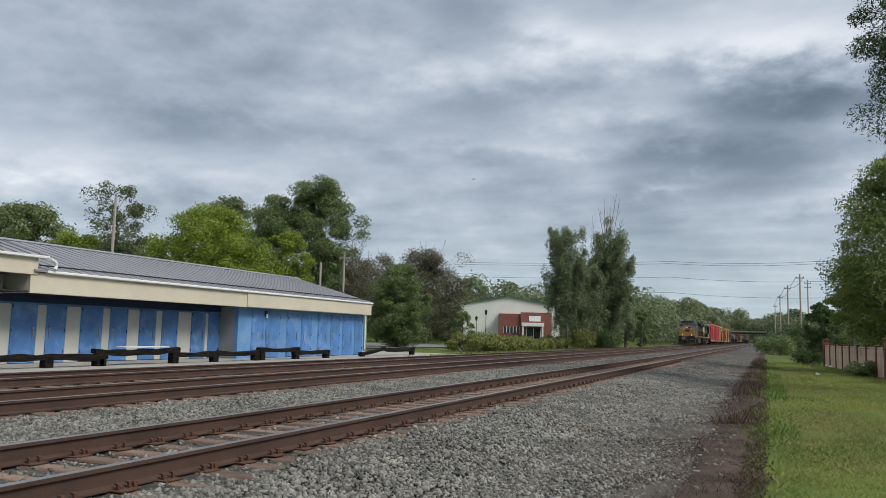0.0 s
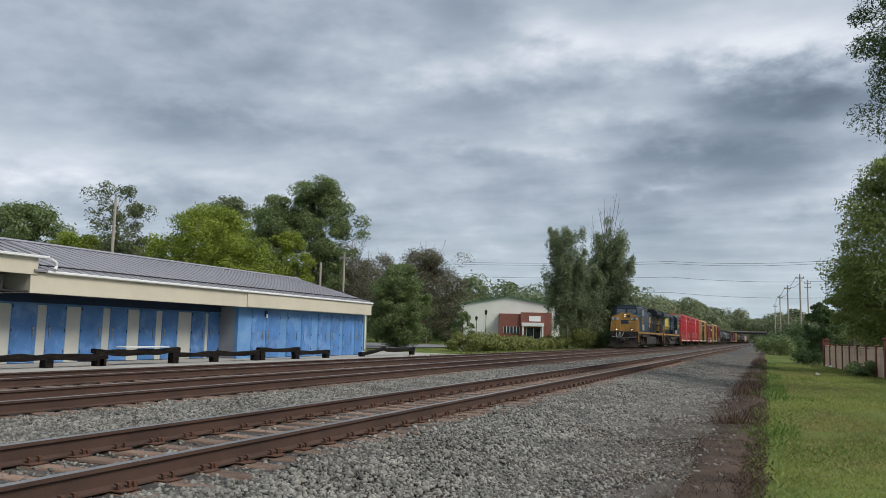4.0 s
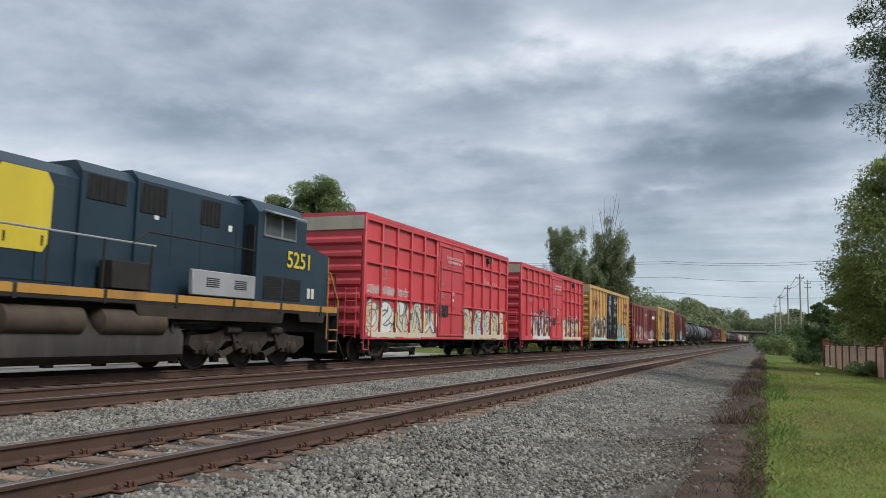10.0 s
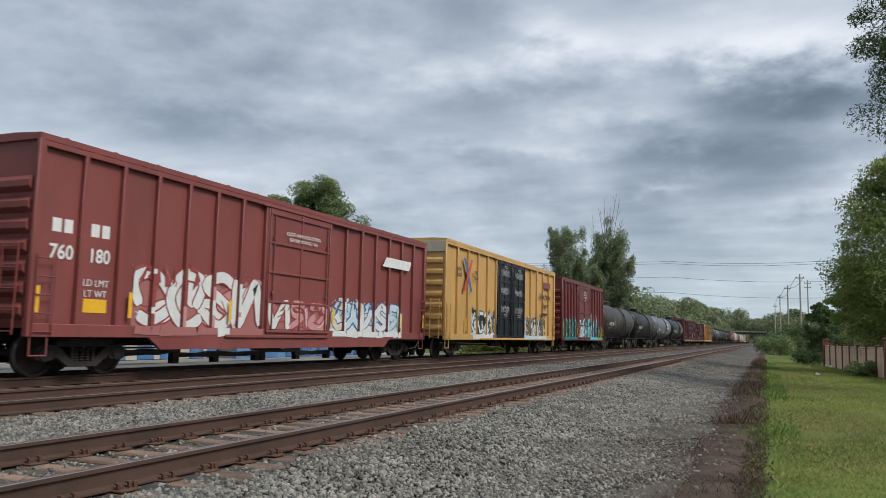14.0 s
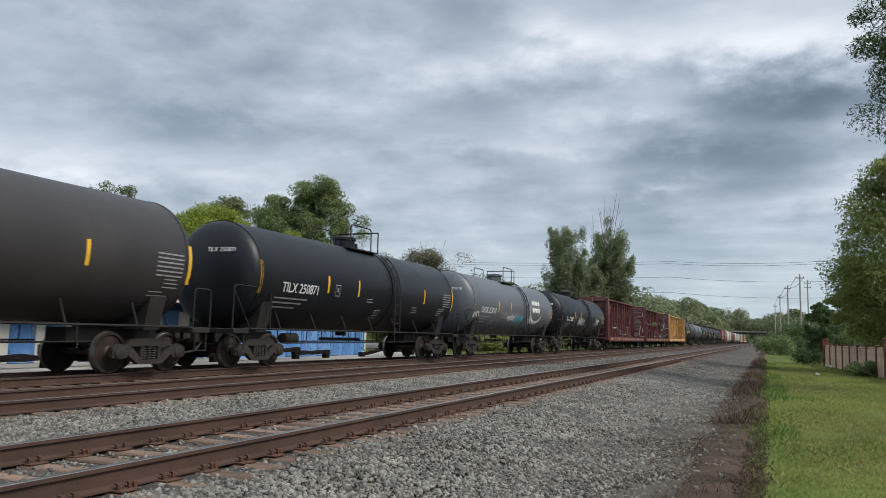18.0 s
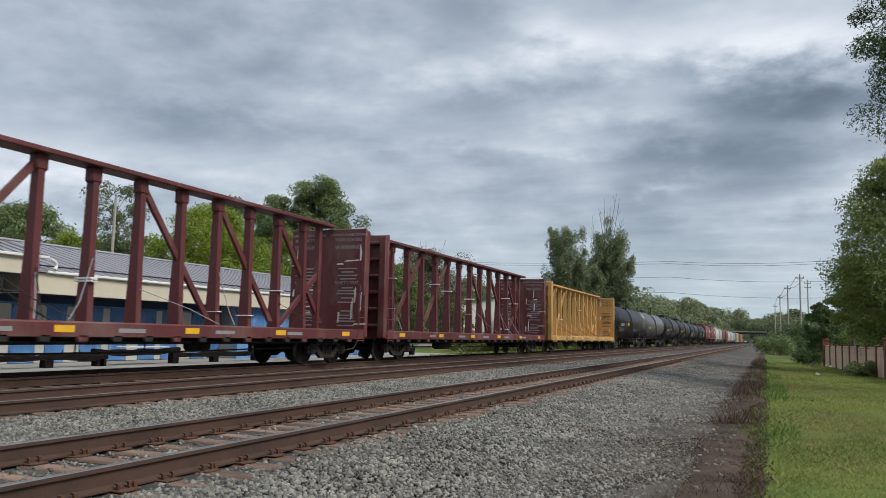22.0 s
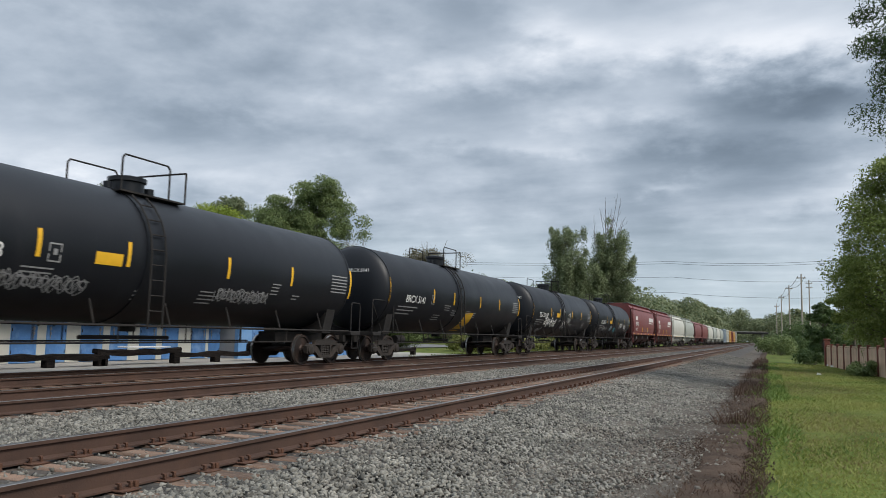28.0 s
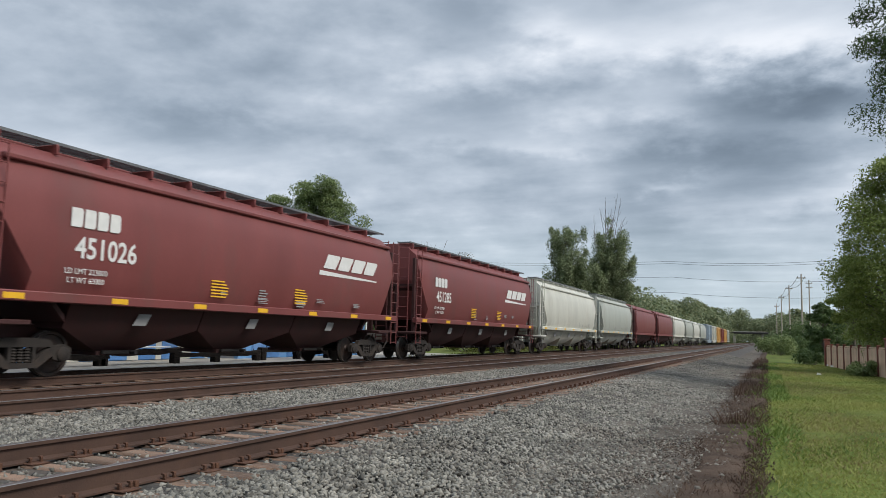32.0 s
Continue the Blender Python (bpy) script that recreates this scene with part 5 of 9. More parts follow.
P_TRUCK = surface("rusty_truck_steel", (0.027, 0.022, 0.019), 0.85, 0.15, 0.6, 1.4, 3, 40, 0.4, (0.075, 0.05, 0.036), 2, 0.5)
P_WHEEL = surface("wheel_steel", (0.036, 0.027, 0.024), 0.6, 0.5, 0.6, 1.4, 3, 40, 0.2, (0.12, 0.07, 0.05), 2, 0.4)
P_TREAD = plain("polished_wheel_tread", (0.36, 0.35, 0.34), 0.35, 0.9)
P_PLOW = surface("scuffed_plow_steel", (0.020, 0.0155, 0.0125), 0.85, 0.0, 0.5, 1.6, 2.5, 30, 0.3, (0.046, 0.033, 0.025), 2.2, 0.5, spec=0.15)
P_TANKF = surface("fuel_tank_grime", (0.032, 0.027, 0.023), 0.6, 0.1, 0.6, 1.4, 1.2, 30, 0.15, (0.09, 0.08, 0.07), 0.8, 0.5, (1, 3, 0.4))
P_WHITE = plain("white_lettering_paint", (0.66, 0.66, 0.64), 0.6)
P_YMARK = plain("yellow_reflective_mark", (0.75, 0.42, 0.02), 0.5)
P_BLACKP = plain("black_lettering_paint", (0.02, 0.02, 0.022), 0.5)
P_NBOARD = plain("number_board_cream", (0.55, 0.54, 0.49), 0.6)
P_WLINE = plain("faded_white_stencil", (0.26, 0.26, 0.26), 0.6)
P_LAMP = glow("lit_headlight", (1.0, 0.62, 0.34), 2.8)
P_SKIRT = surface("grimy_brown_skirt", (0.038, 0.030, 0.025), 0.8, 0, 0.6, 1.4, 1.5, 30, 0.2, (0.015, 0.013, 0.012), 1.2, 0.6, spec=0.2)
P_RESV = surface("dusty_brown_reservoir", (0.072, 0.054, 0.039), 0.7, 0, 0.6, 1.3, 1.5, 30, 0.1, (0.03, 0.024, 0.02), 1.4, 0.5, spec=0.25)
P_HOSE = plain("pale_rubber_hose", (0.42, 0.41, 0.38), 0.7)
P_GRILLE = surface("dark_grille", (0.012, 0.012, 0.013), 0.6, 0.3, 0.6, 1.6, 4, 60, 0.2)
GRAF = {n: plain("spray_" + n, c, 0.55) for n, c in dict(white=(0.62, 0.64, 0.62), black=(0.018, 0.018, 0.022), cyan=(0.10, 0.46, 0.58), pale=(0.45, 0.58, 0.62), orange=(0.65, 0.25, 0.05), green=(0.17, 0.33, 0.06), teal=(0.02, 0.16, 0.17), cream=(0.56, 0.52, 0.38), pink=(0.50, 0.24, 0.24), grey=(0.13, 0.13, 0.135), ink=(0.020, 0.025, 0.060), plum=(0.085, 0.070, 0.085), rose=(0.33, 0.13, 0.12), red=(0.26, 0.05, 0.05), scarlet=(0.52, 0.07, 0.045), yellow=(0.65, 0.46, 0.05), blue=(0.05, 0.12, 0.30)).items()}
POSTS = {}      # y of the side posts of each boxcar
TRAIN = []      # (car, y of its middle at t = 8 s)
WHEELS = []     # (wheelset, its pose on its truck, radius)


def wheelset_geo(r):
    def make():
        g = Geo()
        g.lathe([(-1.0, 0.08), (1.0, 0.08)], 10, "x")
        for s in (-1, 1):
            prof = [(s * 0.69, 0.10), (s * 0.69, r + 0.025), (s * 0.72, r + 0.025), (s * 0.73, r), (s * 0.815, r - 0.004), (s * 0.815, r - 0.06), (s * 0.775, r - 0.075), (s * 0.79, 0.16), (s * 0.83, 0.12), (s * 0.83, 0.07)]
            k = len(g.f)
            g.lathe(prof, 28, "x")
            for i in range(28):
                g.m[k + 3 * 28 + i] = 1
        return g
    return make


def side_frame():
    """Cast side frame of a freight truck in the x plane, arched, with a spring window."""
    g = Geo()
    def bar(p):
        g.prism(p, 0.0, 0.13, "x")
    bar([(-1.12, 0.36), (-0.92, 0.30), (-0.70, 0.36), (-0.62, 0.62), (-0.95, 0.66), (-1.12, 0.58)])
    bar([(1.12, 0.36), (0.92, 0.30), (0.70, 0.36), (0.62, 0.62), (0.95, 0.66), (1.12, 0.58)])
    bar([(-0.70, 0.60), (0.70, 0.60), (0.62, 0.74), (0.3, 0.78), (-0.3, 0.78), (-0.62, 0.74)])
    bar([(-0.72, 0.62), (-0.72, 0.45), (-0.36, 0.20), (-0.24, 0.28), (-0.52, 0.55)])
    bar([(0.72, 0.62), (0.72, 0.45), (0.36, 0.20), (0.24, 0.28), (0.52, 0.55)])
    bar([(-0.36, 0.20), (0.36, 0.20), (0.34, 0.30), (-0.34, 0.30)])
    bar([(-0.30, 0.28), (-0.23, 0.28), (-0.23, 0.62), (-0.30, 0.62)])
    bar([(0.23, 0.28), (0.30, 0.28), (0.30, 0.62), (0.23, 0.62)])
    for y in (-0.92, 0.92):
        g.lathe([(-0.02, 0.15), (0.16, 0.15), (0.19, 0.11), (0.19, 0.0)], 12, "x", (0.0, y, 0.46))
    return g


def springs():
    return Geo().lathe([(0.30 + k * 0.0275, 0.05 if k % 2 == 0 else 0.068) for k in range(11)], 10, "z", (0.065, 0, 0))


def truck(parent, y, r=0.457, wb=1.778, material=None):
    t = part("truck", lambda: Geo().box(-0.98, 0.98, -0.17, 0.17, 0.40, 0.62, 0.03).box(-0.3, 0.3, -0.22, 0.22, 0.6, 0.76, 0.02), P_FRAME, parent, key="bolster", at=pose(0, y, 0))
    for s in (1, -1):
        m = pose(1.0 if s > 0 else -1.0, 0, 0, 0, 0, 0 if s > 0 else 180)
        part("side_frame", side_frame, material or P_TRUCK, t, key=("sf", (material or P_TRUCK).name), at=m)
        for d in (-0.15, 0.0, 0.15):
            part("spring", springs, P_TRUCK, t, key="springs", at=m @ pose(0, d, 0))
    for d in (-wb / 2, wb / 2):
        m = pose(0, d, r)
        w = part("wheelset", wheelset_geo(r), [P_WHEEL, P_TREAD], t, key=("ws", r), at=m)
        WHEELS.append((w, (0, d, r), r))
    return t


def coupler(parent, y, s):
    g = Geo().box(-0.14, 0.14, y, y + s * 0.55, 0.74, 0.98, 0.03).box(-0.2, 0.16, y + s * 0.45, y + s * 0.72, 0.70, 1.02, 0.05)
    g.pipe([(0.35, y, 0.72), (0.35, y + s * 0.3, 0.45), (0.2, y + s * 0.65, 0.38)], 0.03, 6)
    part("coupler", g, P_TRUCK, parent)


def ladder(parent, x, y, z0, z1, n, w=0.42, along="y", m=None):
    g = Geo()
    a = w / 2
    for k in range(n):
        z = z0 + (z1 - z0) * k / (n - 1)
        p = ((x, y - a, z), (x, y + a, z)) if along == "y" else ((x - a, y, z), (x + a, y, z))
        g.tube(*p, 0.014, n=5)
    for s in (-a, a):
        p = (x, y + s) if along == "y" else (x + s, y)
        g.tube((*p, z0 - 0.06), (*p, z1 + 0.06), 0.018, n=5)
    part("ladder", g, m or P_FRAME, parent)


def stencil(parent, x, y, z, w, h, rows, material, name="stencil_block", seed=0, tilt=None):
    """Small unreadable writing as plain bars."""
    rnd = random.Random(seed)
    g = Geo()
    lh = h / rows
    for k in range(rows):
        ww = w * rnd.uniform(0.65, 1.0)
        yy = y
        zz = z + h / 2 - lh * (k + 0.5)
        g.box(x, x + 0.004, yy - w / 2, yy - w / 2 + ww, zz - lh * 0.22, zz + lh * 0.22)
    part(name, g, material, parent, smooth=False)


def curve(pts, n=6):
    """A smooth line through the points."""
    out = []
    q = [pts[0]] + list(pts) + [pts[-1]]
    for i in range(len(pts) - 1):
        a, b, c, d = (Vector(v) for v in q[i:i + 4])
        for k in range(n):
            t = k / n
            out.append(0.5 * ((2 * b) + (c - a) * t + (2 * a - 5 * b + 4 * c - d) * t * t + (3 * b - a - 3 * c + d) * t ** 3))
    out.append(Vector(pts[-1]))
    return out


def ribbon(g, line, width, xf, lim=None):
    """A painted stroke along a line of (y, z) points; xf gives x from z; the ends taper a little."""
    n = len(line)
    v = []
    for i, p in enumerate(line):
        d = (line[min(n - 1, i + 1)] - line[max(0, i - 1)])
        if d.length < 1e-6:
            d = Vector((1, 0))
        nn = Vector((-d.y, d.x)).normalized() * width * 0.5 * (0.7 if i in (0, n - 1) else 1.0)
        for s in (1, -1):
            u, w = p.x + s * nn.x, p.y + s * nn.y
            if lim:
                u, w = min(lim[1], max(lim[0], u)), min(lim[3], max(lim[2], w))
            v.append((xf(w), u, w))
    g.add(v, [(2 * i, 2 * i + 1, 2 * i + 3, 2 * i + 2) for i in range(n - 1)])


def shard(cy, cz, rw, rh, rnd, spiky):
    """An irregular closed outline: pointed or rounded."""
    n = rnd.randint(5, 7)
    a0 = rnd.random() * math.tau
    pts = []
    for k in range(n):
        a = a0 + math.tau * (k + rnd.uniform(-0.25, 0.25)) / n
        q = rnd.uniform(0.45, 1.25) if spiky else rnd.uniform(0.7, 1.1)
        pts.append((cy + rw * q * math.cos(a) + 0.25 * rh * math.sin(a), cz + rh * q * math.sin(a)))
    if spiky:
        return [Vector(p) for p in pts]
    return curve(pts + [pts[0]], 4)[:-1]


def graffiti(parent, x, y0, y1, z0, z1, fills, edge, seed, letters=6, spiky=True, flat=False):
    """Sprayed pieces that cannot be read: overlapping outlined patches on a ground of overspray with a ragged top."""
    rnd = random.Random(seed)
    proud, x = x, x - 0.112
    w, h = (y1 - y0) / letters, z1 - z0
    lim = (y0, y1, z0, z1)

    def cl(p):
        return min(lim[1], max(lim[0], p.x)), min(lim[3], max(lim[2], p.y))
    back = Geo()
    n = letters * 7
    top = [z1 - h * (0.10 + 0.22 * abs(math.sin(i * 0.9 + seed)) + 0.12 * rnd.random()) for i in range(n + 1)]
    v = []
    for i in range(n + 1):
        y = y0 + (y1 - y0) * i / n
        v += [(x + 0.003, y, z0), (x + 0.003, y, top[i])]
    back.add(v, [(2 * i, 2 * i + 2, 2 * i + 3, 2 * i + 1) for i in range(n)])
    for k in range(letters * 30):
        i = rnd.randrange(n + 1)
        y, z, r = y0 + (y1 - y0) * i / n + rnd.uniform(-0.1, 0.1), top[i] + abs(rnd.gauss(0, 0.09)), rnd.uniform(0.008, 0.03)
        back.add([(x + 0.003, y + r * math.cos(j * 1.2566), z + r * math.sin(j * 1.2566)) for j in range(5)], [(0, 1, 2, 3, 4)])
    gr = part("graffiti", back, GRAF[fills[-1]], parent, "sprayed graffiti along the lower side", smooth=False)
    gr["kind"] = "stuff"
    out, marks, shine = Geo(), Geo(), Geo()
    ins = {}
    m = letters * 2
    for i in range(m):
        cy = y0 + (i + 0.5) * (y1 - y0) / m
        cz = z0 + h * (rnd.uniform(0.2, 0.75))
        o = 0.005 + 0.0010 * (i % 8)
        ol = shard(cy, cz, w * rnd.uniform(0.32, 0.6), h * rnd.uniform(0.2, 0.42), rnd, spiky)
        f = fills[rnd.randrange(len(fills))]
        ins.setdefault(f, Geo()).add([(x + o, *cl(p)) for p in ol], [tuple(range(len(ol)))])
        ribbon(out, ol + [ol[0]], rnd.uniform(0.03, 0.06), lambda z: x + o + 0.0004, lim)
    # broad outlined strokes that twist through one another, none of them a letter
    twists = (((0.9, 0.8), (0.5, 1.0), (0.1, 0.75), (0.5, 0.5), (0.9, 0.25), (0.45, 0.0), (0.05, 0.2)), ((0.05, 0.0), (0.15, 1.0), (0.5, 0.45), (0.8, 0.05), (0.95, 1.0)),
              ((0.9, 0.9), (0.3, 0.95), (0.05, 0.5), (0.35, 0.03), (0.95, 0.15), (0.7, 0.5)), ((0.1, 0.05), (0.2, 0.9), (0.75, 0.95), (0.8, 0.55), (0.3, 0.5), (0.95, 0.0)),
              ((0.0, 0.95), (0.45, 0.6), (0.4, 0.0), (0.55, 0.6), (1.0, 1.0)), ((0.1, 0.15), (0.55, 0.0), (0.95, 0.4), (0.6, 0.95), (0.1, 0.8), (0.25, 0.35)))
    for i in range(letters):
        sh = rnd.choice(twists)
        fy, fz = rnd.choice((1, -1)), rnd.choice((1, 1, -1))
        sw = min(w, h) * rnd.uniform(0.20, 0.28)
        pts = [(y0 + w * (i + 0.5 + fy * (a - 0.5) * 1.05 + rnd.uniform(-0.07, 0.07)), z0 + h * 0.05 + (h * 0.78) * (0.5 + fz * (b - 0.5) + rnd.uniform(-0.06, 0.06))) for a, b in sh]
        line = [Vector(p) for p in pts] if spiky else curve(pts, 5)
        if spiky:
            line = [q for a, b in zip(line, line[1:]) for q in (a, a.lerp(b, 0.5))] + [line[-1]]
        o = 0.014 + 0.0022 * (i % 7)
        ribbon(out, line, sw + rnd.uniform(0.07, 0.12), lambda z: x + o, lim)
        ribbon(ins.setdefault(fills[rnd.randrange(max(1, len(fills) - 1))], Geo()), line, sw, lambda z: x + o + 0.0008, lim)
        ribbon(shine, [p + Vector((-0.2 * sw, 0.22 * sw)) for p in line[:max(3, len(line) * 2 // 3)]], 0.025, lambda z: x + o + 0.0014, lim)
        if rnd.random() < 0.7:
            p = line[len(line) // 2]
            ribbon(out, [p, p + Vector((rnd.uniform(-0.3, 0.3) * w, rnd.uniform(-0.2, 0.2) * h))], 0.05, lambda z: x + o + 0.0012, lim)
    for k in range(letters * 2):
        y = rnd.uniform(y0 + 0.2, y1 - 0.2)
        z, d = z1 - h * rnd.uniform(0.1, 0.4), rnd.uniform(-0.25, 0.25)
        ww = rnd.uniform(0.05, 0.16)
        marks.add([(x + 0.030, *cl(Vector(p))) for p in ((y - ww, z - 0.3 * h * rnd.random()), (y + ww, z - 0.1), (y + d, z + h * rnd.uniform(0.05, 0.25)))], [(0, 1, 2)])
    part("outline", out, GRAF[edge], gr, smooth=False)["kind"] = "stuff"
    for f, g in ins.items():
        part("fill", g, GRAF[f], gr, smooth=False)["kind"] = "stuff"
    part("highlight", shine, GRAF["white" if edge != "pink" else "cream"], gr, smooth=False)["kind"] = "stuff"
    # the paint runs on over the posts and the sill, which stand proud of the panels
    over = {}
    for py in POSTS[parent.name]:
        if y0 < py < y1 and not flat:
            i = int((py - y0) / (y1 - y0) * n)
            z = 1.065
            while z < top[i]:
                q = min(top[i], z + rnd.uniform(0.12, 0.5))
                over.setdefault(rnd.choice(fills + [edge]), Geo()).box(proud - 0.005, proud + 0.003, py - 0.052, py + 0.052, z, q)
                z = q
    y = y1 if flat else y0
    while y < y1:
        q = min(y1, y + rnd.uniform(0.25, 0.9))
        d = rnd.uniform(-0.05, 0.05)
        over.setdefault(rnd.choice(fills[-1:] * 9 + fills[:1]), Geo()).prism([(y, rnd.uniform(0.83, 0.90)), (q, rnd.uniform(0.83, 0.90)), (min(y1, q + d), 1.06), (min(y1, y + d), 1.06)], proud - 0.005, proud + 0.003, "x")
        y = q
    for f, g in over.items():
        part("post_paint", g, GRAF[f], gr, smooth=False)["kind"] = "stuff"
    part("spike_mark", marks, GRAF[edge], gr, smooth=False)["kind"] = "stuff"


def scribble(parent, x, y, z, w, h, material, seed, xf=None):
    """A loop of unreadable paint-pen tagging."""
    rnd = random.Random(seed)
    g = Geo()
    f = (lambda q: xf(q) + 0.004) if xf else (lambda q: x + 0.004)
    for row in range(2):
        pts, th, u = [], rnd.random() * 6, 0.0
        while u < 1:
            r = rnd.uniform(0.35, 1.0)
            pts.append((y - w / 2 + w * u + 0.34 * h * r * math.cos(th), z + 0.52 * h * r * math.sin(th)))
            th += rnd.uniform(1.2, 2.4) * (1 if row == 0 else -1)
            u += h / w * rnd.uniform(0.05, 0.16)
        if len(pts) > 3:
            ribbon(g, curve(pts, 4), 0.024, f)
    part("tagging", g, material, parent, smooth=False)


def bent(parent, text, y, z, size, material, xf, width=1.0, bold=0.0, loose=0.0, seed=0, name="lettering"):
    """Writing laid on a curved or flat side; loose: hand-sprayed, each character set askew."""
    rnd = random.Random(seed)
    g = Geo()
    runs = [(text, 0.0)]
    if loose:
        step = size * 0.62 * width
        runs = [(ch, (i - (len(text) - 1) / 2) * step) for i, ch in enumerate(text) if ch != " "]
    for run, off in runs:
        key = ("bent", run, size, bold)
        if key not in KEPT:
            me = lettering(run, size, bold)
            KEPT[key] = ([tuple(v.co) for v in me.vertices], [tuple(p.vertices) for p in me.polygons])
            bpy.data.meshes.remove(me)
        vs, fs = KEPT[key]
        r, sc, dz = loose * rnd.uniform(-0.35, 0.35), 1 + loose * rnd.uniform(-0.25, 0.3), loose * rnd.uniform(-0.2, 0.2) * size
        co, si = math.cos(r), math.sin(r)
        v2 = []
        for a, b, e in vs:
            a, b = (a * co - b * si) * sc * width + 0.18 * loose * b, (a * si + b * co) * sc + dz
            v2.append((xf(z + b) + 0.016 + e, y + off + a, z + b))
        g.add(v2, fs)
    return part(name, g, material, parent, smooth=False)


def boxcar(front, rear, H, main, label, roofm=None, doorm=None, style="post", doors=(-1.9, 1.9), nposts=7, sill=0.80, W=1.56, endm=None):
    L = rear - front
    c = thing("boxcar", label, "boxcar", "cars of the freight train")
    TRAIN.append((c, (front + rear) / 2))
    h = L / 2
    b = part("body", Geo().box(-W + 0.11, W - 0.11, -h + 0.06, h - 0.06, sill + 0.16, H - 0.12, 0.02), main, c, "painted steel car body")
    part("roof", Geo().prism([(-W, H - 0.16), (-W, H - 0.04), (-0.9, H), (0.9, H), (W, H - 0.04), (W, H - 0.16)], -h, h), main, c, "shallow pitched roof")
    for k in range(int(L / 1.25)):
        y = -h + 0.7 + k * 1.25
        part("roof_rib", lambda: Geo().box(-W + 0.1, W - 0.1, -0.04, 0.04, H - 0.07, H + 0.012, 0.01), main, c, key=("rrib", W, H, main.name), at=pose(0, y, 0))
    part("side_sill", Geo().box(W - 0.09, W, -h + 0.02, h - 0.02, sill, sill + 0.26, 0.012).box(-W, -W + 0.09, -h + 0.02, h - 0.02, sill, sill + 0.26, 0.012), main, c)
    if style == "post" and H < 5:
        for q in (1, -1):
            part("belly_sill", Geo().prism([(-h + 3.1, sill + 0.02), (-h + 3.5, sill - 0.26), (h - 3.5, sill - 0.26), (h - 3.1, sill + 0.02)], q * (W - 0.08), q * (W - 0.004), "x"), main, c)
    part("top_chord", Geo().box(W - 0.08, W - 0.005, -h + 0.02, h - 0.02, H - 0.28, H - 0.16, 0.01).box(-W + 0.005, -W + 0.08, -h + 0.02, h - 0.02, H - 0.28, H - 0.16, 0.01), main, c)
    d0, d1 = doors
    POSTS[c.name] = [a + 0.05 + (e - a - 0.1) * k / nposts for a, e in ((-h + 0.05, d0), (d1, h - 0.05)) for k in range(nposts + 1)]
    for side in (1, -1):
        for a, e in ((-h + 0.05, d0), (d1, h - 0.05)):
            for k in range(nposts + 1):
                y = a + 0.05 + (e - a - 0.1) * k / nposts
                part("side_post", lambda: Geo().box(-0.115, 0.0, -0.05, 0.05, sill + 0.25, H - 0.26, 0.012), main, c, key=("post", main.name, H, sill), at=pose(W if side > 0 else -W, y, 0, 0, 0, 0 if side > 0 else 180))
            if style == "grid":
                for z in (sill + 0.25 + (H - sill) * 0.28, sill + 0.25 + (H - sill) * 0.55, H - 0.95):
                    part("side_band", Geo().box(0, 0.09, a, e, z - 0.035, z + 0.035, 0.008), main, c, at=pose(W - 0.115 if side > 0 else -W + 0.025, 0, 0))
        dn = 2 if style == "double" else 1
        for k in range(dn):
            a, e = d0 + (d1 - d0) * k / dn, d0 + (d1 - d0) * (k + 1) / dn
            g = Geo().box(0, 0.05, a + 0.02, e - 0.02, sill + 0.12, H - 0.30, 0.012)
            dr = part("door", g, doorm or main, c, "sliding side door", at=pose(W - 0.04, 0, 0) if side > 0 else pose(-W - 0.01, 0, 0))
            nb = 4
            for j in range(nb + 1):
                z = sill + 0.2 + (H - 0.45 - sill - 0.2) * j / nb
                part("rib", Geo().box(0.03, 0.095, a + 0.04, e - 0.04, z - 0.035, z + 0.035, 0.008), doorm or main, dr)
            for y in (a + 0.07, e - 0.07, (a + e) / 2):
                part("rib", Geo().box(0.03, 0.09, y - 0.03, y + 0.03, sill + 0.14, H - 0.32, 0.008), doorm or main, dr)
            for y in (a + 0.25, e - 0.25):
                part("door_bar", Geo().tube((0.1, y, sill + 0.25), (0.1, y, H - 0.5), 0.022, n=6).box(0.05, 0.13, y - 0.05, y + 0.05, sill + 1.2, sill + 1.3, 0.01).box(0.05, 0.13, y - 0.05, y + 0.05, H - 1.2, H - 1.1, 0.01), doorm or main, dr)
        for tg in (Geo().box(0, 0.07, d0 - (d1 - d0) / 2, d1, sill + 0.02, sill + 0.10, 0.01), Geo().box(0, 0.06, d0 - 0.3, d1 + (d1 - d0) / 2, H - 0.30, H - 0.24, 0.01)):
            part("door_track", tg, main, c, at=pose(W - 0.02 if side > 0 else -W - 0.05, 0, 0))
    for s in (-1, 1):
        for k in range(7):
            z = (H - 1.0 - sill - 0.5) * k / 6
            part("end_rib", lambda: Geo().prism([(-0.0, -0.17), (-0.11, -0.07), (-0.11, 0.05), (0.0, 0.15)], -W + 0.16, W - 0.16, "x"), endm or main, c, key=("erib", W, (endm or main).name), at=pose(0, s * (h - 0.06), sill + 0.5 + z, 0, 0, 0 if s < 0 else 180))
        if roofm:
            part("end_panel", Geo().box(-W + 0.05, W - 0.05, s * (h - 0.05), s * (h + 0.005), H - 0.62, H - 0.14, 0.01), roofm, c)
        for x in (W - 0.1, -W - 0.005):
            part("corner_post", Geo().box(x, x + 0.105, s * (h - 0.1), s * (h + 0.01), sill, H - 0.14, 0.02), main, c)
        ladder(c, W + 0.03, s * (h - 0.32), sill + 0.1, sill + 1.5, 5, m=main)
        ladder(c, 1.1, s * (h + 0.09), sill + 0.1, sill + 1.7, 5, along="x", m=main)
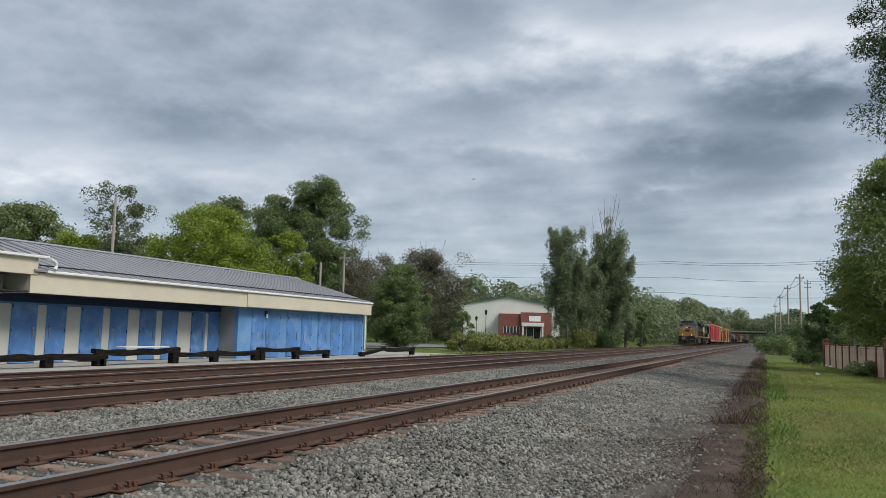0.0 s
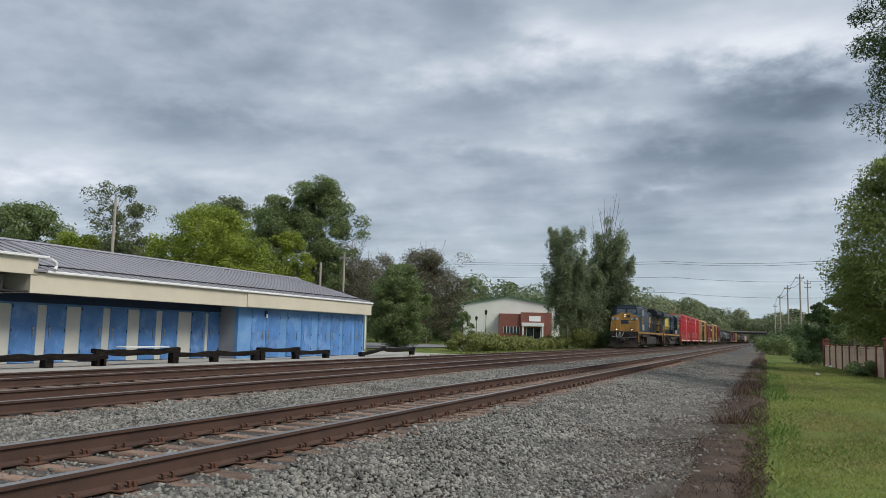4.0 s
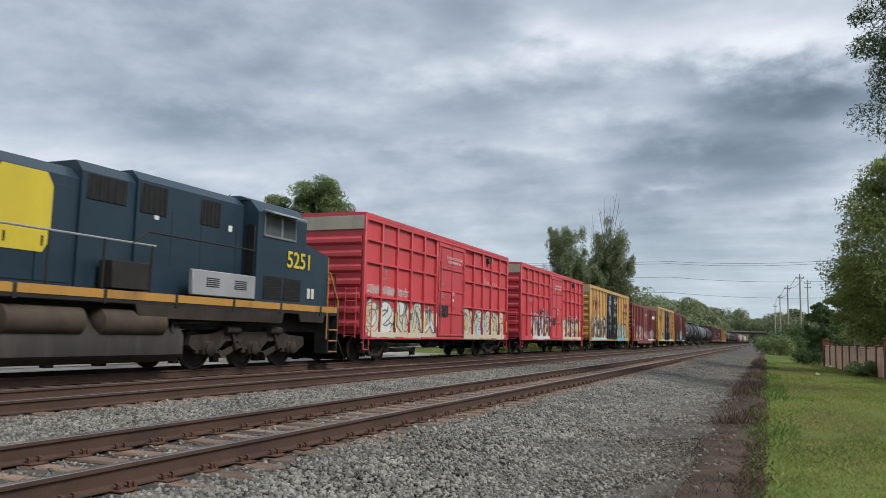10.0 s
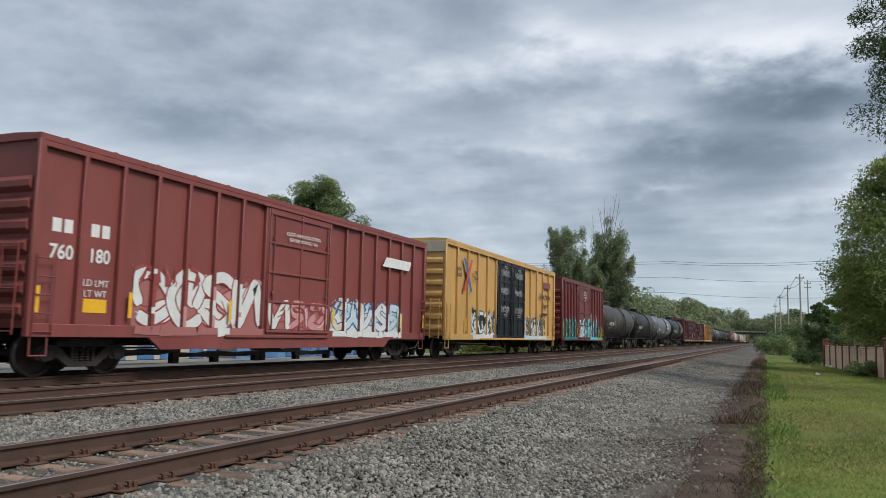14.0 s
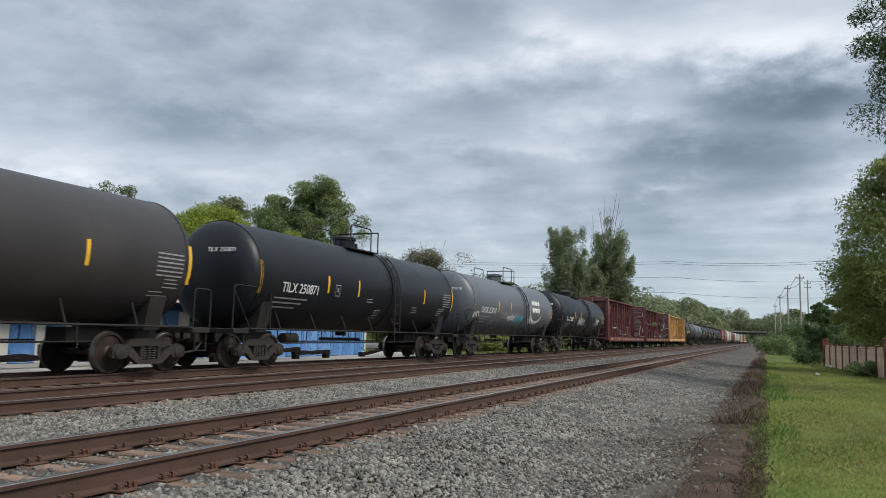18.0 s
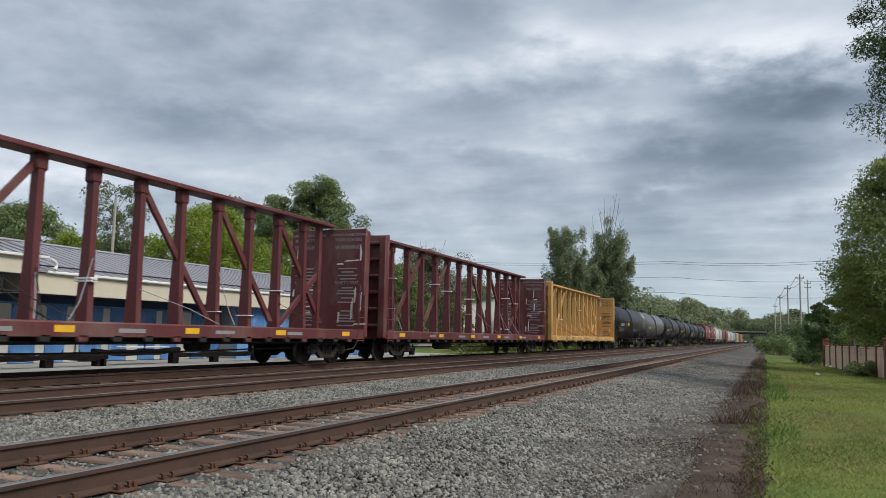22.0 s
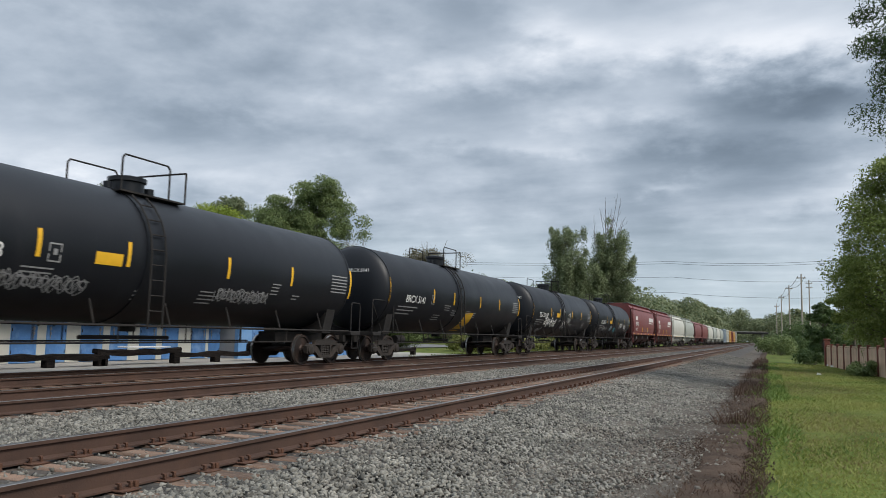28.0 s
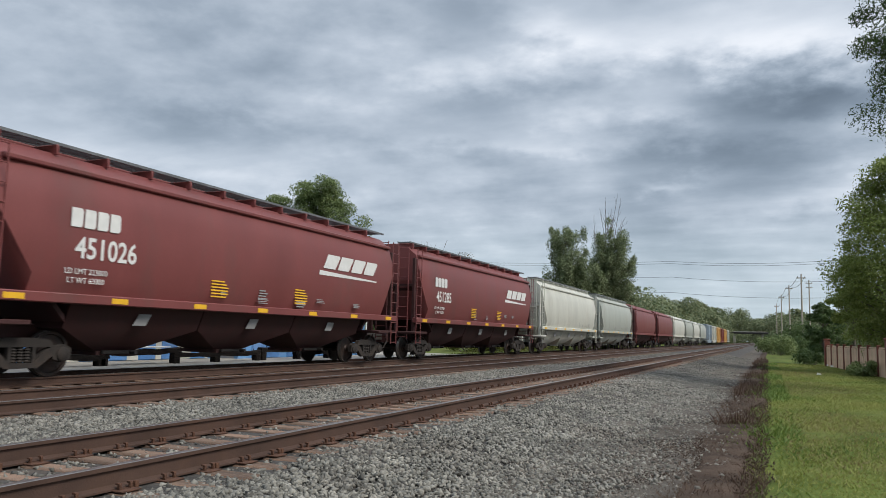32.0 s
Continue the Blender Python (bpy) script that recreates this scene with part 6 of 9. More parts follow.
        coupler(c, s * (h - 0.0), s)
        truck(c, s * (h - 1.75))
        part("step", Geo().pipe([(W - 0.03, s * (h - 0.5), sill), (W - 0.03, s * (h - 0.5), sill - 0.35), (W - 0.03, s * (h - 0.12), sill - 0.35), (W - 0.03, s * (h - 0.12), sill)], 0.018, 5), main, c)
    for y in (-h + 0.18, -h + 2.5, -h * 0.35, d1 + 0.3, h * 0.75, h - 0.2):
        part("reflective_stripe", lambda: Geo().box(0, 0.004, -0.05, 0.05, 0, 0.55), P_YMARK, c, "yellow reflective stripe", key="bstripe", at=pose(W + 0.006, y, sill + 0.42))
    part("centre_sill", Geo().box(-0.35, 0.35, -h + 0.1, h - 0.1, 0.68, sill + 0.17, 0.02).box(-1.2, 1.2, -1.5, -1.2, 0.62, sill + 0.16).box(-1.2, 1.2, 1.2, 1.5, 0.62, sill + 0.16), P_FRAME, c)
    part("brake_rigging", Geo().tube((0.7, -1.0, 0.62), (0.7, 0.3, 0.62), 0.16, n=10).box(0.5, 0.9, 0.7, 1.1, 0.5, 0.8, 0.03).tube((0.4, -h + 3, 0.55), (0.4, h - 3, 0.55), 0.025, n=5), P_FRAME, c)
    return c


def tank_car(front, rear, R, zc, main, label, number=None, placard=True, seed=0, ring=True, over=0.62):
    """front, rear: pulling faces."""
    L = rear - front
    h = L / 2 - 0.35
    c = thing("tank_car", label, "tank car", "cars of the freight train")
    TRAIN.append((c, (front + rear) / 2))
    hb = L / 2 - over - 0.35   # half length of the barrel
    cap = 0.52
    prof = [(-hb + cap * (1 - math.cos(a)), R * math.sin(a)) for a in [math.pi / 2 * k / 7 for k in range(8)]]
    prof[0] = (-hb, 0.02)
    prof += [(-s, r) for s, r in prof[::-1]]
    part("barrel", Geo().lathe(prof, 40, "y", (0, 0, zc)), main, c, "round tank barrel")
    for s in ((-1, 1)):
        part("head_seam", Geo().lathe([(s * (hb - cap) - 0.03, R), (s * (hb - cap) - 0.03, R + 0.012), (s * (hb - cap) + 0.03, R + 0.012), (s * (hb - cap) + 0.03, R)], 40, "y", (0, 0, zc)), main, c)
    if ring:
        for y, w in (((-0.85 if R > 1.54 else 1.35), 0.26),):
            part("jacket_band", Geo().lathe([(y - w, R), (y - w, R + 0.025), (y + w, R + 0.025), (y + w, R)], 40, "y", (0, 0, zc)), main, c)
    # manway and platform
    zt = zc + R
    my, ly = (-0.3, -0.85) if R > 1.54 else (0.0, 1.35)
    part("manway", Geo().lathe([(zt - 0.1, 0.40), (zt + 0.24, 0.40), (zt + 0.26, 0.45), (zt + 0.36, 0.45), (zt + 0.42, 0.2)], 18, "z", (0, my, 0)), main, c, "bolted manway housing")
    part("valve", Geo().tube((0.1, my + 0.62, zt - 0.05), (0.1, my + 0.62, zt + 0.2), 0.12, n=10), main, c)
    part("valve", Geo().tube((0.1, my - 0.68, zt - 0.05), (0.1, my - 0.68, zt + 0.16), 0.10, n=10), main, c)
    for s in (1, -1):
        part("platform", Geo().box(min(s * 0.45, s * 0.85), max(s * 0.45, s * 0.85), my - 1.0, my + 1.05, zt - 0.14, zt - 0.10), P_FRAME, c, "grated walkway beside the manway")
        part("railing", Geo().pipe([(s * 0.85, my - 1.0, zt - 0.14), (s * 0.85, my - 1.0, zt + 0.62), (s * 0.85, my - 0.93, zt + 0.70), (s * 0.85, my + 0.42, zt + 0.70), (s * 0.85, my + 0.5, zt + 0.62), (s * 0.85, my + 0.5, zt - 0.1)], 0.024, 6), P_FRAME, c, "dark pipe railing beside the manway")
    part("railing", Geo().pipe([(-0.82, my + 1.1, zt - 0.14), (-0.82, my + 1.1, zt + 0.66), (0.82, my + 1.1, zt + 0.66), (0.82, my + 1.1, zt - 0.14)], 0.024, 6), P_FRAME, c, "dark pipe hoop beside the manway")
    # side ladder
    for s in (1, -1):
        g = Geo()
        for y in (-0.22, 0.22):
            pts = [(s * (R + 0.1), ly + y, 1.0), (s * (R + 0.1), ly + y, zc)] + [(s * (R + 0.09) * math.cos(a), ly + y, zc + (R + 0.09) * math.sin(a)) for a in (0.25, 0.5, 0.75, 0.95)]
            g.pipe(pts, 0.024, 5)
        ld = part("ladder", g, P_FRAME, c, "side ladder up to the walkway")
        for k in range(9):
            z = 1.05 + k * 0.34
            x = R + 0.1 if z < zc else math.sqrt(max(0.1, (R + 0.09) ** 2 - (z - zc) ** 2))
            part("rung", lambda: Geo().tube((0, -0.22, 0), (0, 0.22, 0), 0.016, n=5), P_FRAME, ld, key="rung", at=pose(s * x, ly, z))
    # running pipe along the side, end platforms, rails, saddles
    for s in (1, -1):
        part("side_rail", Geo().tube((s * 1.32, -h + 0.7, 1.06), (s * 1.32, h - 0.7, 1.06), 0.028, n=6), P_FRAME, c)
        for k in range(7):
            y = -h + 2.4 + (2 * h - 4.8) * k / 6
            part("rail_bracket", Geo().tube((s * 1.32, y, 1.06), (s * (R * 0.72), y, zc - R * 0.66), 0.022, n=5), P_FRAME, c)
    for s in (-1, 1):
        y = s * h
        part("end_sill", Geo().box(-1.45, 1.45, y - s * 0.75, y - s * 0.12, 0.92, 1.06, 0.02).box(-0.32, 0.32, s * (h - 3.4), y, 0.66, 1.0, 0.02), P_FRAME, c, "end sill and stub sill")
        part("saddle", Geo().prism([(-1.1, 0.98), (1.1, 0.98), (1.3, zc - 0.7), (0.75, zc - R * 0.88), (-0.75, zc - R * 0.88), (-1.3, zc - 0.7)], s * (h - 2.0), s * (h - 1.5)), P_FRAME, c)
        for x in (1.4, -1.4):
            b, zr = (1.75, 2.2) if s < 0 else (0.7, 2.0)   # the front rail runs back beside the head
            g = Geo().pipe([(x, y - s * b, 1.04), (x, y - s * b, zr - 0.08), (x, y - s * (b - 0.08), zr), (x, y - s * 0.18, zr), (x, y - s * 0.1, zr - 0.08), (x, y - s * 0.1, 1.04)], 0.02, 6)
            if s < 0:
                g.tube((x, y - s * 0.1, zr - 0.12), (x, y - s * 0.85, 1.06), 0.016, n=5)
            part("handrail", g, P_FRAME, c)
            part("step", Geo().pipe([(x, y - s * 0.6, 1.0), (x, y - s * 0.6, 0.5), (x, y - s * 0.2, 0.5), (x, y - s * 0.2, 1.0)], 0.018, 5), P_FRAME, c)
        coupler(c, y - s * 0.25, s)
        truck(c, s * (h - 1.75))
    for s in (1, -1):
        part("brake_rod", Geo().tube((s * 0.85, -h + 3.2, 0.66), (s * 0.85, h - 3.2, 0.70), 0.022, n=5), P_FRAME, c)
        for k in range(6):
            y = -h + 3.6 + (2 * h - 7.2) * k / 5
            part("rod_hanger", Geo().tube((s * 0.85, y, 0.68), (s * 0.85, y, 1.12), 0.018, n=5), P_FRAME, c)
    part("brake_cylinder", Geo().tube((0.55, -h + 3.6, 0.80), (0.55, -h + 4.3, 0.80), 0.16, n=10), P_FRAME, c)
    part("bottom_outlet", Geo().tube((0, 0, zc - R - 0.18), (0, 0, zc - R + 0.1), 0.2, n=12).tube((0, -1.4, 0.78), (0, 1.4, 0.78), 0.05, n=6), P_FRAME, c)
    # marks: bars, stripes, number
    def on(z):
        return math.sqrt(max(0.05, R * R - (z - zc) ** 2))
    def curved(name, y0, y1, z0, z1, m, lab="", n=4):
        g = Geo()
        v = []
        for k in range(n + 1):
            z = z0 + (z1 - z0) * k / n
            for y in (y0, y1):
                v.append((on(z) + 0.006, y, z))
        g.add(v, [(2 * k, 2 * k + 1, 2 * k + 3, 2 * k + 2) for k in range(n)])
        part(name, g, m, c, lab, smooth=False)
    q = (hb - cap) / 7.9
    for f in (-7.9, -3.87, -1.62, 1.75, 4.6, 8.0):
        big = 0.46 if abs(f) > 7 else 0.27
        curved("reflective_stripe", f * q - 0.05, f * q + 0.05, zc - 0.08 - big, zc - 0.08 + big, P_YMARK, "yellow reflective stripe")
    rnd = random.Random(seed)
    for k in range(5):
        y, z, w = rnd.uniform(-0.6, 0.85) * hb, zc + rnd.uniform(-0.85, -0.35), rnd.uniform(0.4, 0.8)
        for j in range(rnd.randint(2, 4)):
            zz = z - j * 0.09
            curved("stencil_line", y, y + w * rnd.uniform(0.7, 1), zz - 0.015, zz + 0.015, P_WLINE, n=1)
    for j in range(6):
        zz = zc + 0.12 - j * 0.1
        curved("data_panel_line", 6.8 * q, 7.75 * q, zz - 0.018, zz + 0.018, P_WLINE, n=1)
    if placard:
        if placard == 2:
            curved("placard", 0.1, 1.1, zc - 1.45, zc - 0.62, P_YMARK, "large yellow notice panel", 6)
        else:
            curved("placard", -2.5, -1.78, zc - 0.36, zc - 0.1, P_YMARK, "yellow notice panel")
    if number:
        z = zc - 0.22
        bent(c, number, -5.6 * q, z - 0.1, 0.40, P_WHITE, on, 0.94, 0.002)
        ym = -5.6 * q + (1.95 if len(number) > 9 else 1.5)
        for y0, y1, za, zb in ((0, 0.3, 0.14, 0.17), (0, 0.3, -0.2, -0.17), (0, 0.03, -0.17, 0.14), (0.27, 0.3, -0.17, 0.14), (0.11, 0.2, -0.06, 0.06)):
            curved("square_mark", ym + y0, ym + y1, z + za, z + zb, P_WLINE, n=1)
        # the number again, small, on the front head
        hx = lambda r: -hb + cap * (1 - math.sqrt(max(0.0, 1 - (r / R) ** 2)))
        g = Geo()
        vs, fs = KEPT["bent", number, 0.40, 0.002]
        v2 = []
        for u, w, e in vs:
            x, w = 0.45 + u * 0.42, 0.62 + w * 0.42
            v2.append((x, hx(math.hypot(x, w)) - 0.012 - e, zc + w))
        part("head_number", g.add(v2, fs), P_WHITE, c, smooth=False)
        for j in range(3):
            curved("stencil_line", -7.0 * q, -7.0 * q + 1.7 - 0.25 * j, z - 0.42 - j * 0.13, z - 0.38 - j * 0.13, P_WLINE, n=1)
    return c


CORNERS = ((-1, -1), (1, -1), (1, 1), (-1, 1))


def hopper(front, rear, main, label, number=None, seed=0, simple=False):
    L = rear - front
    h = L / 2
    c = thing("covered_hopper", label, "hopper car", "cars of the freight train")
    TRAIN.append((c, (front + rear) / 2))
    H, W = 4.55, 1.60

    def ring(y, low, taper=0.0):
        pts = []
        for u, z in ((0.95, low), (1.44, low + 0.02), (W - 0.02, max(low + 0.06, 2.0)), (W, 2.7), (W - 0.04, 3.45), (1.36, 4.15), (0.98, H - 0.08), (0.6, H)):
            pts.append((u - taper, y, max(z, low)))
        return pts + [(-u, y, z) for u, y, z in pts[::-1]]
    e = 1.15
    g = Geo().loft([ring(-h + 0.40, 3.1, 0.04), ring(-h + e, 1.60), ring(h - e, 1.60), ring(h - 0.40, 3.1, 0.04)])
    part("body", g, main, c, "smooth curved hopper side")
    for x in (1, -1):
        part("side_sill", Geo().box(x * 1.38, x * 1.60, -h + 0.1, h - 0.1, 1.46, 1.66, 0.02), main, c)
    part("top_rib", Geo().box(1.30, 1.46, -h + 0.5, h - 0.5, 4.06, 4.18, 0.03).box(-1.46, -1.30, -h + 0.5, h - 0.5, 4.06, 4.18, 0.03), main, c)
    # three discharge bays
    n = 3
    bay = (2 * h - 4.6) / n
    for k in range(n):
        y = -h + 2.3 + bay * (k + 0.5)
        # On red cars bays and end frames use the copy with painted-in shade.
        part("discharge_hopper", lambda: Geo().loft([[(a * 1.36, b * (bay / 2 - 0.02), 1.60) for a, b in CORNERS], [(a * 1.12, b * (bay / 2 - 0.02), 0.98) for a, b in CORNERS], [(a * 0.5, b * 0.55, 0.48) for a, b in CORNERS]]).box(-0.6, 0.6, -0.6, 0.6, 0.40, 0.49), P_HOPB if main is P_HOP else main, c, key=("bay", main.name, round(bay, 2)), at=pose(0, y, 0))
        part("gate_rack", lambda: Geo().box(0.62, 0.70, -0.5, 0.5, 0.42, 0.50, 0.01).tube((0.68, 0.3, 0.46), (0.86, 0.3, 0.46), 0.05, n=8), P_FRAME, c, key="gate_rack", at=pose(0, y, 0))
        if not simple:
            part("bay_mark", lambda: Geo().prism([(-0.28, 1.06), (0.10, 1.06), (0.28, 1.32), (-0.10, 1.32)], 1.272, 1.279, "x"), P_WLINE, c, "pale slanted mark on the bay", key="bay_mark", at=pose(0, y, 0))
    # roof walk
    if not simple:
        g = Geo()
        for k in range(int((2 * h - 0.8) / 0.1)):
            y = -h + 0.4 + k * 0.1
            for s in (1, -1):
                g.box(s * 0.52, s * 1.05, y, y + 0.05, H + 0.10, H + 0.14)
        for x in (0.52, 1.05, -0.52, -1.05):
            g.box(x - 0.015, x + 0.015, -h + 0.35, h - 0.35, H + 0.09, H + 0.15)
        part("roof_walk", g, P_GALV, c, "grey grating walkway along the roof")
        for k in range(int(L / 1.3)):
            y = -h + 0.6 + k * 1.3
            part("walk_bracket", lambda: Geo().box(-1.12, 1.12, -0.03, 0.03, H - 0.12, H + 0.09, 0.01), main, c, key=("wb", main.name), at=pose(0, y, 0))
    part("hatch", Geo().box(-0.42, 0.42, -h + 0.9, h - 0.9, H, H + 0.14, 0.04), main, c, "long roof hatch cover")
    for s in (-1, 1):
        g = Geo()
        g.box(-1.5, 1.5, s * (h - 1.3), s * (h - 0.05), 1.02, 1.12, 0.02).box(-0.35, 0.35, s * (h - 3.2), s * h, 0.66, 1.05, 0.02)
        for x in (1.35, -1.35, 0.6, -0.6):
            g.box(x - 0.06, x + 0.06, s * (h - 0.3), s * (h - 0.18), 1.1, 3.0 if abs(x) < 1 else 4.0, 0.01)
        g.prism([(s * (h - 0.42), 3.0), (s * (h - 0.42), 2.9), (s * (h - 2.2), 1.10), (s * (h - 2.2), 1.24)], -1.3, 1.3, "x")
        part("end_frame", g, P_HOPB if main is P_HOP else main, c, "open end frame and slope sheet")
        ladder(c, 1.56, s * (h - 0.28), 0.7, 4.3, 11, m=main)
        ladder(c, 0.95, s * (h - 0.1), 0.9, 4.4, 10, along="x", m=main)
        coupler(c, s * h, s)
        truck(c, s * (h - 1.45))
    if not simple:
        for k in range(7):
            y = -h + 0.8 + (2 * h - 1.6) * k / 6
            part("reflective_stripe", lambda: Geo().box(1.602, 1.606, -0.22, 0.22, 1.50, 1.61), P_YMARK, c, "yellow reflective stripe", key="hstripe", at=pose(0, y, 0))
        if main is P_HOP:
            for y in (-1.8, 1.85):
                stencil(c, 1.604, y, 2.02, 0.72, 0.46, 6, P_YMARK, seed=seed)
        rnd = random.Random(seed)
        for k in range(9):
            stencil(c, 1.603, rnd.choice((-0.2, 0.0, 0.22, 0.35, 0.5, 0.62)) * h, rnd.uniform(1.75, 2.1), rnd.uniform(0.25, 0.5), 0.14, rnd.randint(2, 4), P_WLINE, seed=seed + k)
    return c


def centerbeam(front, rear, main, label, seed=0):
    L = rear - front
    h = L / 2
    c = thing("centerbeam_flatcar", label, "flatcar", "cars of the freight train")
    TRAIN.append((c, (front + rear) / 2))
    H, W = 4.76, 1.50
    part("deck", Geo().box(-W, W, -h + 0.1, h - 0.1, 0.98, 1.12, 0.02), main, c, "flat loading deck")
    part("side_sill", Geo().box(W - 0.05, W + 0.03, -h + 0.05, h - 0.05, 0.80, 1.10, 0.015).box(-W - 0.03, -W + 0.05, -h + 0.05, h - 0.05, 0.80, 1.10, 0.015), main, c)
    for s in (-1, 1):
        g = Geo().box(-W, W, s * (h - 0.10), s * h, 0.8, H - 0.16, 0.02)
        b = part("bulkhead", g, main, c, "end bulkhead of welded plate")
        for k in range(6):
            z = 1.3 + k * 0.6
            part("rib", Geo().box(-W + 0.2, W - 0.2, s * (h - 0.01), s * (h + 0.20), z - 0.05, z + 0.05, 0.02), main, b)
        for x, q in ((W - 0.13, 0.13), (-W + 0.13, 0.13), (0.0, 0.07)):
            part("rib", Geo().box(x - q, x + q, s * (h - 0.015), s * (h + 0.23), 0.85, H - 0.22, 0.02), main, b)
        part("ladder_rail", Geo().pipe([(W + 0.03, s * (h - 0.55), 1.2), (W + 0.1, s * (h - 0.55), 1.25), (W + 0.1, s * (h - 0.55), 2.6), (W + 0.03, s * (h - 0.55), 2.65)], 0.016, 5), main, b)
        part("brace", Geo().prism([(s * (h - 3.0), 1.2), (s * (h - 2.8), 1.2), (s * (h - 0.7), 2.9), (s * (h - 0.7), 3.1)], -0.05, 0.05, "x").box(-0.1, 0.1, s * (h - 0.82), s * (h - 0.64), 1.12, H - 0.1, 0.01), main, b, "end post and diagonal brace")
        coupler(c, s * (h + 0.0), s)
        truck(c, s * (h - 1.75))
        ladder(c, W + 0.03, s * (h - 0.3), 0.75, 2.3, 5, m=main)
    part("top_chord", Geo().box(-0.30, 0.30, -h + 0.1, h - 0.1, H - 0.12, H, 0.02), main, c, "wide top chord of the centre beam")
    n = 12
    a = h - 1.7
    st = 2 * a / n
    for k in range(n + 1):
        y = -a + st * k
        part("post", lambda: Geo().prism([(-0.19, 1.12), (0.19, 1.12), (0.13, 2.6), (0.10, H - 0.1), (-0.10, H - 0.1), (-0.13, 2.6)], -0.085, 0.085).box(-0.13, 0.13, -0.17, 0.17, H - 0.48, H - 0.1, 0.05), main, c, key=("cbp", main.name), at=pose(0, y, 0))
    for k in range(1, n):
        if k % 2 == 0:
            continue
        y = -a + st * k
        d = -1 if k < n / 2 else 1
        q = y + d * 1.85 * st
        for s in (0.0,):
            part("diagonal", Geo().prism([(y - 0.1, H - 0.2), (y + 0.1, H - 0.2), (q + 0.1, 1.3), (q - 0.1, 1.3)], s - 0.05, s + 0.05, "x"), main, c)
    rnd = random.Random(seed)
    for k in range(9 if main is P_CBRED else 3):
        y = -a + st * rnd.randrange(n + 1)
        z = rnd.uniform(1.3, 3.4)
        part("torn_wrap", Geo().box(-0.25, 0.25, y - 0.10, y + 0.10, z, z + rnd.uniform(0.02, 0.06), 0.005), M_WHITE, c, "scrap of torn white wrapping")
    part("centre_sill", Geo().box(-0.35, 0.35, -h + 0.4, h - 0.4, 0.62, 0.98, 0.02), P_FRAME, c)
    part("brake_rigging", Geo().tube((0.8, -4.6, 0.56), (0.8, -3.4, 0.56), 0.19, n=12).tube((0.75, 2.6, 0.60), (0.75, 3.3, 0.60), 0.15, n=10).pipe([(0.9, -h + 3.4, 0.52), (0.9, -2.0, 0.46), (0.9, 2.0, 0.46), (0.9, h - 3.4, 0.52)], 0.022, 5), P_FRAME, c, "brake reservoir and rods under the deck")
    for k in range(8):
        y = -h + 3.6 + (2 * h - 7.2) * k / 7
        part("rod_hanger", Geo().tube((0.9, y, 0.48), (0.9, y, 0.82), 0.018, n=5), P_FRAME, c)
    rs = random.Random(seed + 5)
    for k in range(10):
        y = -a + st * rs.randrange(1, n)
        d, z = rs.choice((-1, 1)) * st * rs.uniform(0.5, 1.1), rs.uniform(1.6, 2.6)
        part("strap", Geo().pipe([(0.16, y, z), (0.9, y + d * 0.6, 1.35 + 0.2 * rs.random()), (1.35, y + d, 1.14)], 0.012, 4), P_WLINE if k % 3 == 0 else P_FRAME, c, "loose tie-down strap")
    part("winch_rail", Geo().tube((1.3, -h + 3.2, 0.70), (1.3, h - 3.2, 0.70), 0.03, n=6), P_FRAME, c)
    rnd = random.Random(seed)
    for k in range(22):
        y = -h + 1 + (2 * h - 2) * k / 21
        part("winch", lambda: Geo().box(-0.09, 0.03, -0.12, 0.12, -0.10, 0.06, 0.02).tube((-0.03, -0.16, 0), (-0.03, 0.16, 0), 0.045, n=8), P_FRAME if k % 3 else main, c, key=("winch", main.name if k % 3 == 0 else ""), at=pose(W, y, 0.80))
    for k in range(6):
        y = -h + 1.3 + (2 * h - 2.6) * k / 5
        part("reflective_stripe", lambda: Geo().box(0, 0.004, -0.24, 0.24, 0.90, 1.04), P_YMARK, c, "yellow reflective stripe", key="cbstripe", at=pose(W + 0.031, y, 0))
    ink = P_BLACKP if main is P_CBYEL else P_WLINE
    # orders on the inner face of the rear bulkhead, part of them scuffed away
    yb = h - 0.104
    def order(text, xm, z, size):
        ob = write(c, text, 0, 0, 0, size, ink, 0.95, 0.0)
        ob.matrix_basis = pose(xm, yb, z, 90, 0, 0)
    for xm in (0.82, -0.82):
        order("LOADING & UNLOADING", xm, 4.40, 0.125), order("INSTRUCTIONS", xm, 4.22, 0.15), order("WARNING", xm, 3.96, 0.22), order("SAFETY FIRST", xm, 2.72, 0.16)
        for z, w in ((3.22, 0.9), (3.10, 0.55), (2.98, 0.95), (2.86, 0.7), (2.55, 0.5), (2.45, 0.8), (2.35, 0.9), (2.2, 0.5), (2.05, 0.85), (1.75, 0.45), (1.6, 0.7), (1.5, 0.6), (1.4, 0.9), (1.25, 0.75)):
            part("instruction_line", Geo().box(xm - w * 0.5 * rnd.uniform(0.8, 1), xm + w * 0.5 * rnd.uniform(0.8, 1), yb - 0.002, yb + 0.001, z - 0.022, z + 0.022), ink, c, smooth=False)
        for k in range(9 if main is P_CBRED else 3):
            x, z = xm + rnd.uniform(-0.55, 0.55), rnd.uniform(1.2, 3.9)
            if rnd.random() < 0.5:
                pts = [(x - 0.03, z), (x + 0.03, z + 0.05), (x + 0.05, z + rnd.uniform(0.2, 0.8)), (x - 0.02, z + rnd.uniform(0.2, 0.7))]
            else:
                d = rnd.uniform(0.1, 0.3)
                pts = [(x - d, z), (x + d, z + rnd.uniform(-0.03, 0.03)), (x + d * 0.8, z + 0.07), (x - d * 0.7, z + 0.05)]
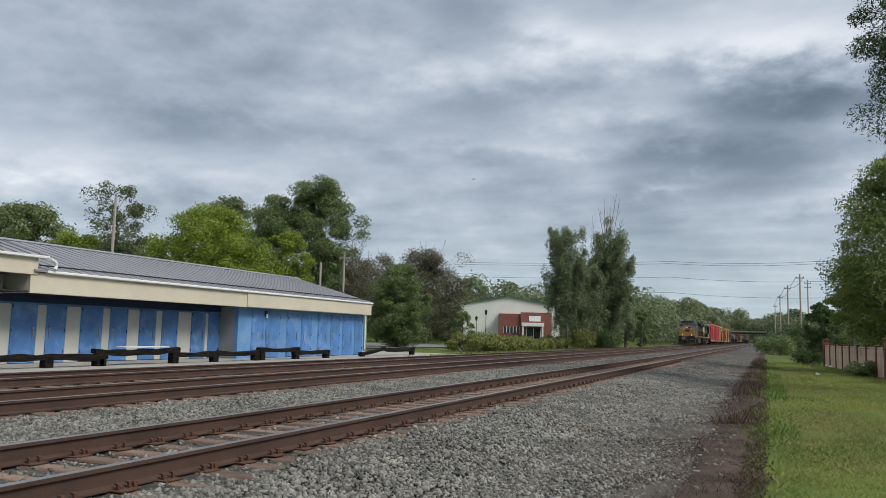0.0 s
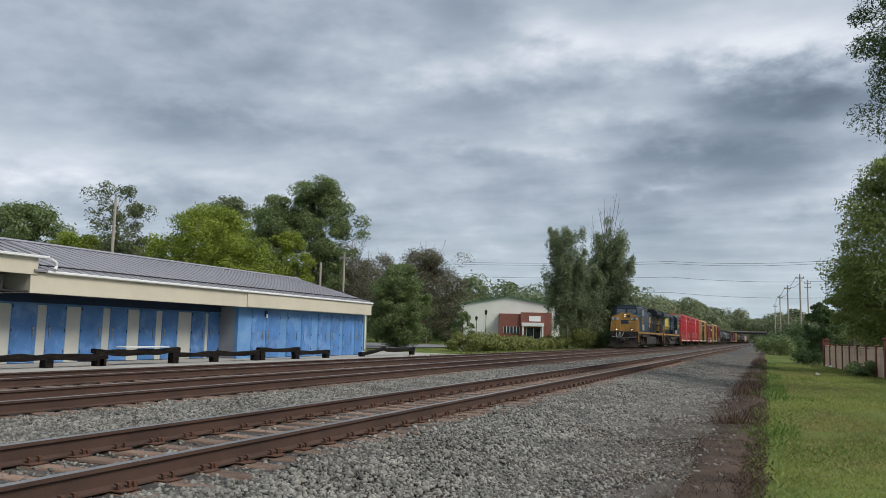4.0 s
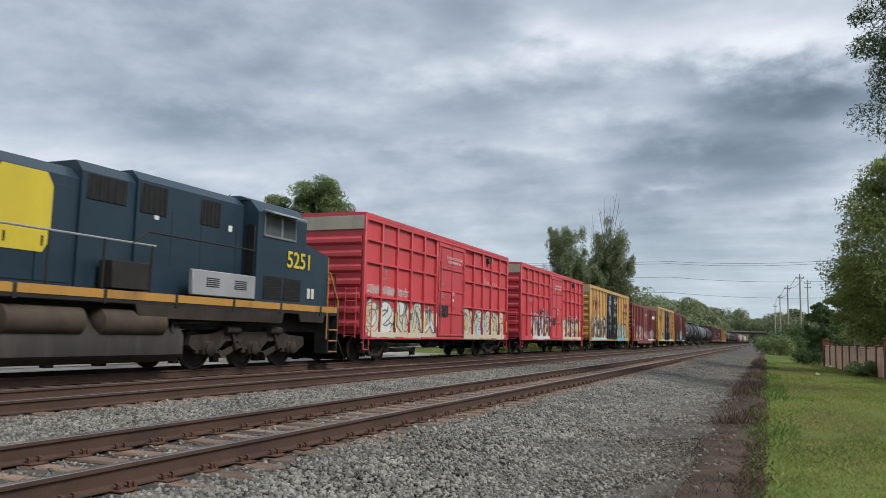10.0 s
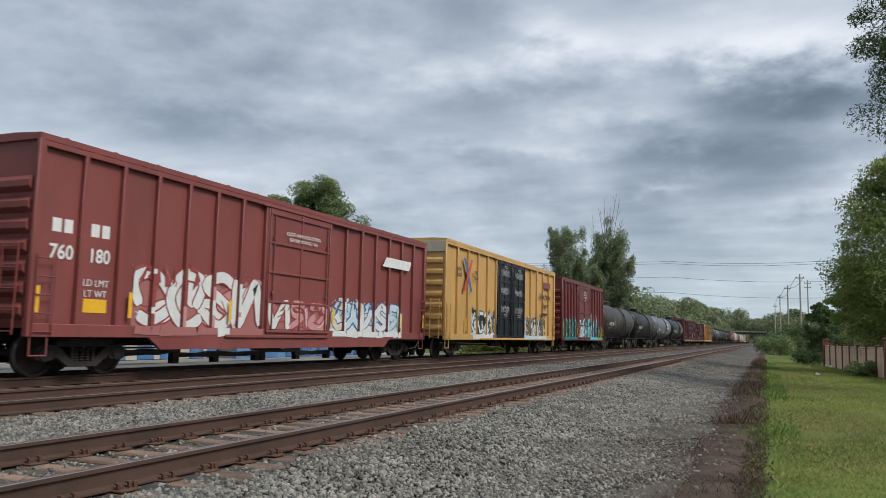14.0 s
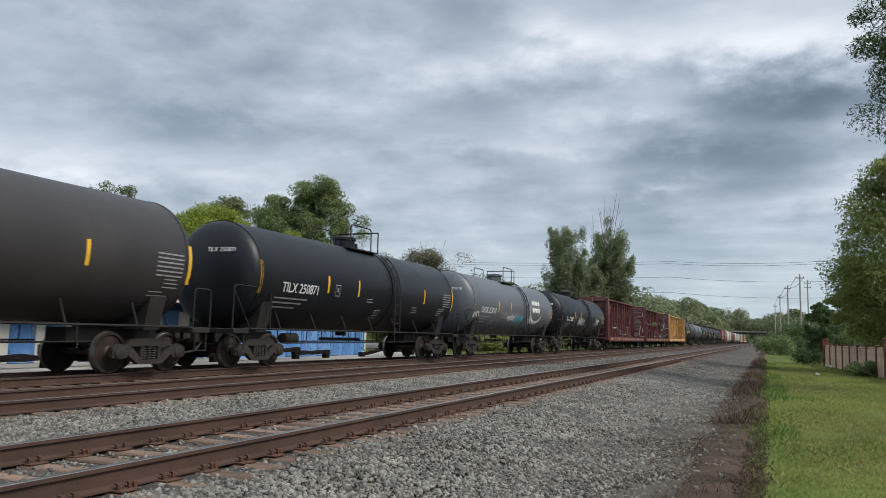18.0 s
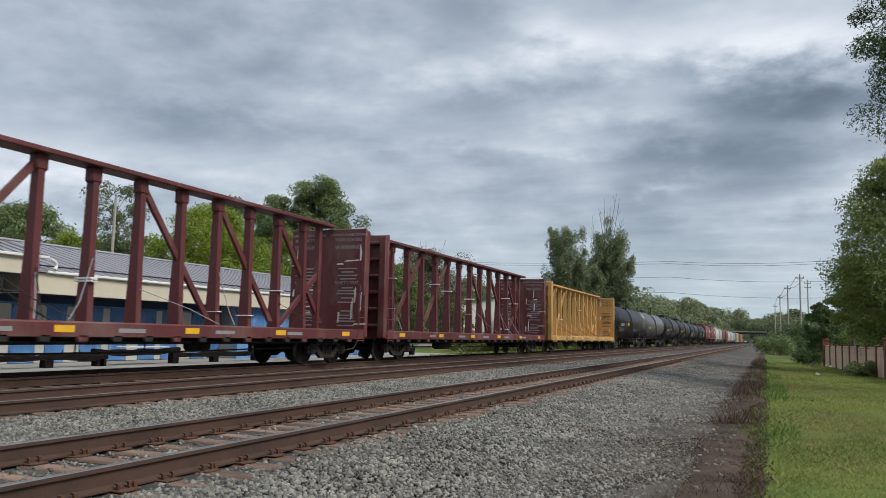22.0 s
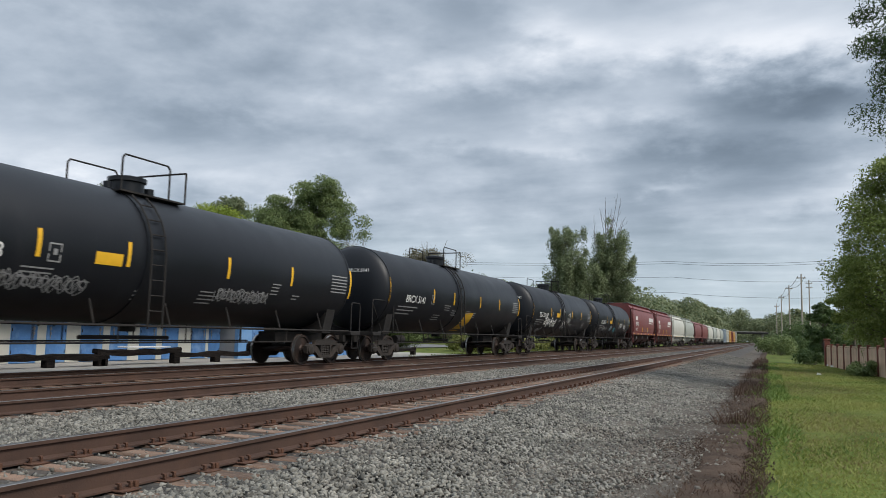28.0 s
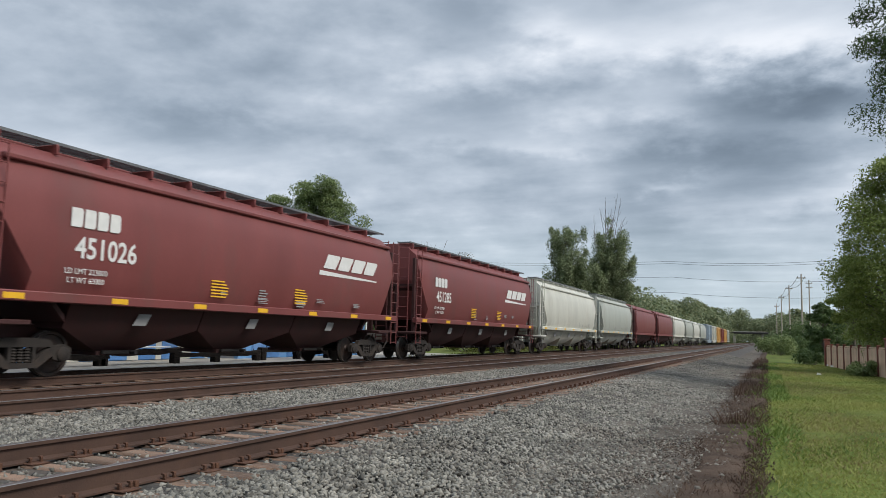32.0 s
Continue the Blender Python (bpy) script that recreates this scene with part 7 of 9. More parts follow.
            part("scuff", Geo().prism(pts, yb - 0.004, yb - 0.001), GRAF["cream"] if k % 2 else P_WHITE, c, "paint scuffed through to pale primer", smooth=False)
    for k in range(5):
        stencil(c, W + 0.031, -h * 0.6 + k * h * 0.3, 0.95, 0.9, 0.2, 1, P_WLINE, seed=seed + k)
    return c


def loco_truck(parent, y, r=0.53):
    """Three-axle truck with a heavy cast frame."""
    t = part("truck", lambda: Geo().box(-0.9, 0.9, -1.6, 1.6, 0.55, 0.75, 0.04), P_FRAME, parent, key="l_bolster", at=pose(0, y, 0))

    def frame_geo():
        g = Geo()
        g.prism([(-2.55, 0.62), (-2.35, 0.50), (-1.4, 0.52), (-1.15, 0.72), (-0.65, 0.72), (-0.4, 0.50), (0.4, 0.50), (0.65, 0.72), (1.15, 0.72), (1.4, 0.52), (2.35, 0.50), (2.55, 0.62), (2.5, 0.86), (1.6, 0.92), (1.2, 1.05), (0.3, 0.98), (-0.3, 0.98), (-1.2, 1.05), (-1.6, 0.92), (-2.5, 0.86)], 0.0, 0.16, "x")
        for q in (-1.85, 0.0, 1.85):
            g.box(-0.02, 0.22, q - 0.22, q + 0.22, 0.36, 0.72, 0.04)
            g.lathe([(0.2, 0.17), (0.27, 0.17), (0.31, 0.10), (0.31, 0.0)], 12, "x", (0.0, q, 0.53))
            for k in (-0.36, 0.36):
                g.tube((0.10, q + k, 0.42), (0.10, q + k, 0.74), 0.075, n=10)
        for q in (-0.95, 0.95):
            g.prism([(q - 0.5, 0.42), (q + 0.3, 0.66), (q + 0.42, 0.56), (q - 0.4, 0.30)], 0.12, 0.2, "x")
            g.tube((0.2, q - 0.3, 1.02), (0.2, q + 0.25, 1.02), 0.11, n=10)
            g.tube((0.2, q, 0.95), (0.28, q + 0.1, 0.5), 0.04, n=6)
        return g
    for s in (1, -1):
        part("side_frame", frame_geo, P_LTRUCK, t, key="l_frame", at=pose(s * 1.02, 0, 0, 0, 0, 0 if s > 0 else 180))
    for d in (-1.85, 0.0, 1.85):
        w = part("wheelset", wheelset_geo(r), [P_WHEEL, P_TREAD], t, key=("ws", r), at=pose(0, d, r))
        WHEELS.append((w, (0, d, r), r))


def logo(parent, y, z, x, w, h, m, worn=False):
    """The road's mark, as plain slabs of paint."""
    g = Geo()
    k = w / 3.3
    if worn:
        # worn to narrow upright streaks
        rnd = random.Random(3)
        for j in range(42):
            a = y - w / 2 + w * (j + rnd.uniform(0, 0.2)) / 42
            if j in (12, 13, 27) or rnd.random() < 0.08:
                continue
            q = 0.72 if j in (0, 1) else 1.0
            g.box(x, x + 0.006, a, a + w / 42 * rnd.uniform(0.55, 1.05), z - h * q * rnd.uniform(0.44, 0.5), z + h * q * rnd.uniform(0.40, 0.5))
        return part("logo", g, m, parent, "worn road mark as plain faded golden slabs", smooth=False)
    for j in range(3):
        a = y - w / 2 + j * 1.13 * k
        g.prism([(a + 0.12 * k, z - h / 2), (a + 0.92 * k, z - h / 2), (a + 1.02 * k, z - h / 2 + 0.14 * h), (a + 1.02 * k, z + h / 2 - 0.14 * h), (a + 0.90 * k, z + h / 2), (a + 0.12 * k, z + h / 2), (a, z + h / 2 - 0.16 * h), (a, z - h / 2 + 0.16 * h)], x, x + 0.006, "x")
    lg = part("logo", g, m, parent, "road mark as plain yellow slabs", smooth=False)
    return lg


def locomotive(front, rear, flip, label, skin, mark, number, worn):
    """Local y runs from the cab end (-) to the radiator end (+); flip turns it to run radiators first."""
    L = rear - front
    h = L / 2
    c = thing("locomotive", label, "locomotive", "locomotives of the freight train")
    TRAIN.append((c, (front + rear) / 2))
    c["flip"] = 1 if flip else 0
    near = -1 if flip else 1     # local side that faces the camera
    e = h - 0.55                 # platform ends
    y_skirt = -e + 8.6
    # frame, platform
    part("frame", Geo().box(-1.5, 1.5, -e, e, 1.52, 1.80, 0.02).box(-1.0, 1.0, -e + 0.4, e - 0.4, 1.0, 1.52), P_FRAME, c, "dark underframe and walkway")
    for s in (1, -1):
        part("sill_stripe", Geo().box(s * 1.5, s * 1.512, -e, e, 1.62, 1.80), P_GOLD if flip else P_GOLDW, c, "golden stripe along the sill")
        for a, b, z in ((-e + 0.7, -e + 2.2, 1.30), (-e + 2.9, y_skirt, 1.24), (e - 5.2, e - 0.7, 1.42)):
            part("side_skirt", Geo().prism([(a, 1.62), (a + 0.12, z), (b - 0.12, z), (b, 1.62)], s * 1.44, s * 1.497, "x"), P_SKIRT, c, "grimy brown skirt under the sill")
        for k in range(10):
            part("sill_bracket", Geo().box(s * 1.40, s * 1.52, -e + 1 + k * (2 * e - 2) / 9 - 0.05, -e + 1 + k * (2 * e - 2) / 9 + 0.05, 1.50, 1.81, 0.01), P_FRAME, c)
    # hood
    hz = 4.36
    y_cab0, y_cab1 = -e + 1.95, -e + 4.35
    y_duct, y_hood = y_cab1 + 3.9, y_cab1 + 5.4
    w0, w1 = (e - 6.1, e - 0.15) if flip else (e - 5.7, e - 1.15)
    he = e - 0.55 if flip else e - 1.35
    hskin = skin if flip else P_GRIME
    hood = part("hood", Geo().prism([(-0.88, 1.80), (0.88, 1.80), (0.88, hz - 0.25), (0.62, hz), (-0.62, hz), (-0.88, hz - 0.25)], y_hood, he), hskin, c, "long engine hood")
    part("equipment_hood", Geo().prism([(-1.46, 1.80), (1.46, 1.80), (1.46, 3.85), (1.12, 4.30), (1.10, 4.68), (0.9, 4.76), (-0.9, 4.76), (-1.10, 4.68), (-1.12, 4.30), (-1.46, 3.85)] if not flip else [(-1.02, 1.80), (1.02, 1.80), (1.02, 4.40), (0.80, 4.62), (-0.80, 4.62), (-1.02, 4.40)], y_cab1 + 0.02, y_duct), skin, c, "equipment hood behind the cab")
    part("blower_hood", Geo().prism([(-1.0, 1.80), (1.0, 1.80), (1.0, 4.1), (1.12, 4.30), (1.10, 4.68), (0.9, 4.74), (-0.9, 4.74), (-1.10, 4.68), (-1.12, 4.30), (-1.0, 4.1)] if not flip else [(-0.95, 1.80), (0.95, 1.80), (0.95, 4.30), (0.74, 4.54), (-0.74, 4.54), (-0.95, 4.30)], y_duct, y_hood), skin, c)
    for s in (1, -1):
        for ya, yb, za, zb in (((y_cab1 + 1.0, y_cab1 + 1.75, 3.65, 4.32), (y_duct - 0.95, y_duct - 0.1, 3.65, 4.34), (y_duct + 0.25, y_duct + 1.35, 3.72, 4.28)) if flip else ()):
            off = 1.0 - 1.40 if yb < y_duct else 0.93 - 1.40
            g = part("intake_grille", Geo().box(s * (1.40 + off), s * (1.44 + off), ya, yb, za, zb, 0.01), P_GRILLE, hood, "dark upright intake grille")
            for j in range(5):
                part("slat", Geo().box(s * (1.435 + off), s * (1.45 + off), ya + (yb - ya) * (j + 0.3) / 5, ya + (yb - ya) * (j + 0.5) / 5, za + 0.03, zb - 0.03), P_FRAME, g)
        for k in range(0 if flip else 4):
            ya = y_cab1 + 0.30 + k * 1.05
            g = part("intake_grille", Geo().box(s * 1.09, s * 1.14, ya, ya + 0.8, 4.28, 4.66, 0.01), P_GRILLE, hood, "dark air intake grille")
            for j in range(4):
                part("slat", Geo().box(s * 1.13, s * 1.155, ya + 0.03, ya + 0.77, 4.33 + j * 0.085, 4.36 + j * 0.085), P_CBRED if not flip else P_GRILLE, g)
        for k in range(13):
            y = y_hood + 0.15 + k * 0.84
            if y + 0.8 > w0:
                break
            d = part("hood_door", Geo().box(s * 0.87, s * 0.90, y, y + 0.80, 1.9, 3.9, 0.006), hskin, hood)
            part("door_handle", Geo().box(s * 0.90, s * 0.93, y + 0.66, y + 0.70, 2.6, 2.8), P_FRAME, d)
        for k in range(6):
            y = w0 + 0.3 + k * 0.78
            if y + 0.6 > he:
                break
            part("louvre", Geo().box(s * 0.87, s * 0.905, y, y + 0.5, 2.0, 3.25 if k % 3 else 2.9, 0.006), P_GRILLE, hood, "dark louvred door")
    for s in (1, -1):
        for a in (0.5, 2.7):
            part("radiator_screen", Geo().box(s * 0.87, s * 0.90, w0 + a, min(he - 0.2, w0 + a + 2.0), 3.32, 3.92, 0.006), P_GRILLE, hood, "dark screened radiator panel")
    # radiator wings
    part("radiator_wing", Geo().prism([(-0.9, 3.90), (0.9, 3.90), (1.5, 4.12), (1.5, 4.48), (0.9, 4.70), (-0.9, 4.70), (-1.5, 4.48), (-1.5, 4.12)], w0, w1), hskin, c, "overhanging radiator section")
    part("radiator_grille", Geo().box(-1.1, 1.1, w0 + 0.2, w1 - 1.6, 4.66, 4.80, 0.02), P_GRILLE, c)
    part("exhaust_stack", Geo().box(-0.4, 0.4, 2.4, 3.7, hz - 0.02, hz + 0.26, 0.04), P_GRILLE, c)
    part("horn", Geo().tube((0.3, 1.0, hz + 0.2), (0.3, 0.4, hz + 0.26), 0.05, 0.11, 8).tube((0.1, 1.0, hz + 0.2), (0.1, 0.5, hz + 0.3), 0.04, 0.09, 8).tube((0.2, 0.8, hz), (0.2, 0.8, hz + 0.22), 0.05, n=6), P_FRAME, c)
    # rear end of the hood
    re = part("hood_end", Geo().box(-0.87, 0.87, he, he + 0.05, 2.15, 4.1, 0.01), P_GOLD, c, "golden end of the long hood")
    part("end_base", Geo().box(-0.87, 0.87, he, he + 0.045, 1.80, 2.14), skin, re)
    part("end_headlight", Geo().box(-0.15, 0.15, he + 0.05, (w1 + 0.08) if flip else he + 0.2, 3.75, 4.35, 0.03), P_FRAME, re, "dark headlight box")
    for z in (3.92, 4.18):
        part("end_lamp", Geo().lathe([(((w1 + 0.08) if flip else he + 0.2), 0.085), (((w1 + 0.11) if flip else he + 0.23), 0.085)], 12, "y", (0, 0, z)), P_WLINE, re)
    part("marker_patch", Geo().box(-0.55, 0.7, he + 0.05, he + 0.056, 2.75, 3.1), P_NAVY, re, "road mark as a plain dark slab")
    part("end_number", Geo().box(-0.75, -0.2, he + 0.05, he + 0.055, 3.75, 3.87), P_BROWN, re)
    # cab
    cz = 4.60
    cab = part("cab", Geo().prism([(-1.5, 1.80), (1.5, 1.80), (1.5, 4.25), (1.18, cz), (-1.18, cz), (-1.5, 4.25)], y_cab0, y_cab1), skin, c, "wide cab")
    for x in (-0.7, 0.5):
        part("roof_rail", Geo().pipe([(x, y_cab0 + 0.2, cz + 0.06), (x, y_cab0 + 0.2, cz + 0.2), (x + 0.35, y_cab0 + 0.2, cz + 0.2), (x + 0.35, y_cab0 + 0.2, cz + 0.06)], 0.018, 5), P_FRAME, cab)
    part("antenna", Geo().tube((0.2, y_cab0 + 0.9, cz), (0.2, y_cab0 + 0.9, cz + 0.3), 0.02, n=6).tube((-0.4, y_cab0 + 1.3, cz), (-0.4, y_cab0 + 1.3, cz + 0.16), 0.05, n=8), P_FRAME, cab)
    part("visor", Geo().box(-1.0, 1.0, y_cab0 - 0.56, y_cab0 - 0.40, 4.36, 4.38, 0.005), P_FRAME, cab, "thin visor above the windscreens")
    part("cab_roof", Geo().prism([(-1.2, cz - 0.03), (1.2, cz - 0.03), (0.9, cz + 0.09), (-0.9, cz + 0.09)], y_cab0 - 0.25, y_cab1 + 0.05), skin, cab, "cab roof")
    for s in (1, -1):
        for a, b in ((y_cab0 + 0.62, y_cab0 + 1.25), (y_cab0 + 1.35, y_cab0 + 2.1)):
            w = part("side_window", Geo().box(s * 1.49, s * 1.515, a, b, 3.66, 4.22, 0.004), M_CABGLASS, cab, "dark cab side window")
            part("window_frame", Geo().box(s * 1.5, s * 1.53, a - 0.05, b + 0.05, 3.60, 3.66).box(s * 1.5, s * 1.53, a - 0.05, a, 3.66, 4.22).box(s * 1.5, s * 1.53, b, b + 0.05, 3.66, 4.22).box(s * 1.5, s * 1.53, a - 0.05, b + 0.05, 4.22, 4.28), M_CHROME, w)
        part("sunshade", Geo().prism([(s * 1.46, 4.36), (s * 1.85, 4.24), (s * 1.85, 4.21), (s * 1.46, 4.32)], y_cab0 + 0.5, y_cab0 + 2.2), M_GREYWALL, cab, "pale folding sunshade")
        if not flip:
            lk = part("locker", Geo().box(s * 1.44, s * 1.515, y_cab0 + 0.95, y_cab0 + 2.3, 1.95, 2.62, 0.02), P_CREAM, cab, "cream equipment box on the cab side")
            part("vent", Geo().box(s * 1.515, s * 1.525, y_cab0 + 1.1, y_cab0 + 1.4, 2.05, 2.48), P_GRILLE, lk)
            part("cab_door", Geo().box(s * 1.49, s * 1.51, y_cab0 + 0.3, y_cab0 + 0.85, 1.85, 2.7, 0.01), skin, cab)
    # windscreens on a raked front
    part("cab_front", Geo().loft([[(-1.5, y_cab0, 3.45), (1.5, y_cab0, 3.45), (1.5, y_cab0, 4.25), (1.18, y_cab0, cz), (-1.18, y_cab0, cz), (-1.5, y_cab0, 4.25)], [(-1.15, y_cab0 - 0.55, 3.5), (1.15, y_cab0 - 0.55, 3.5), (1.1, y_cab0 - 0.42, 4.28), (0.95, y_cab0 - 0.22, cz), (-0.95, y_cab0 - 0.22, cz), (-1.1, y_cab0 - 0.42, 4.28)]]), skin, cab)
    for s in (1, -1):
        ws = part("windscreen", Geo().prism([(y_cab0 - 0.53, 3.82), (y_cab0 - 0.435, 4.30), (y_cab0 - 0.455, 4.31), (y_cab0 - 0.555, 3.81)], min(s * 0.10, s * 1.02), max(s * 0.10, s * 1.02), "x"), M_CABGLASS, cab, "broad windscreen pane")
        part("window_frame", Geo().pipe([(s * 0.08, y_cab0 - 0.555, 3.79), (s * 1.04, y_cab0 - 0.555, 3.79), (s * 1.04, y_cab0 - 0.455, 4.33), (s * 0.08, y_cab0 - 0.455, 4.33), (s * 0.08, y_cab0 - 0.555, 3.79)], 0.03, 5), P_BLACKP, ws)
        part("wiper", Geo().tube((s * 0.9, y_cab0 - 0.57, 3.8), (s * 0.35, y_cab0 - 0.52, 4.1), 0.012, n=5), P_FRAME, ws)
    # nose: as wide as the cab, its top peaked in the middle and sloping up to the windscreens
    yf = -e + 0.5
    nz = part("nose", Geo().loft([[(-1.5, y_cab0 + 0.02, 1.80), (1.5, y_cab0 + 0.02, 1.80), (1.5, y_cab0 + 0.02, 3.62), (0.75, y_cab0 - 0.4, 3.86), (-0.75, y_cab0 - 0.4, 3.86), (-1.5, y_cab0 + 0.02, 3.62)], [(-1.44, yf + 0.05, 1.80), (1.44, yf + 0.05, 1.80), (1.44, yf + 0.05, 3.36), (0.42, yf + 0.02, 3.80), (-0.42, yf + 0.02, 3.80), (-1.44, yf + 0.05, 3.36)]]), skin, c, "blunt nose as wide as the cab")
    part("nose_front", Geo().prism([(-1.44, 1.80), (1.44, 1.80), (1.44, 3.36), (0.42, 3.80), (-0.42, 3.80), (-1.44, 3.36)], yf, yf + 0.045), P_GOLD, nz, "golden nose front")
    part("nose_lip", Geo().box(-0.9, 0.9, -e - 0.01, -e + 0.02, 1.62, 1.81), P_GOLD, nz)
    part("nose_mark", Geo().prism([(-0.45, 2.62), (0.45, 2.62), (0.45, 3.02), (-0.45, 3.02)], -e + 0.49, -e + 0.499), P_NAVY, nz, "road mark as a plain dark slab", smooth=False)
    part("nose_door", Geo().box(-0.98, -0.46, -e + 0.47, -e + 0.50, 1.85, 3.4, 0.01), P_GOLD, nz)
    for s in (1, -1):
        part("number_frame", Geo().box(min(s * 0.62, s * 1.40), max(s * 0.62, s * 1.40), -e + 0.475, -e + 0.505, 3.01, 3.32, 0.02), P_BLACKP, nz, "black number board frame")
        for k in range(4):
            part("grab_iron", Geo().pipe([(s * 1.02, -e + 0.5, 1.98 + 0.27 * k), (s * 1.02, -e + 0.44, 1.98 + 0.27 * k), (s * 1.36, -e + 0.44, 1.98 + 0.27 * k), (s * 1.36, -e + 0.5, 1.98 + 0.27 * k)], 0.014, 5), P_GOLD, nz)
        part("seam", Geo().box(s * 1.0, s * 1.012, -e + 0.494, -e + 0.502, 1.84, 3.5), P_FRAME, nz)
        nb = part("number_board", Geo().box(min(s * 0.66, s * 1.36), max(s * 0.66, s * 1.36), -e + 0.46, -e + 0.50, 3.05, 3.28, 0.01), P_NBOARD, nz, "pale number board")
        write(nb, number, -e + 0.455, 3.1, s * 1.0, 0.26, P_BLACKP, 1.0, 0.012, turn=pose(0, 0, 0, 90, 0, 0)).matrix_basis = pose(s * 1.01, -e + 0.455, 3.165, 90, 0, 0)
    for z in (3.62, 3.40):
        part("headlight", Geo().lathe([(-e + 0.44, 0.06), (-e + 0.50, 0.06)], 14, "y", (0, 0, z)), P_LAMP if not flip else P_WHITE, nz, "twin headlight")
    part("headlight_housing", Geo().box(-0.15, 0.15, -e + 0.465, -e + 0.50, 3.26, 3.76, 0.02), P_FRAME, nz)
    part("nose_window", Geo().box(0.26, 0.54, -e + 0.47, -e + 0.50, 3.30, 3.60, 0.03), M_GLASS, nz)
    for s in (1, -1):
        part("ditch_light", Geo().box(s * 0.66, s * 0.96, -e - 0.04, -e + 0.14, 1.84, 2.14, 0.02), P_FRAME, c)
        part("ditch_lamp", Geo().lathe([(-e - 0.06, 0.075), (-e + 0.02, 0.075)], 14, "y", (s * 0.81, 0, 1.99)), P_LAMP if not flip else P_WHITE, c, "lit ditch light")
    # pilots, plow, steps, end rails
    for s in (-1, 1):
        part("pilot", Geo().box(-1.5, 1.5, s * e, s * (e + 0.12), 0.75, 1.80, 0.02), P_FRAME, c, "pilot plate")
        for x in (1, -1):
            # curved blade: upright at its top, swept forward at its foot, ends drawn back
            rings = []
            for z, f0, f1, w in ((1.12, 0.30, 0.12, 1.38), (0.90, 0.33, 0.14, 1.46), (0.66, 0.42, 0.20, 1.52), (0.42, 0.58, 0.32, 1.55), (0.22, 0.78, 0.50, 1.55), (0.14, 0.84, 0.56, 1.50)):
                rings.append([(0, s * (e + f0), z), (x * w * 0.55, s * (e + f0 * 0.6 + f1 * 0.4), z), (x * w, s * (e + f1), z), (x * w, s * (e + f1 - 0.05), z), (x * w * 0.55, s * (e + f0 * 0.6 + f1 * 0.4 - 0.05), z), (0, s * (e + f0 - 0.05), z)])
            pl = part("plow", Geo().loft(rings), P_PLOW, c, "scuffed half of the snow plow")
            part("plow_edge", Geo().box(x * 0.05, x * 1.45, s * (e + 0.60), s * (e + 0.64), 0.13, 0.19), P_TRUCK, pl)
            part("plow_step", Geo().box(x * 0.62, x * 1.25, s * (e + 0.14), s * (e + 0.34), 1.16, 1.20, 0.01), P_WLINE, pl, "pale worn step on the plow")
            for k in range(3):
                part("bolt", Geo().tube((x * (0.4 + 0.34 * k), s * (e + 0.24), 0.98), (x * (0.4 + 0.34 * k), s * (e + 0.42 - 0.06 * k), 0.98), 0.035, n=6), P_WLINE if k == 1 else P_TRUCK, pl)
            for k in range(4):
                part("cut_lever", Geo().tube((x * (0.35 + 0.3 * k), s * (e + 0.13), 1.72 - 0.1 * (k % 2)), (x * (0.3 + 0.3 * k), s * (e + 0.24), 1.2 - 0.12 * (k % 3)), 0.035, n=6), P_TRUCK, c)
            part("pilot_box", Geo().box(x * 0.45, x * 0.95, s * (e + 0.11), s * (e + 0.22), 1.3, 1.62, 0.02), P_TRUCK, c)
        part("uncoupling_rod", Geo().pipe([(-1.35, s * (e + 0.2), 1.25), (-0.3, s * (e + 0.3), 1.1), (0.3, s * (e + 0.3), 1.1), (1.35, s * (e + 0.2), 1.25)], 0.022, 6), P_WLINE, c)
        part("coupler", Geo().box(-0.15, 0.15, s * e, s * (e + 0.6), 0.76, 1.0, 0.03).box(-0.22, 0.2, s * (e + 0.45), s * (e + 0.75), 0.70, 1.06, 0.06), P_TRUCK, c)
        # looped jumper hoses under the nose, dark hoses beside the coupler
        for x, m in ((-0.62, P_HOSE), (-0.22, P_HOSE)):
            g = Geo().pipe([(x - 0.17, s * (e + 0.16), 1.66), (x - 0.19, s * (e + 0.24), 1.40), (x - 0.13, s * (e + 0.28), 1.22), (x - 0.03, s * (e + 0.29), 1.20), (x + 0.07, s * (e + 0.28), 1.36), (x + 0.13, s * (e + 0.20), 1.60), (x + 0.18, s * (e + 0.15), 1.68)], 0.028, 7)
            part("jumper_hose", g, m if not flip else P_FRAME, c, "pale looped jumper hose")
        for x in (-0.75, 0.55, 0.8):
            g = Geo().pipe([(x, s * (e + 0.14), 1.25), (x * 0.95, s * (e + 0.34), 0.85), (x * 0.75, s * (e + 0.52), 0.55), (x * 0.5, s * (e + 0.60), 0.62)], 0.03, 6)
            part("air_hose", g, P_FRAME, c, "hanging air hose")
        part("drawbar_pocket", Geo().box(-0.42, 0.42, s * (e + 0.1), s * (e + 0.34), 0.66, 1.14, 0.04), P_TRUCK, c)
        for x in (1, -1):
            st = Geo().box(x * 1.05, x * 1.52, s * (e - 0.55), s * (e - 0.50), 0.35, 1.5).box(x * 1.05, x * 1.52, s * (e - 0.02), s * (e + 0.03), 0.35, 1.80)
            for z in (0.38, 0.72, 1.06):
                st.box(x * 1.02, x * 1.54, s * (e - 0.52), s * e, z, z + 0.05)
            part("steps", st, P_FRAME, c, "corner steps")
            for z in (0.38, 0.72, 1.06):
                part("step_edge", Geo().box(x * 1.54, x * 1.55, s * (e - 0.52), s * e, z + 0.01, z + 0.045), P_WLINE if not flip else P_GOLD, c)
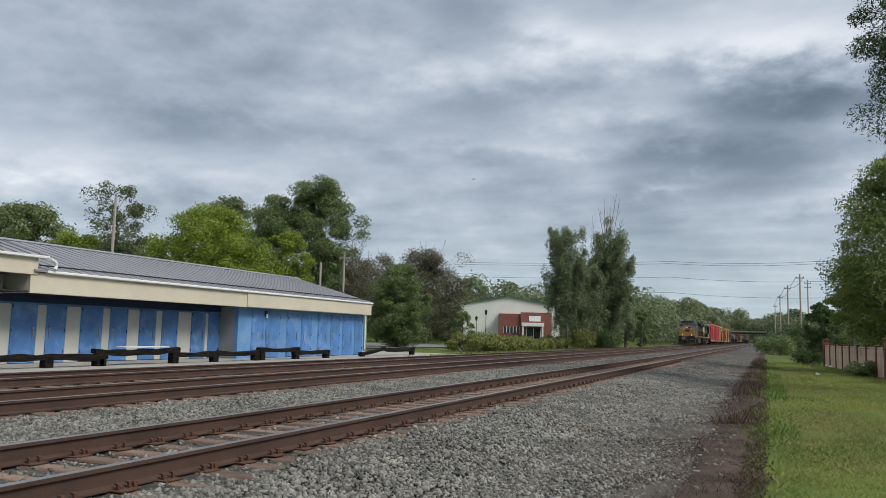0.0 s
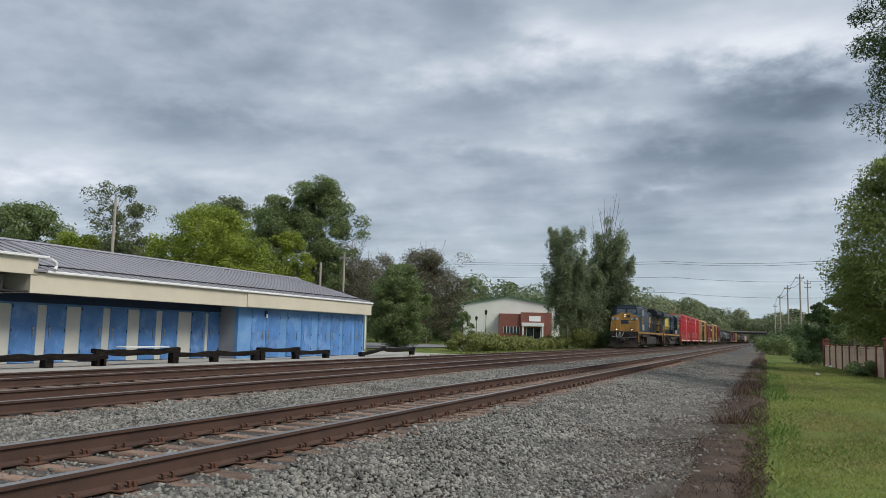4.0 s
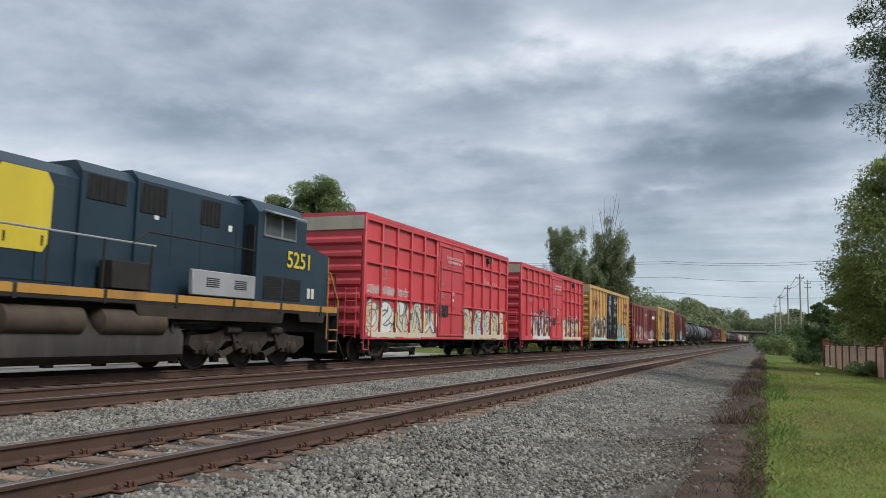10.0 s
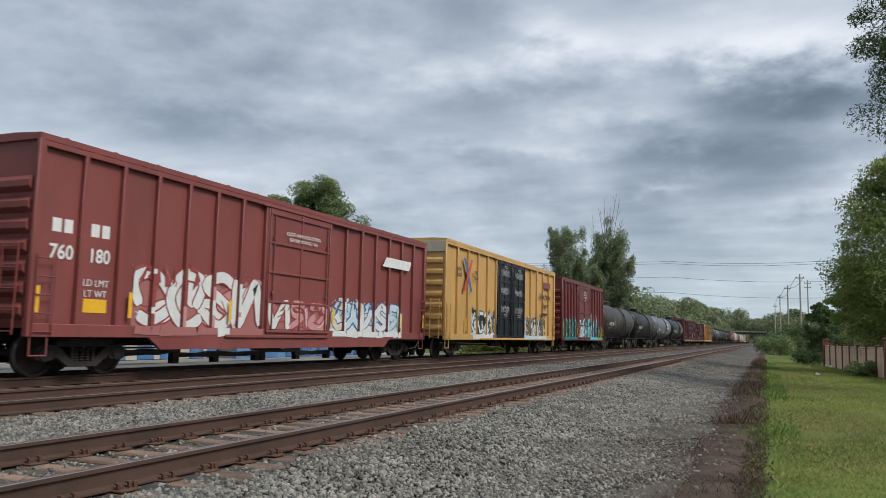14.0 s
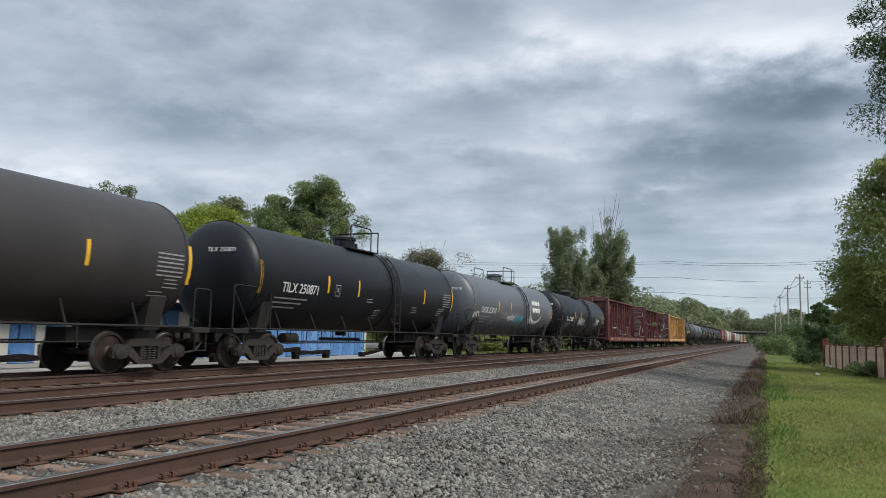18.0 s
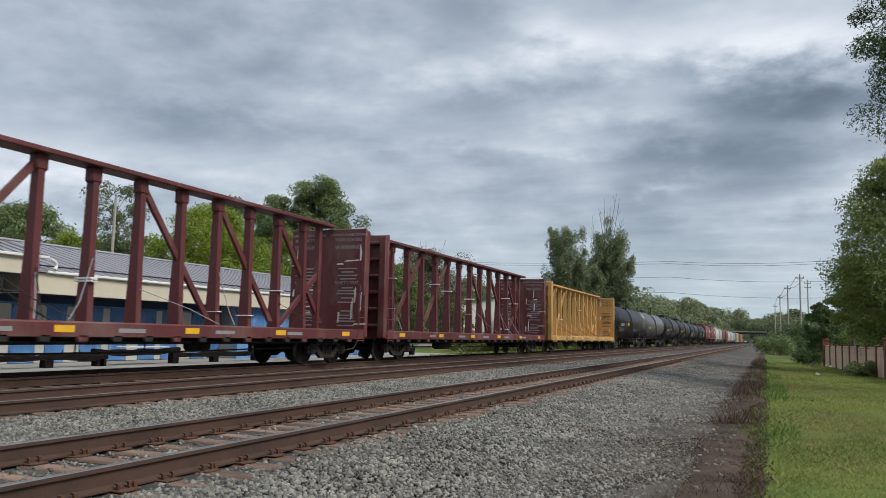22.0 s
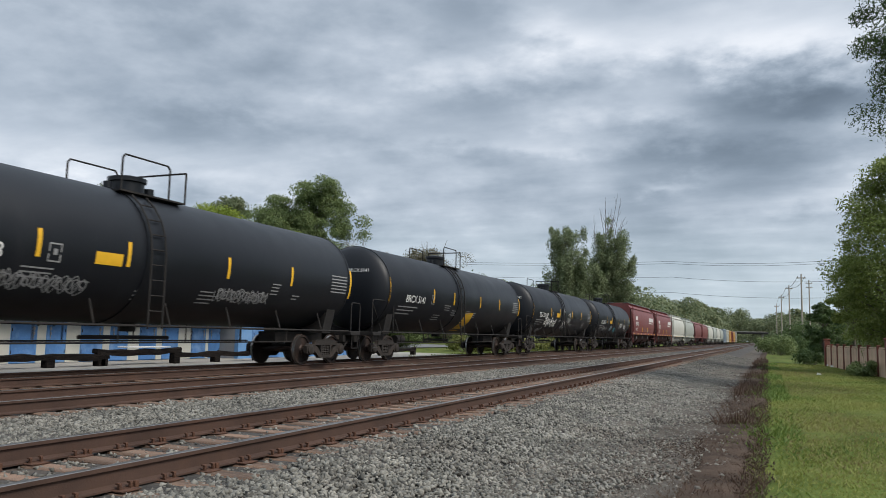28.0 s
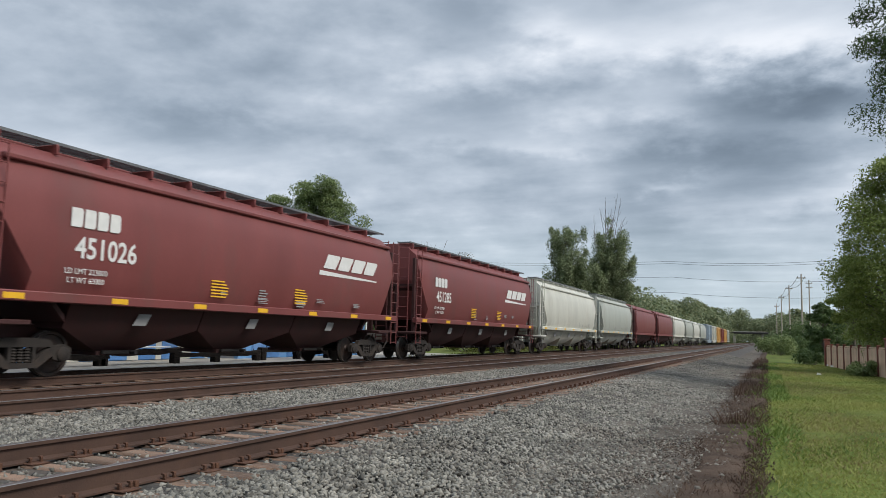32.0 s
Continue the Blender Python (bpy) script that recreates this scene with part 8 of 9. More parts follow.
            part("grab_rail", Geo().pipe([(x * 1.5, s * (e + 0.02), 0.7), (x * 1.5, s * (e + 0.04), 2.0), (x * 1.38, s * (e - 0.3), 2.9)], 0.022, 6).pipe([(x * 1.5, s * (e - 0.6), 0.8), (x * 1.5, s * (e - 0.6), 2.9)], 0.022, 6), P_GOLD, c, "golden grab rail")
        for x in (1, -1):
            part("end_railing", Geo().pipe([(x * 1.4, s * e, 1.8), (x * 1.4, s * e, 2.85), (x * 0.4, s * e, 2.85), (x * 0.4, s * e, 1.8)], 0.022, 6), P_GOLD if s < 0 and not flip else P_FRAME, c)
    # side handrails
    for s in (1, -1):
        y0, y1 = y_duct - 0.2, e - 0.6
        g = Geo().pipe([(s * 1.50, y_cab1 + 0.1, 3.15), (s * 1.50, y_duct + 0.1, 3.15), (s * 1.47, y_duct + 0.5, 2.86)], 0.022, 6) if flip else Geo().pipe([(s * 1.2, y_cab1 + 0.2, 4.22), (s * 1.3, y_duct, 4.2), (s * 1.4, y_duct + 0.9, 3.3), (s * 1.42, y_duct + 1.25, 3.28)], 0.022, 6)
        part("upper_handrail", g, P_FRAME, c)
        g = Geo().pipe([(s * 1.46, y0, 2.86), (s * 1.46, y1, 2.86), (s * 1.46, y1 + 0.25, 2.2)], 0.024, 6)
        part("handrail", g, P_FRAME if not flip else P_WLINE, c, "long side handrail")
        n = 9
        for k in range(n + 1):
            part("stanchion", lambda: Geo().tube((0, 0, 1.76), (0, 0, 2.87), 0.024, n=6), P_FRAME, c, key="stanchion", at=pose(s * 1.46, y0 + 0.1 + (y1 - y0 - 0.1) * k / n, 0))
    # fuel tank and underslung gear
    tk = Geo().prism([(-1.47, 1.25), (-1.47, 0.50), (-1.1, 0.26), (1.1, 0.26), (1.47, 0.50), (1.47, 1.25), (1.3, 1.36), (-1.3, 1.36)], -3.85, 3.85) if not flip else Geo().prism([(-1.4, 0.85), (-1.4, 0.42), (-1.1, 0.24), (1.1, 0.24), (1.4, 0.42), (1.4, 0.85), (1.0, 1.4), (-1.0, 1.4)], -3.6, 3.0)
    part("fuel_tank", tk, P_TANKF, c, "grimy fuel tank")
    if flip:
        for k in range(2):
            part("air_reservoir", Geo().lathe([(-3.0 + k * 2.3, 0.1), (-2.9 + k * 2.3, 0.30), (-1.1 + k * 2.3, 0.30), (-1.0 + k * 2.3, 0.1)], 16, "y", (near * 1.25, 0, 1.12)), P_RESV, c, "brown air reservoir")
    part("piping", Geo().pipe([(near * 1.3, -4.6, 1.2), (near * 1.3, -3.3, 1.15), (near * 1.35, -3.25, 0.9)], 0.04, 6).pipe([(near * 1.3, 4.6, 1.25), (near * 1.3, 3.0, 1.2)], 0.05, 6), P_TRUCK, c)
    for s in (-1, 1):
        loco_truck(c, s * (h - 4.45))
    # marks on the side that shows
    if flip:
        turn = pose(0, 0, 0, 0, 0, 180) @ FACING
        logo(c, 2.05, 3.28, -0.912, 4.3, 1.62, mark)
        part("step_box", Geo().box(-1.05, -1.45, y_duct - 0.1, y_duct + 1.0, 1.84, 2.45, 0.02), P_FRAME, c, "dark box on the walkway")
        part("cab_back_door", Geo().box(-1.12, -1.42, y_cab1, y_cab1 + 0.02, 1.9, 3.9, 0.01), P_GRILLE, c, "dark door in the cab's back wall")
        ob = write(c, number, 0, 0, 0, 0.66, mark, 0.9, 0.01)
        ob.matrix_basis = Matrix.Translation((-1.53, y_cab0 + 0.35, 3.05)) @ turn
        lk = part("side_locker", Geo().box(-1.40, -1.525, y_cab1 + 0.02, y_cab1 + 2.5, 1.84, 2.46, 0.02), M_GREYWALL, c, "grey ventilated locker")
        for q in (0.65, 1.75):
            for k in range(5):
                part("louvre", Geo().box(-1.525, -1.531, y_cab1 + q - 0.25, y_cab1 + q + 0.25, 2.06 + 0.05 * k, 2.085 + 0.05 * k), P_GRILLE, lk)
        for q in (0.22, 1.18):
            vt = part("cab_vent", Geo().box(-1.50, -1.515, y_cab0 + q, y_cab0 + q + 0.88, 1.88, 2.52, 0.006), P_GRILLE, c, "dark louvred panel low on the cab")
            for k in range(8):
                part("slat", Geo().box(-1.512, -1.524, y_cab0 + q + 0.04, y_cab0 + q + 0.84, 1.93 + 0.07 * k, 1.955 + 0.07 * k), P_FRAME, vt)
        for q in (0.3, 1.7, 2.75):
            part("panel_seam", Geo().box(-1.018, -1.025, y_cab1 + q, y_cab1 + q + 0.018, 2.5, 3.8), P_FRAME, c)
        for q, z in ((0.5, 3.62), (3.2, 3.55), (3.35, 3.9)):
            part("notice", Geo().box(-1.018, -1.026, y_cab1 + q, y_cab1 + q + 0.14, z, z + 0.16), P_WHITE, c, "small white notice")
        for q in (0.3, 0.52):
            part("notice", Geo().box(-1.505, -1.51, y_cab0 - q, y_cab0 - q + 0.15, 2.0, 2.3), P_NBOARD, c, "pale notice by the steps")
    else:
        logo(c, 1.6, 3.1, 0.912, 3.4, 1.4, mark, True)
        write(c, number, y_cab0 + 1.2, 3.3, 1.51, 0.56, mark, 1.0, 0.01)
        part("bolt_mark", Geo().prism([(y_cab0 + 0.5, 2.98), (y_cab0 + 1.1, 2.90), (y_cab0 + 1.05, 3.0), (y_cab0 + 1.8, 2.94), (y_cab0 + 1.3, 2.86), (y_cab0 + 1.3, 2.78), (y_cab0 + 0.75, 2.84), (y_cab0 + 0.8, 2.92)], 1.503, 1.508, "x"), mark, c, "zigzag flash under the number", smooth=False)
    rnd = random.Random(int(front))
    for k in range(7):
        y, z = rnd.uniform(y_hood + 0.3, e - 1.5), rnd.uniform(2.7, 3.8)
        part("placard", Geo().box(near * 0.915, near * 0.918, y, y + 0.16, z, z + 0.2), P_WLINE, c)
    return c


# ---- the train, car by car; numbers are y of the ends at t = 8 s ----
locomotive(13.2, 35.4, False, "dark blue and golden lead locomotive with lit headlights", P_NAVY2, P_GOLD, "242", True)
locomotive(35.4, 57.5, True, "dark blue second locomotive coupled back to front", P_NAVY, P_LEMON, "5251", False)

def door_boards(c):
    """Placard boards, stencilled orders and marks on the doors of the red cars."""
    for y in (-1.28, -0.72):
        part("placard_board", Geo().box(1.60, 1.625, y - 0.22, y + 0.22, 1.78, 2.26, 0.006), P_BLACKP, c, "black placard board")
    part("placard_board", Geo().box(1.60, 1.625, -0.12, 0.30, 2.18, 2.92, 0.006), P_RED, c, "red board with white notices")
    stencil(c, 1.626, 0.08, 2.78, 0.3, 0.16, 2, P_WHITE, seed=3), stencil(c, 1.626, 0.06, 2.5, 0.18, 0.3, 1, P_WHITE, seed=4)
    write(c, "CLOSE AND LOCK DOORS", 0.1, 4.30, 1.625, 0.15, P_WHITE), write(c, "BEFORE MOVING CAR", 0.1, 4.12, 1.625, 0.15, P_WHITE)
    stencil(c, 1.62, 0.1, 3.95, 0.9, 0.07, 1, P_WLINE, seed=5)
    stencil(c, 1.62, -1.15, 3.15, 0.34, 0.15, 2, P_WLINE, seed=6), stencil(c, 1.62, -1.1, 2.62, 0.5, 0.2, 3, P_WLINE, seed=7), stencil(c, 1.62, 1.25, 2.2, 0.2, 0.26, 4, P_WLINE, seed=8)
    nb = Geo()
    for k in range(7):
        nb.box(1.456, 1.460, 4.45 + 0.29 * k, 4.45 + 0.29 * k + 0.19, 3.44, 3.66 if k not in (0, 3) else 3.80)
    part("name_bar", nb, GRAF["pink"], c, "faded name as a row of plain pale bars", smooth=False)
    part("square_mark", Geo().box(1.456, 1.460, -6.5, -6.1, 2.95, 3.0).box(1.456, 1.460, -6.5, -6.1, 3.35, 3.4).box(1.456, 1.460, -6.5, -6.45, 2.95, 3.4).box(1.456, 1.460, -6.15, -6.1, 2.95, 3.4), P_WLINE, c, smooth=False)
    part("vent_box", Geo().box(1.45, 1.60, 4.7, 5.0, 4.55, 4.8, 0.02), P_BLACKP, c)


c = boxcar(58.6, 74.5, 5.20, P_RED, "bright red high-cube boxcar with graffiti along its sill", P_CREAM, style="grid", doors=(-1.6, 1.5), nposts=5)
graffiti(c, 1.57, -7.6, -1.65, 1.06, 2.25, ["cream", "cream", "white", "cream"], "grey", 1, 6, False)
scribble(c, 1.455, -5.8, 2.55, 3.4, 0.35, P_WHITE, 301)
door_boards(c)
graffiti(c, 1.57, 1.55, 7.4, 1.06, 2.3, ["cream", "pale", "cream", "cream"], "grey", 2, 6, False)
c = boxcar(76.9, 92.8, 5.20, P_RED, "bright red high-cube boxcar with black and white graffiti", P_CREAM, style="grid", doors=(-1.6, 1.5), nposts=5)
door_boards(c)
graffiti(c, 1.57, -5.6, -1.65, 1.06, 2.85, ["white", "white", "grey", "white"], "black", 3, 5)
graffiti(c, 1.57, 1.6, 7.2, 1.06, 2.65, ["cream", "white", "grey", "cream"], "black", 4, 6)
write(c, "9447", -6.0, 3.1, 1.57, 0.36, GRAF["pink"], 1.0)
for front, sd in ((95.2, 5), (136.1, 9)):
    c = boxcar(front, front + 18.5, 5.20, P_YEL, "yellow boxcar with black double doors and colourful graffiti", P_CREAM, P_BLACK, "double", (-2.4, 2.4), 5)
    if sd == 5:
        graffiti(c, 1.57, -8.4, -2.4, 1.06, 2.95, ["ink", "black", "plum", "ink", "plum", "pale"], "white", 5, 5, False)
        graffiti(c, 1.57, 2.45, 7.6, 1.06, 2.5, ["cyan", "cyan", "pale", "cyan"], "black", 6, 5, False)
    else:
        graffiti(c, 1.57, -5.8, -2.4, 1.06, 2.4, ["grey", "white", "black", "white"], "black", 9, 4)
        graffiti(c, 1.57, 2.4, 7.2, 1.06, 2.2, ["white", "cream", "grey", "pale"], "black", 10, 7)
    write(c, "Railcar Pooling", 6.8, 3.47, 1.572, 0.44, P_BLACKP, 0.95, 0.006)
    write(c, "Experts", 6.9, 2.92, 1.572, 0.44, P_BLACKP, 0.95, 0.006)
    stencil(c, 1.57, 6.75, 2.38, 1.6, 0.34, 1, P_BLACKP, "address_bar", 5)
    part("mark_bar", Geo().box(1.57, 1.576, 6.4, 7.95, 3.98, 4.35, 0.0), P_BROWN, c, "road mark as a plain dark red bar", smooth=False)
    write(c, "next", -7.7, 3.98, 1.57, 0.34, P_BLACKP), write(c, "load", -7.7, 3.72, 1.57, 0.34, P_BLACKP)
    write(c, "any", -5.55, 3.98, 1.57, 0.34, P_BLACKP), write(c, "road", -5.55, 3.72, 1.57, 0.34, P_BLACKP)
    for r, m in ((1, GRAF["scarlet"]), (-1, GRAF["blue"])):
        part("cross_mark", Geo().prism([(-6.6 - 0.6, 3.75 - r * 0.75), (-6.6 - 0.34, 3.75 - r * 0.75), (-6.6 + 0.6, 3.75 + r * 0.75), (-6.6 + 0.34, 3.75 + r * 0.75)], 1.572 + 0.003 * r, 1.574 + 0.003 * r, "x"), m, c, "crossed red and blue bars", smooth=False)
    flat = lambda z: 1.60
    if sd == 5:
        bent(c, "GREEN", 1.3, 4.25, 0.5, P_WHITE, flat, 0.8, 0.0, 0.7, 1, "tagging"), bent(c, "BIRDCITY", 1.2, 3.1, 0.34, P_WHITE, flat, 0.8, 0.0, 0.5, 2, "tagging"), bent(c, "NICE", -1.0, 2.55, 0.34, P_WHITE, flat, 0.8, 0.0, 0.7, 3, "tagging")
        bent(c, "GREEN", -1.25, 4.42, 0.36, P_WLINE, flat, 0.8, 0.0, 0.6, 11, "tagging")
        for tx, z in (("CLOSE AND LOCK", 4.22), ("BOTH DOORS BEFORE", 4.08), ("MOVING CAR", 3.94)):
            write(c, tx, -1.2, z, 1.618, 0.13, P_WHITE)
        for k, (y, z, w, h) in enumerate(((-1.2, 3.05, 0.8, 0.4), (-1.15, 1.95, 0.9, 0.5), (1.25, 3.75, 1.2, 0.3), (1.25, 2.05, 1.1, 0.5), (0.9, 1.6, 0.7, 0.3))):
            scribble(c, 1.606, y, z, w, h, P_WLINE, 500 + k)
        for r in (0.34, 0.22, 0.1):
            part("tagging", Geo().pipe([(1.615, -1.3 + r * math.cos(a), 3.45 + 1.2 * r * math.sin(a)) for a in [math.tau * k / 12 for k in range(13)]], 0.008, 4), P_WHITE, c)
    else:
        for k, y in enumerate((-1.2, 1.2)):
            for j in range(3):
                scribble(c, 1.61, y, 4.3 - j * 0.95, 1.3, 0.4, P_WLINE, sd * 10 + k * 4 + j)
    for k, y in enumerate((-1.3, 1.1)):
        for j in range(3):
            stencil(c, 1.615, y + 0.2 - 0.5 * (j % 2), 4.6 - j * 1.25, 0.7, 0.18, 2, P_WLINE, seed=sd + j)
c = boxcar(115.9, 134.0, 4.72, P_BROWN, "oxide brown boxcar with white and blue graffiti", None, style="post", doors=(-1.7, 1.6), nposts=7)
graffiti(c, 1.57, -6.4, -1.75, 1.06, 2.6, ["white", "white", "pink", "white", "rose"], "red", 7, 4, False)
graffiti(c, 1.57, 1.9, 6.9, 1.06, 2.15, ["white", "pale", "cream", "white"], "blue", 8, 5)
for q, tx in ((-8.32, "760"), (-7.38, "180")):
    bent(c, tx, q, 2.45, 0.40, P_WHITE, lambda z: 1.45, 0.95, 0.008)
    part("mark_bar", Geo().box(1.452, 1.456, q - 0.24, q - 0.03, 2.85, 3.12).box(1.452, 1.456, q + 0.04, q + 0.24, 2.85, 3.12), P_WHITE, c, "road mark as a plain white bar", smooth=False)
bent(c, "LD LMT", -7.42, 1.9, 0.2, P_WHITE, lambda z: 1.45), bent(c, "LT WT", -7.42, 1.68, 0.2, P_WHITE, lambda z: 1.45)
part("notice_panel", Geo().box(1.452, 1.458, -7.7, -7.1, 1.3, 1.58), P_YMARK, c, "yellow notice panel", smooth=False)
part("mark_bar", Geo().prism([(5.2, 3.4), (7.4, 3.4), (7.6, 3.75), (5.5, 3.75)], 1.57, 1.576, "x"), P_WHITE, c, "road mark as a plain white bar", smooth=False)
graffiti(c, 1.69, -1.6, 1.5, 1.06, 1.95, ["white", "pink", "rose"], "red", 16, 3, False, True)
write(c, "CLOSE AND LOCK DOORS", 0.0, 3.78, 1.625, 0.15, P_WHITE), write(c, "BEFORE MOVING CAR", 0.0, 3.62, 1.625, 0.15, P_WHITE)
c = boxcar(156.6, 170.7, 5.12, P_RUST, "rust red boxcar with bright green and blue graffiti", None, style="post", doors=(-2.4, 1.8), nposts=5)
graffiti(c, 1.57, -6.6, -2.45, 1.06, 2.5, ["teal", "green", "teal", "teal"], "teal", 11, 5, False)
graffiti(c, 1.57, 1.85, 4.9, 1.06, 2.6, ["cyan", "pale", "cyan", "black", "cyan"], "teal", 12, 5, False)
graffiti(c, 1.57, 5.0, 6.9, 1.06, 2.0, ["green", "teal", "orange", "green"], "black", 13, 2, False)
rnd = random.Random(77)
for m, n in (("orange", 9), ("cream", 16)):
    g = Geo()
    for k in range(n):
        y, z, r = rnd.uniform(-0.2, 5.2), rnd.uniform(2.35, 2.75), rnd.uniform(0.10, 0.34)
        ol = shard(y, z, r, r * 0.8, rnd, False)
        g.add([(1.4545 + 0.0004 * k, p.x, p.y) for p in ol], [tuple(range(len(ol)))])
    part("graffiti", g, GRAF[m], c, "puffs of orange and cream overspray", smooth=False)
write(c, "CLOSE & LOCK", -0.2, 4.38, 1.625, 0.15, P_WHITE), write(c, "DOORS BEFORE", -0.2, 4.19, 1.625, 0.15, P_WHITE), write(c, "MOVING CAR", -0.2, 4.0, 1.625, 0.15, P_WHITE)
graffiti(c, 1.69, -0.8, 1.75, 1.06, 2.6, ["cyan", "pale", "cyan", "black", "cyan"], "teal", 14, 3, False, True)
graffiti(c, 1.69, -2.3, -0.85, 1.06, 2.3, ["pale", "pink", "white", "pale"], "teal", 15, 2, False, True)
stencil(c, 1.625, -0.2, 3.75, 0.7, 0.2, 2, P_WLINE, seed=7)

tank_car(171.5, 188.5, 1.52, 2.60, P_TBROWN, "dusty brown-black tank car", "ADMX 25458", 0, 21)
tank_car(188.5, 205.3, 1.50, 2.58, P_BLACK, "black tank car with white stencilled number", "TILX 250871", 0, 22)
c = tank_car(205.3, 222.4, 1.50, 2.58, P_TGREY, "grey tank car with white tagging along its side", "CHSX 255018", False, 23)
bent(c, "AWOL", -6.62, 2.02, 0.42, P_WHITE, lambda z: math.sqrt(1.5 ** 2 - (z - 2.58) ** 2) + 0.004, 0.85, 0.006, 0.7, 9, "tagging")
scribble(c, 1.5, -1.0, 2.1, 3.6, 0.45, P_WLINE, 60, lambda z: math.sqrt(1.5 ** 2 - (z - 2.58) ** 2) + 0.003)
fz = lambda z: math.sqrt(1.5 ** 2 - (z - 2.58) ** 2) + 0.010
g = Geo()
v = []
for k in range(25):
    a = math.pi * (0.80 + 1.24 * k / 24)
    d = 0.21 * math.sin(math.pi * k / 24)
    for r in (1.0, 1.0 - d - 0.01):
        z = 2.52 + 0.74 * r * math.sin(a)
        v.append((fz(z), 3.50 + 1.26 * (1.0 if r == 1.0 else 1 - d * 0.6) * math.cos(a), z))
part("swoosh_mark", g.add(v, [(2 * k, 2 * k + 1, 2 * k + 3, 2 * k + 2) for k in range(24)]), P_WHITE, c, "owner's mark as a plain white crescent", smooth=False)
for q, w in ((2.92, 0.50), (3.51, 0.54), (4.06, 0.38)):
    part("mark_bar", Geo().add([(fz(z), q + d * w / 2 * s, z) for z, s in ((2.42, 0.72), (2.54, 1.0), (2.98, 1.0), (3.10, 0.72)) for d in (-1, 1)], [(0, 1, 3, 2), (2, 3, 5, 4), (4, 5, 7, 6)]), P_WHITE, c, "owner's letter as a plain white slab", smooth=False)
scribble(c, 1.5, 0.2, 1.95, 1.7, 0.5, GRAF["cyan"], 63, fz)
scribble(c, 1.5, -1.2, 2.0, 1.2, 0.4, P_WHITE, 64, fz)
scribble(c, 1.5, 2.4, 1.9, 0.9, 0.45, P_WHITE, 65, fz)
c = tank_car(222.4, 239.5, 1.52, 2.62, P_BLACK, "black tank car with white tags", "TILX 250848", 0, 24)
scribble(c, 1.5, -1.2, 2.2, 2.2, 0.7, P_WHITE, 61, lambda z: math.sqrt(1.52 ** 2 - (z - 2.62) ** 2) + 0.003)
scribble(c, 1.5, 4.4, 2.3, 1.0, 0.6, P_WHITE, 62, lambda z: math.sqrt(1.52 ** 2 - (z - 2.62) ** 2) + 0.003)
centerbeam(240.5, 261.4, P_CBRED, "wine red centerbeam flatcar, empty, with torn wrapping", 31)
centerbeam(263.05, 284.7, P_CBRED, "wine red centerbeam flatcar, empty", 32)
c = centerbeam(286.6, 308.35, P_CBYEL, "golden yellow centerbeam flatcar, empty", 33)
write(c, "857", -7.0, 0.95, 1.535, 0.34, P_BLACKP), write(c, "287", -5.2, 0.95, 1.535, 0.34, P_BLACKP)
for k, (a, b, num, m, lab, tag) in enumerate((
        (309.1, 327.5, "TILX 291612", P_BLACK, "black tank car with white tags", True), (327.5, 346.0, "TILX 250955", P_TGREY2, "faded grey-black tank car", False),
        (346.0, 364.8, "TILX 291588", P_BLACK, "black tank car with a yellow panel", True), (364.8, 383.55, "BRCX 5141", P_BLACK, "black tank car with a large yellow panel", False),
        (383.55, 402.35, "TILX 291562", P_BLACK, "black tank car with white scrawl", True), (402.35, 420.6, "TILX 291578", P_BLACK, "black tank car with pale blue tags", True))):
    c = tank_car(a, b, 1.56, 2.66, m, lab, num, 2 if k == 3 else (0 if k == 1 else 1), 70 + k, over=0.66)
    f = lambda z: math.sqrt(1.56 ** 2 - (z - 2.66) ** 2) + 0.003
    if k == 4:
        bent(c, "TEXER+FORGE", -3.7, 1.92, 0.58, P_WHITE, f, 0.72, 0.006, 0.6, 5, "tagging")
        bent(c, "STS", -0.1, 1.85, 0.62, P_WHITE, f, 0.75, 0.006, 0.6, 6, "tagging")
        bent(c, "EVADES", -5.1, 1.42, 0.34, P_WLINE, f, 0.8, 0.0, 0.5, 7, "tagging")
        scribble(c, 1.5, -0.6, 2.75, 0.8, 0.35, P_WHITE, 84, f)
        scribble(c, 1.5, 1.1, 2.3, 0.6, 0.9, P_WHITE, 85, f)
    elif k == 5:
        bent(c, "WNS", 5.0, 2.1, 0.5, P_WHITE, f, 0.8, 0.004, 0.5, 8, "tagging")
        scribble(c, 1.5, 3.0, 2.2, 1.3, 0.5, P_WHITE, 184, f)
        scribble(c, 1.5, -1.2, 1.9, 1.4, 0.5, GRAF["pale"], 185, f)
        scribble(c, 1.5, 0.5, 1.8, 1.2, 0.45, GRAF["cyan"], 186, f)
        scribble(c, 1.5, -4.2, 1.8, 2.0, 0.45, P_WLINE, 187, f)
    elif tag:
        scribble(c, 1.5, -5.0 + k * 0.6, 1.85, 2.6, 0.42, P_WLINE, 80 + k, f)
        scribble(c, 1.5, 2.6, 1.9, 2.2, 0.40, P_WLINE if k < 4 else GRAF["pale"], 90 + k, f)


def slabs(y0, y1, z0, z1, lean):
    """Four plain slabs in a row, in place of a road's mark."""
    g = Geo()
    w = (y1 - y0) / 4
    for k in range(4):
        a, b = y0 + k * w, y0 + (k + 0.86) * w
        g.prism([(a, z0), (b - 0.04, z0), (b, z0 + 0.05), (b + lean, z1 - 0.05), (b - 0.04 + lean, z1), (a + lean, z1)], 1.600, 1.607, "x")
    return g


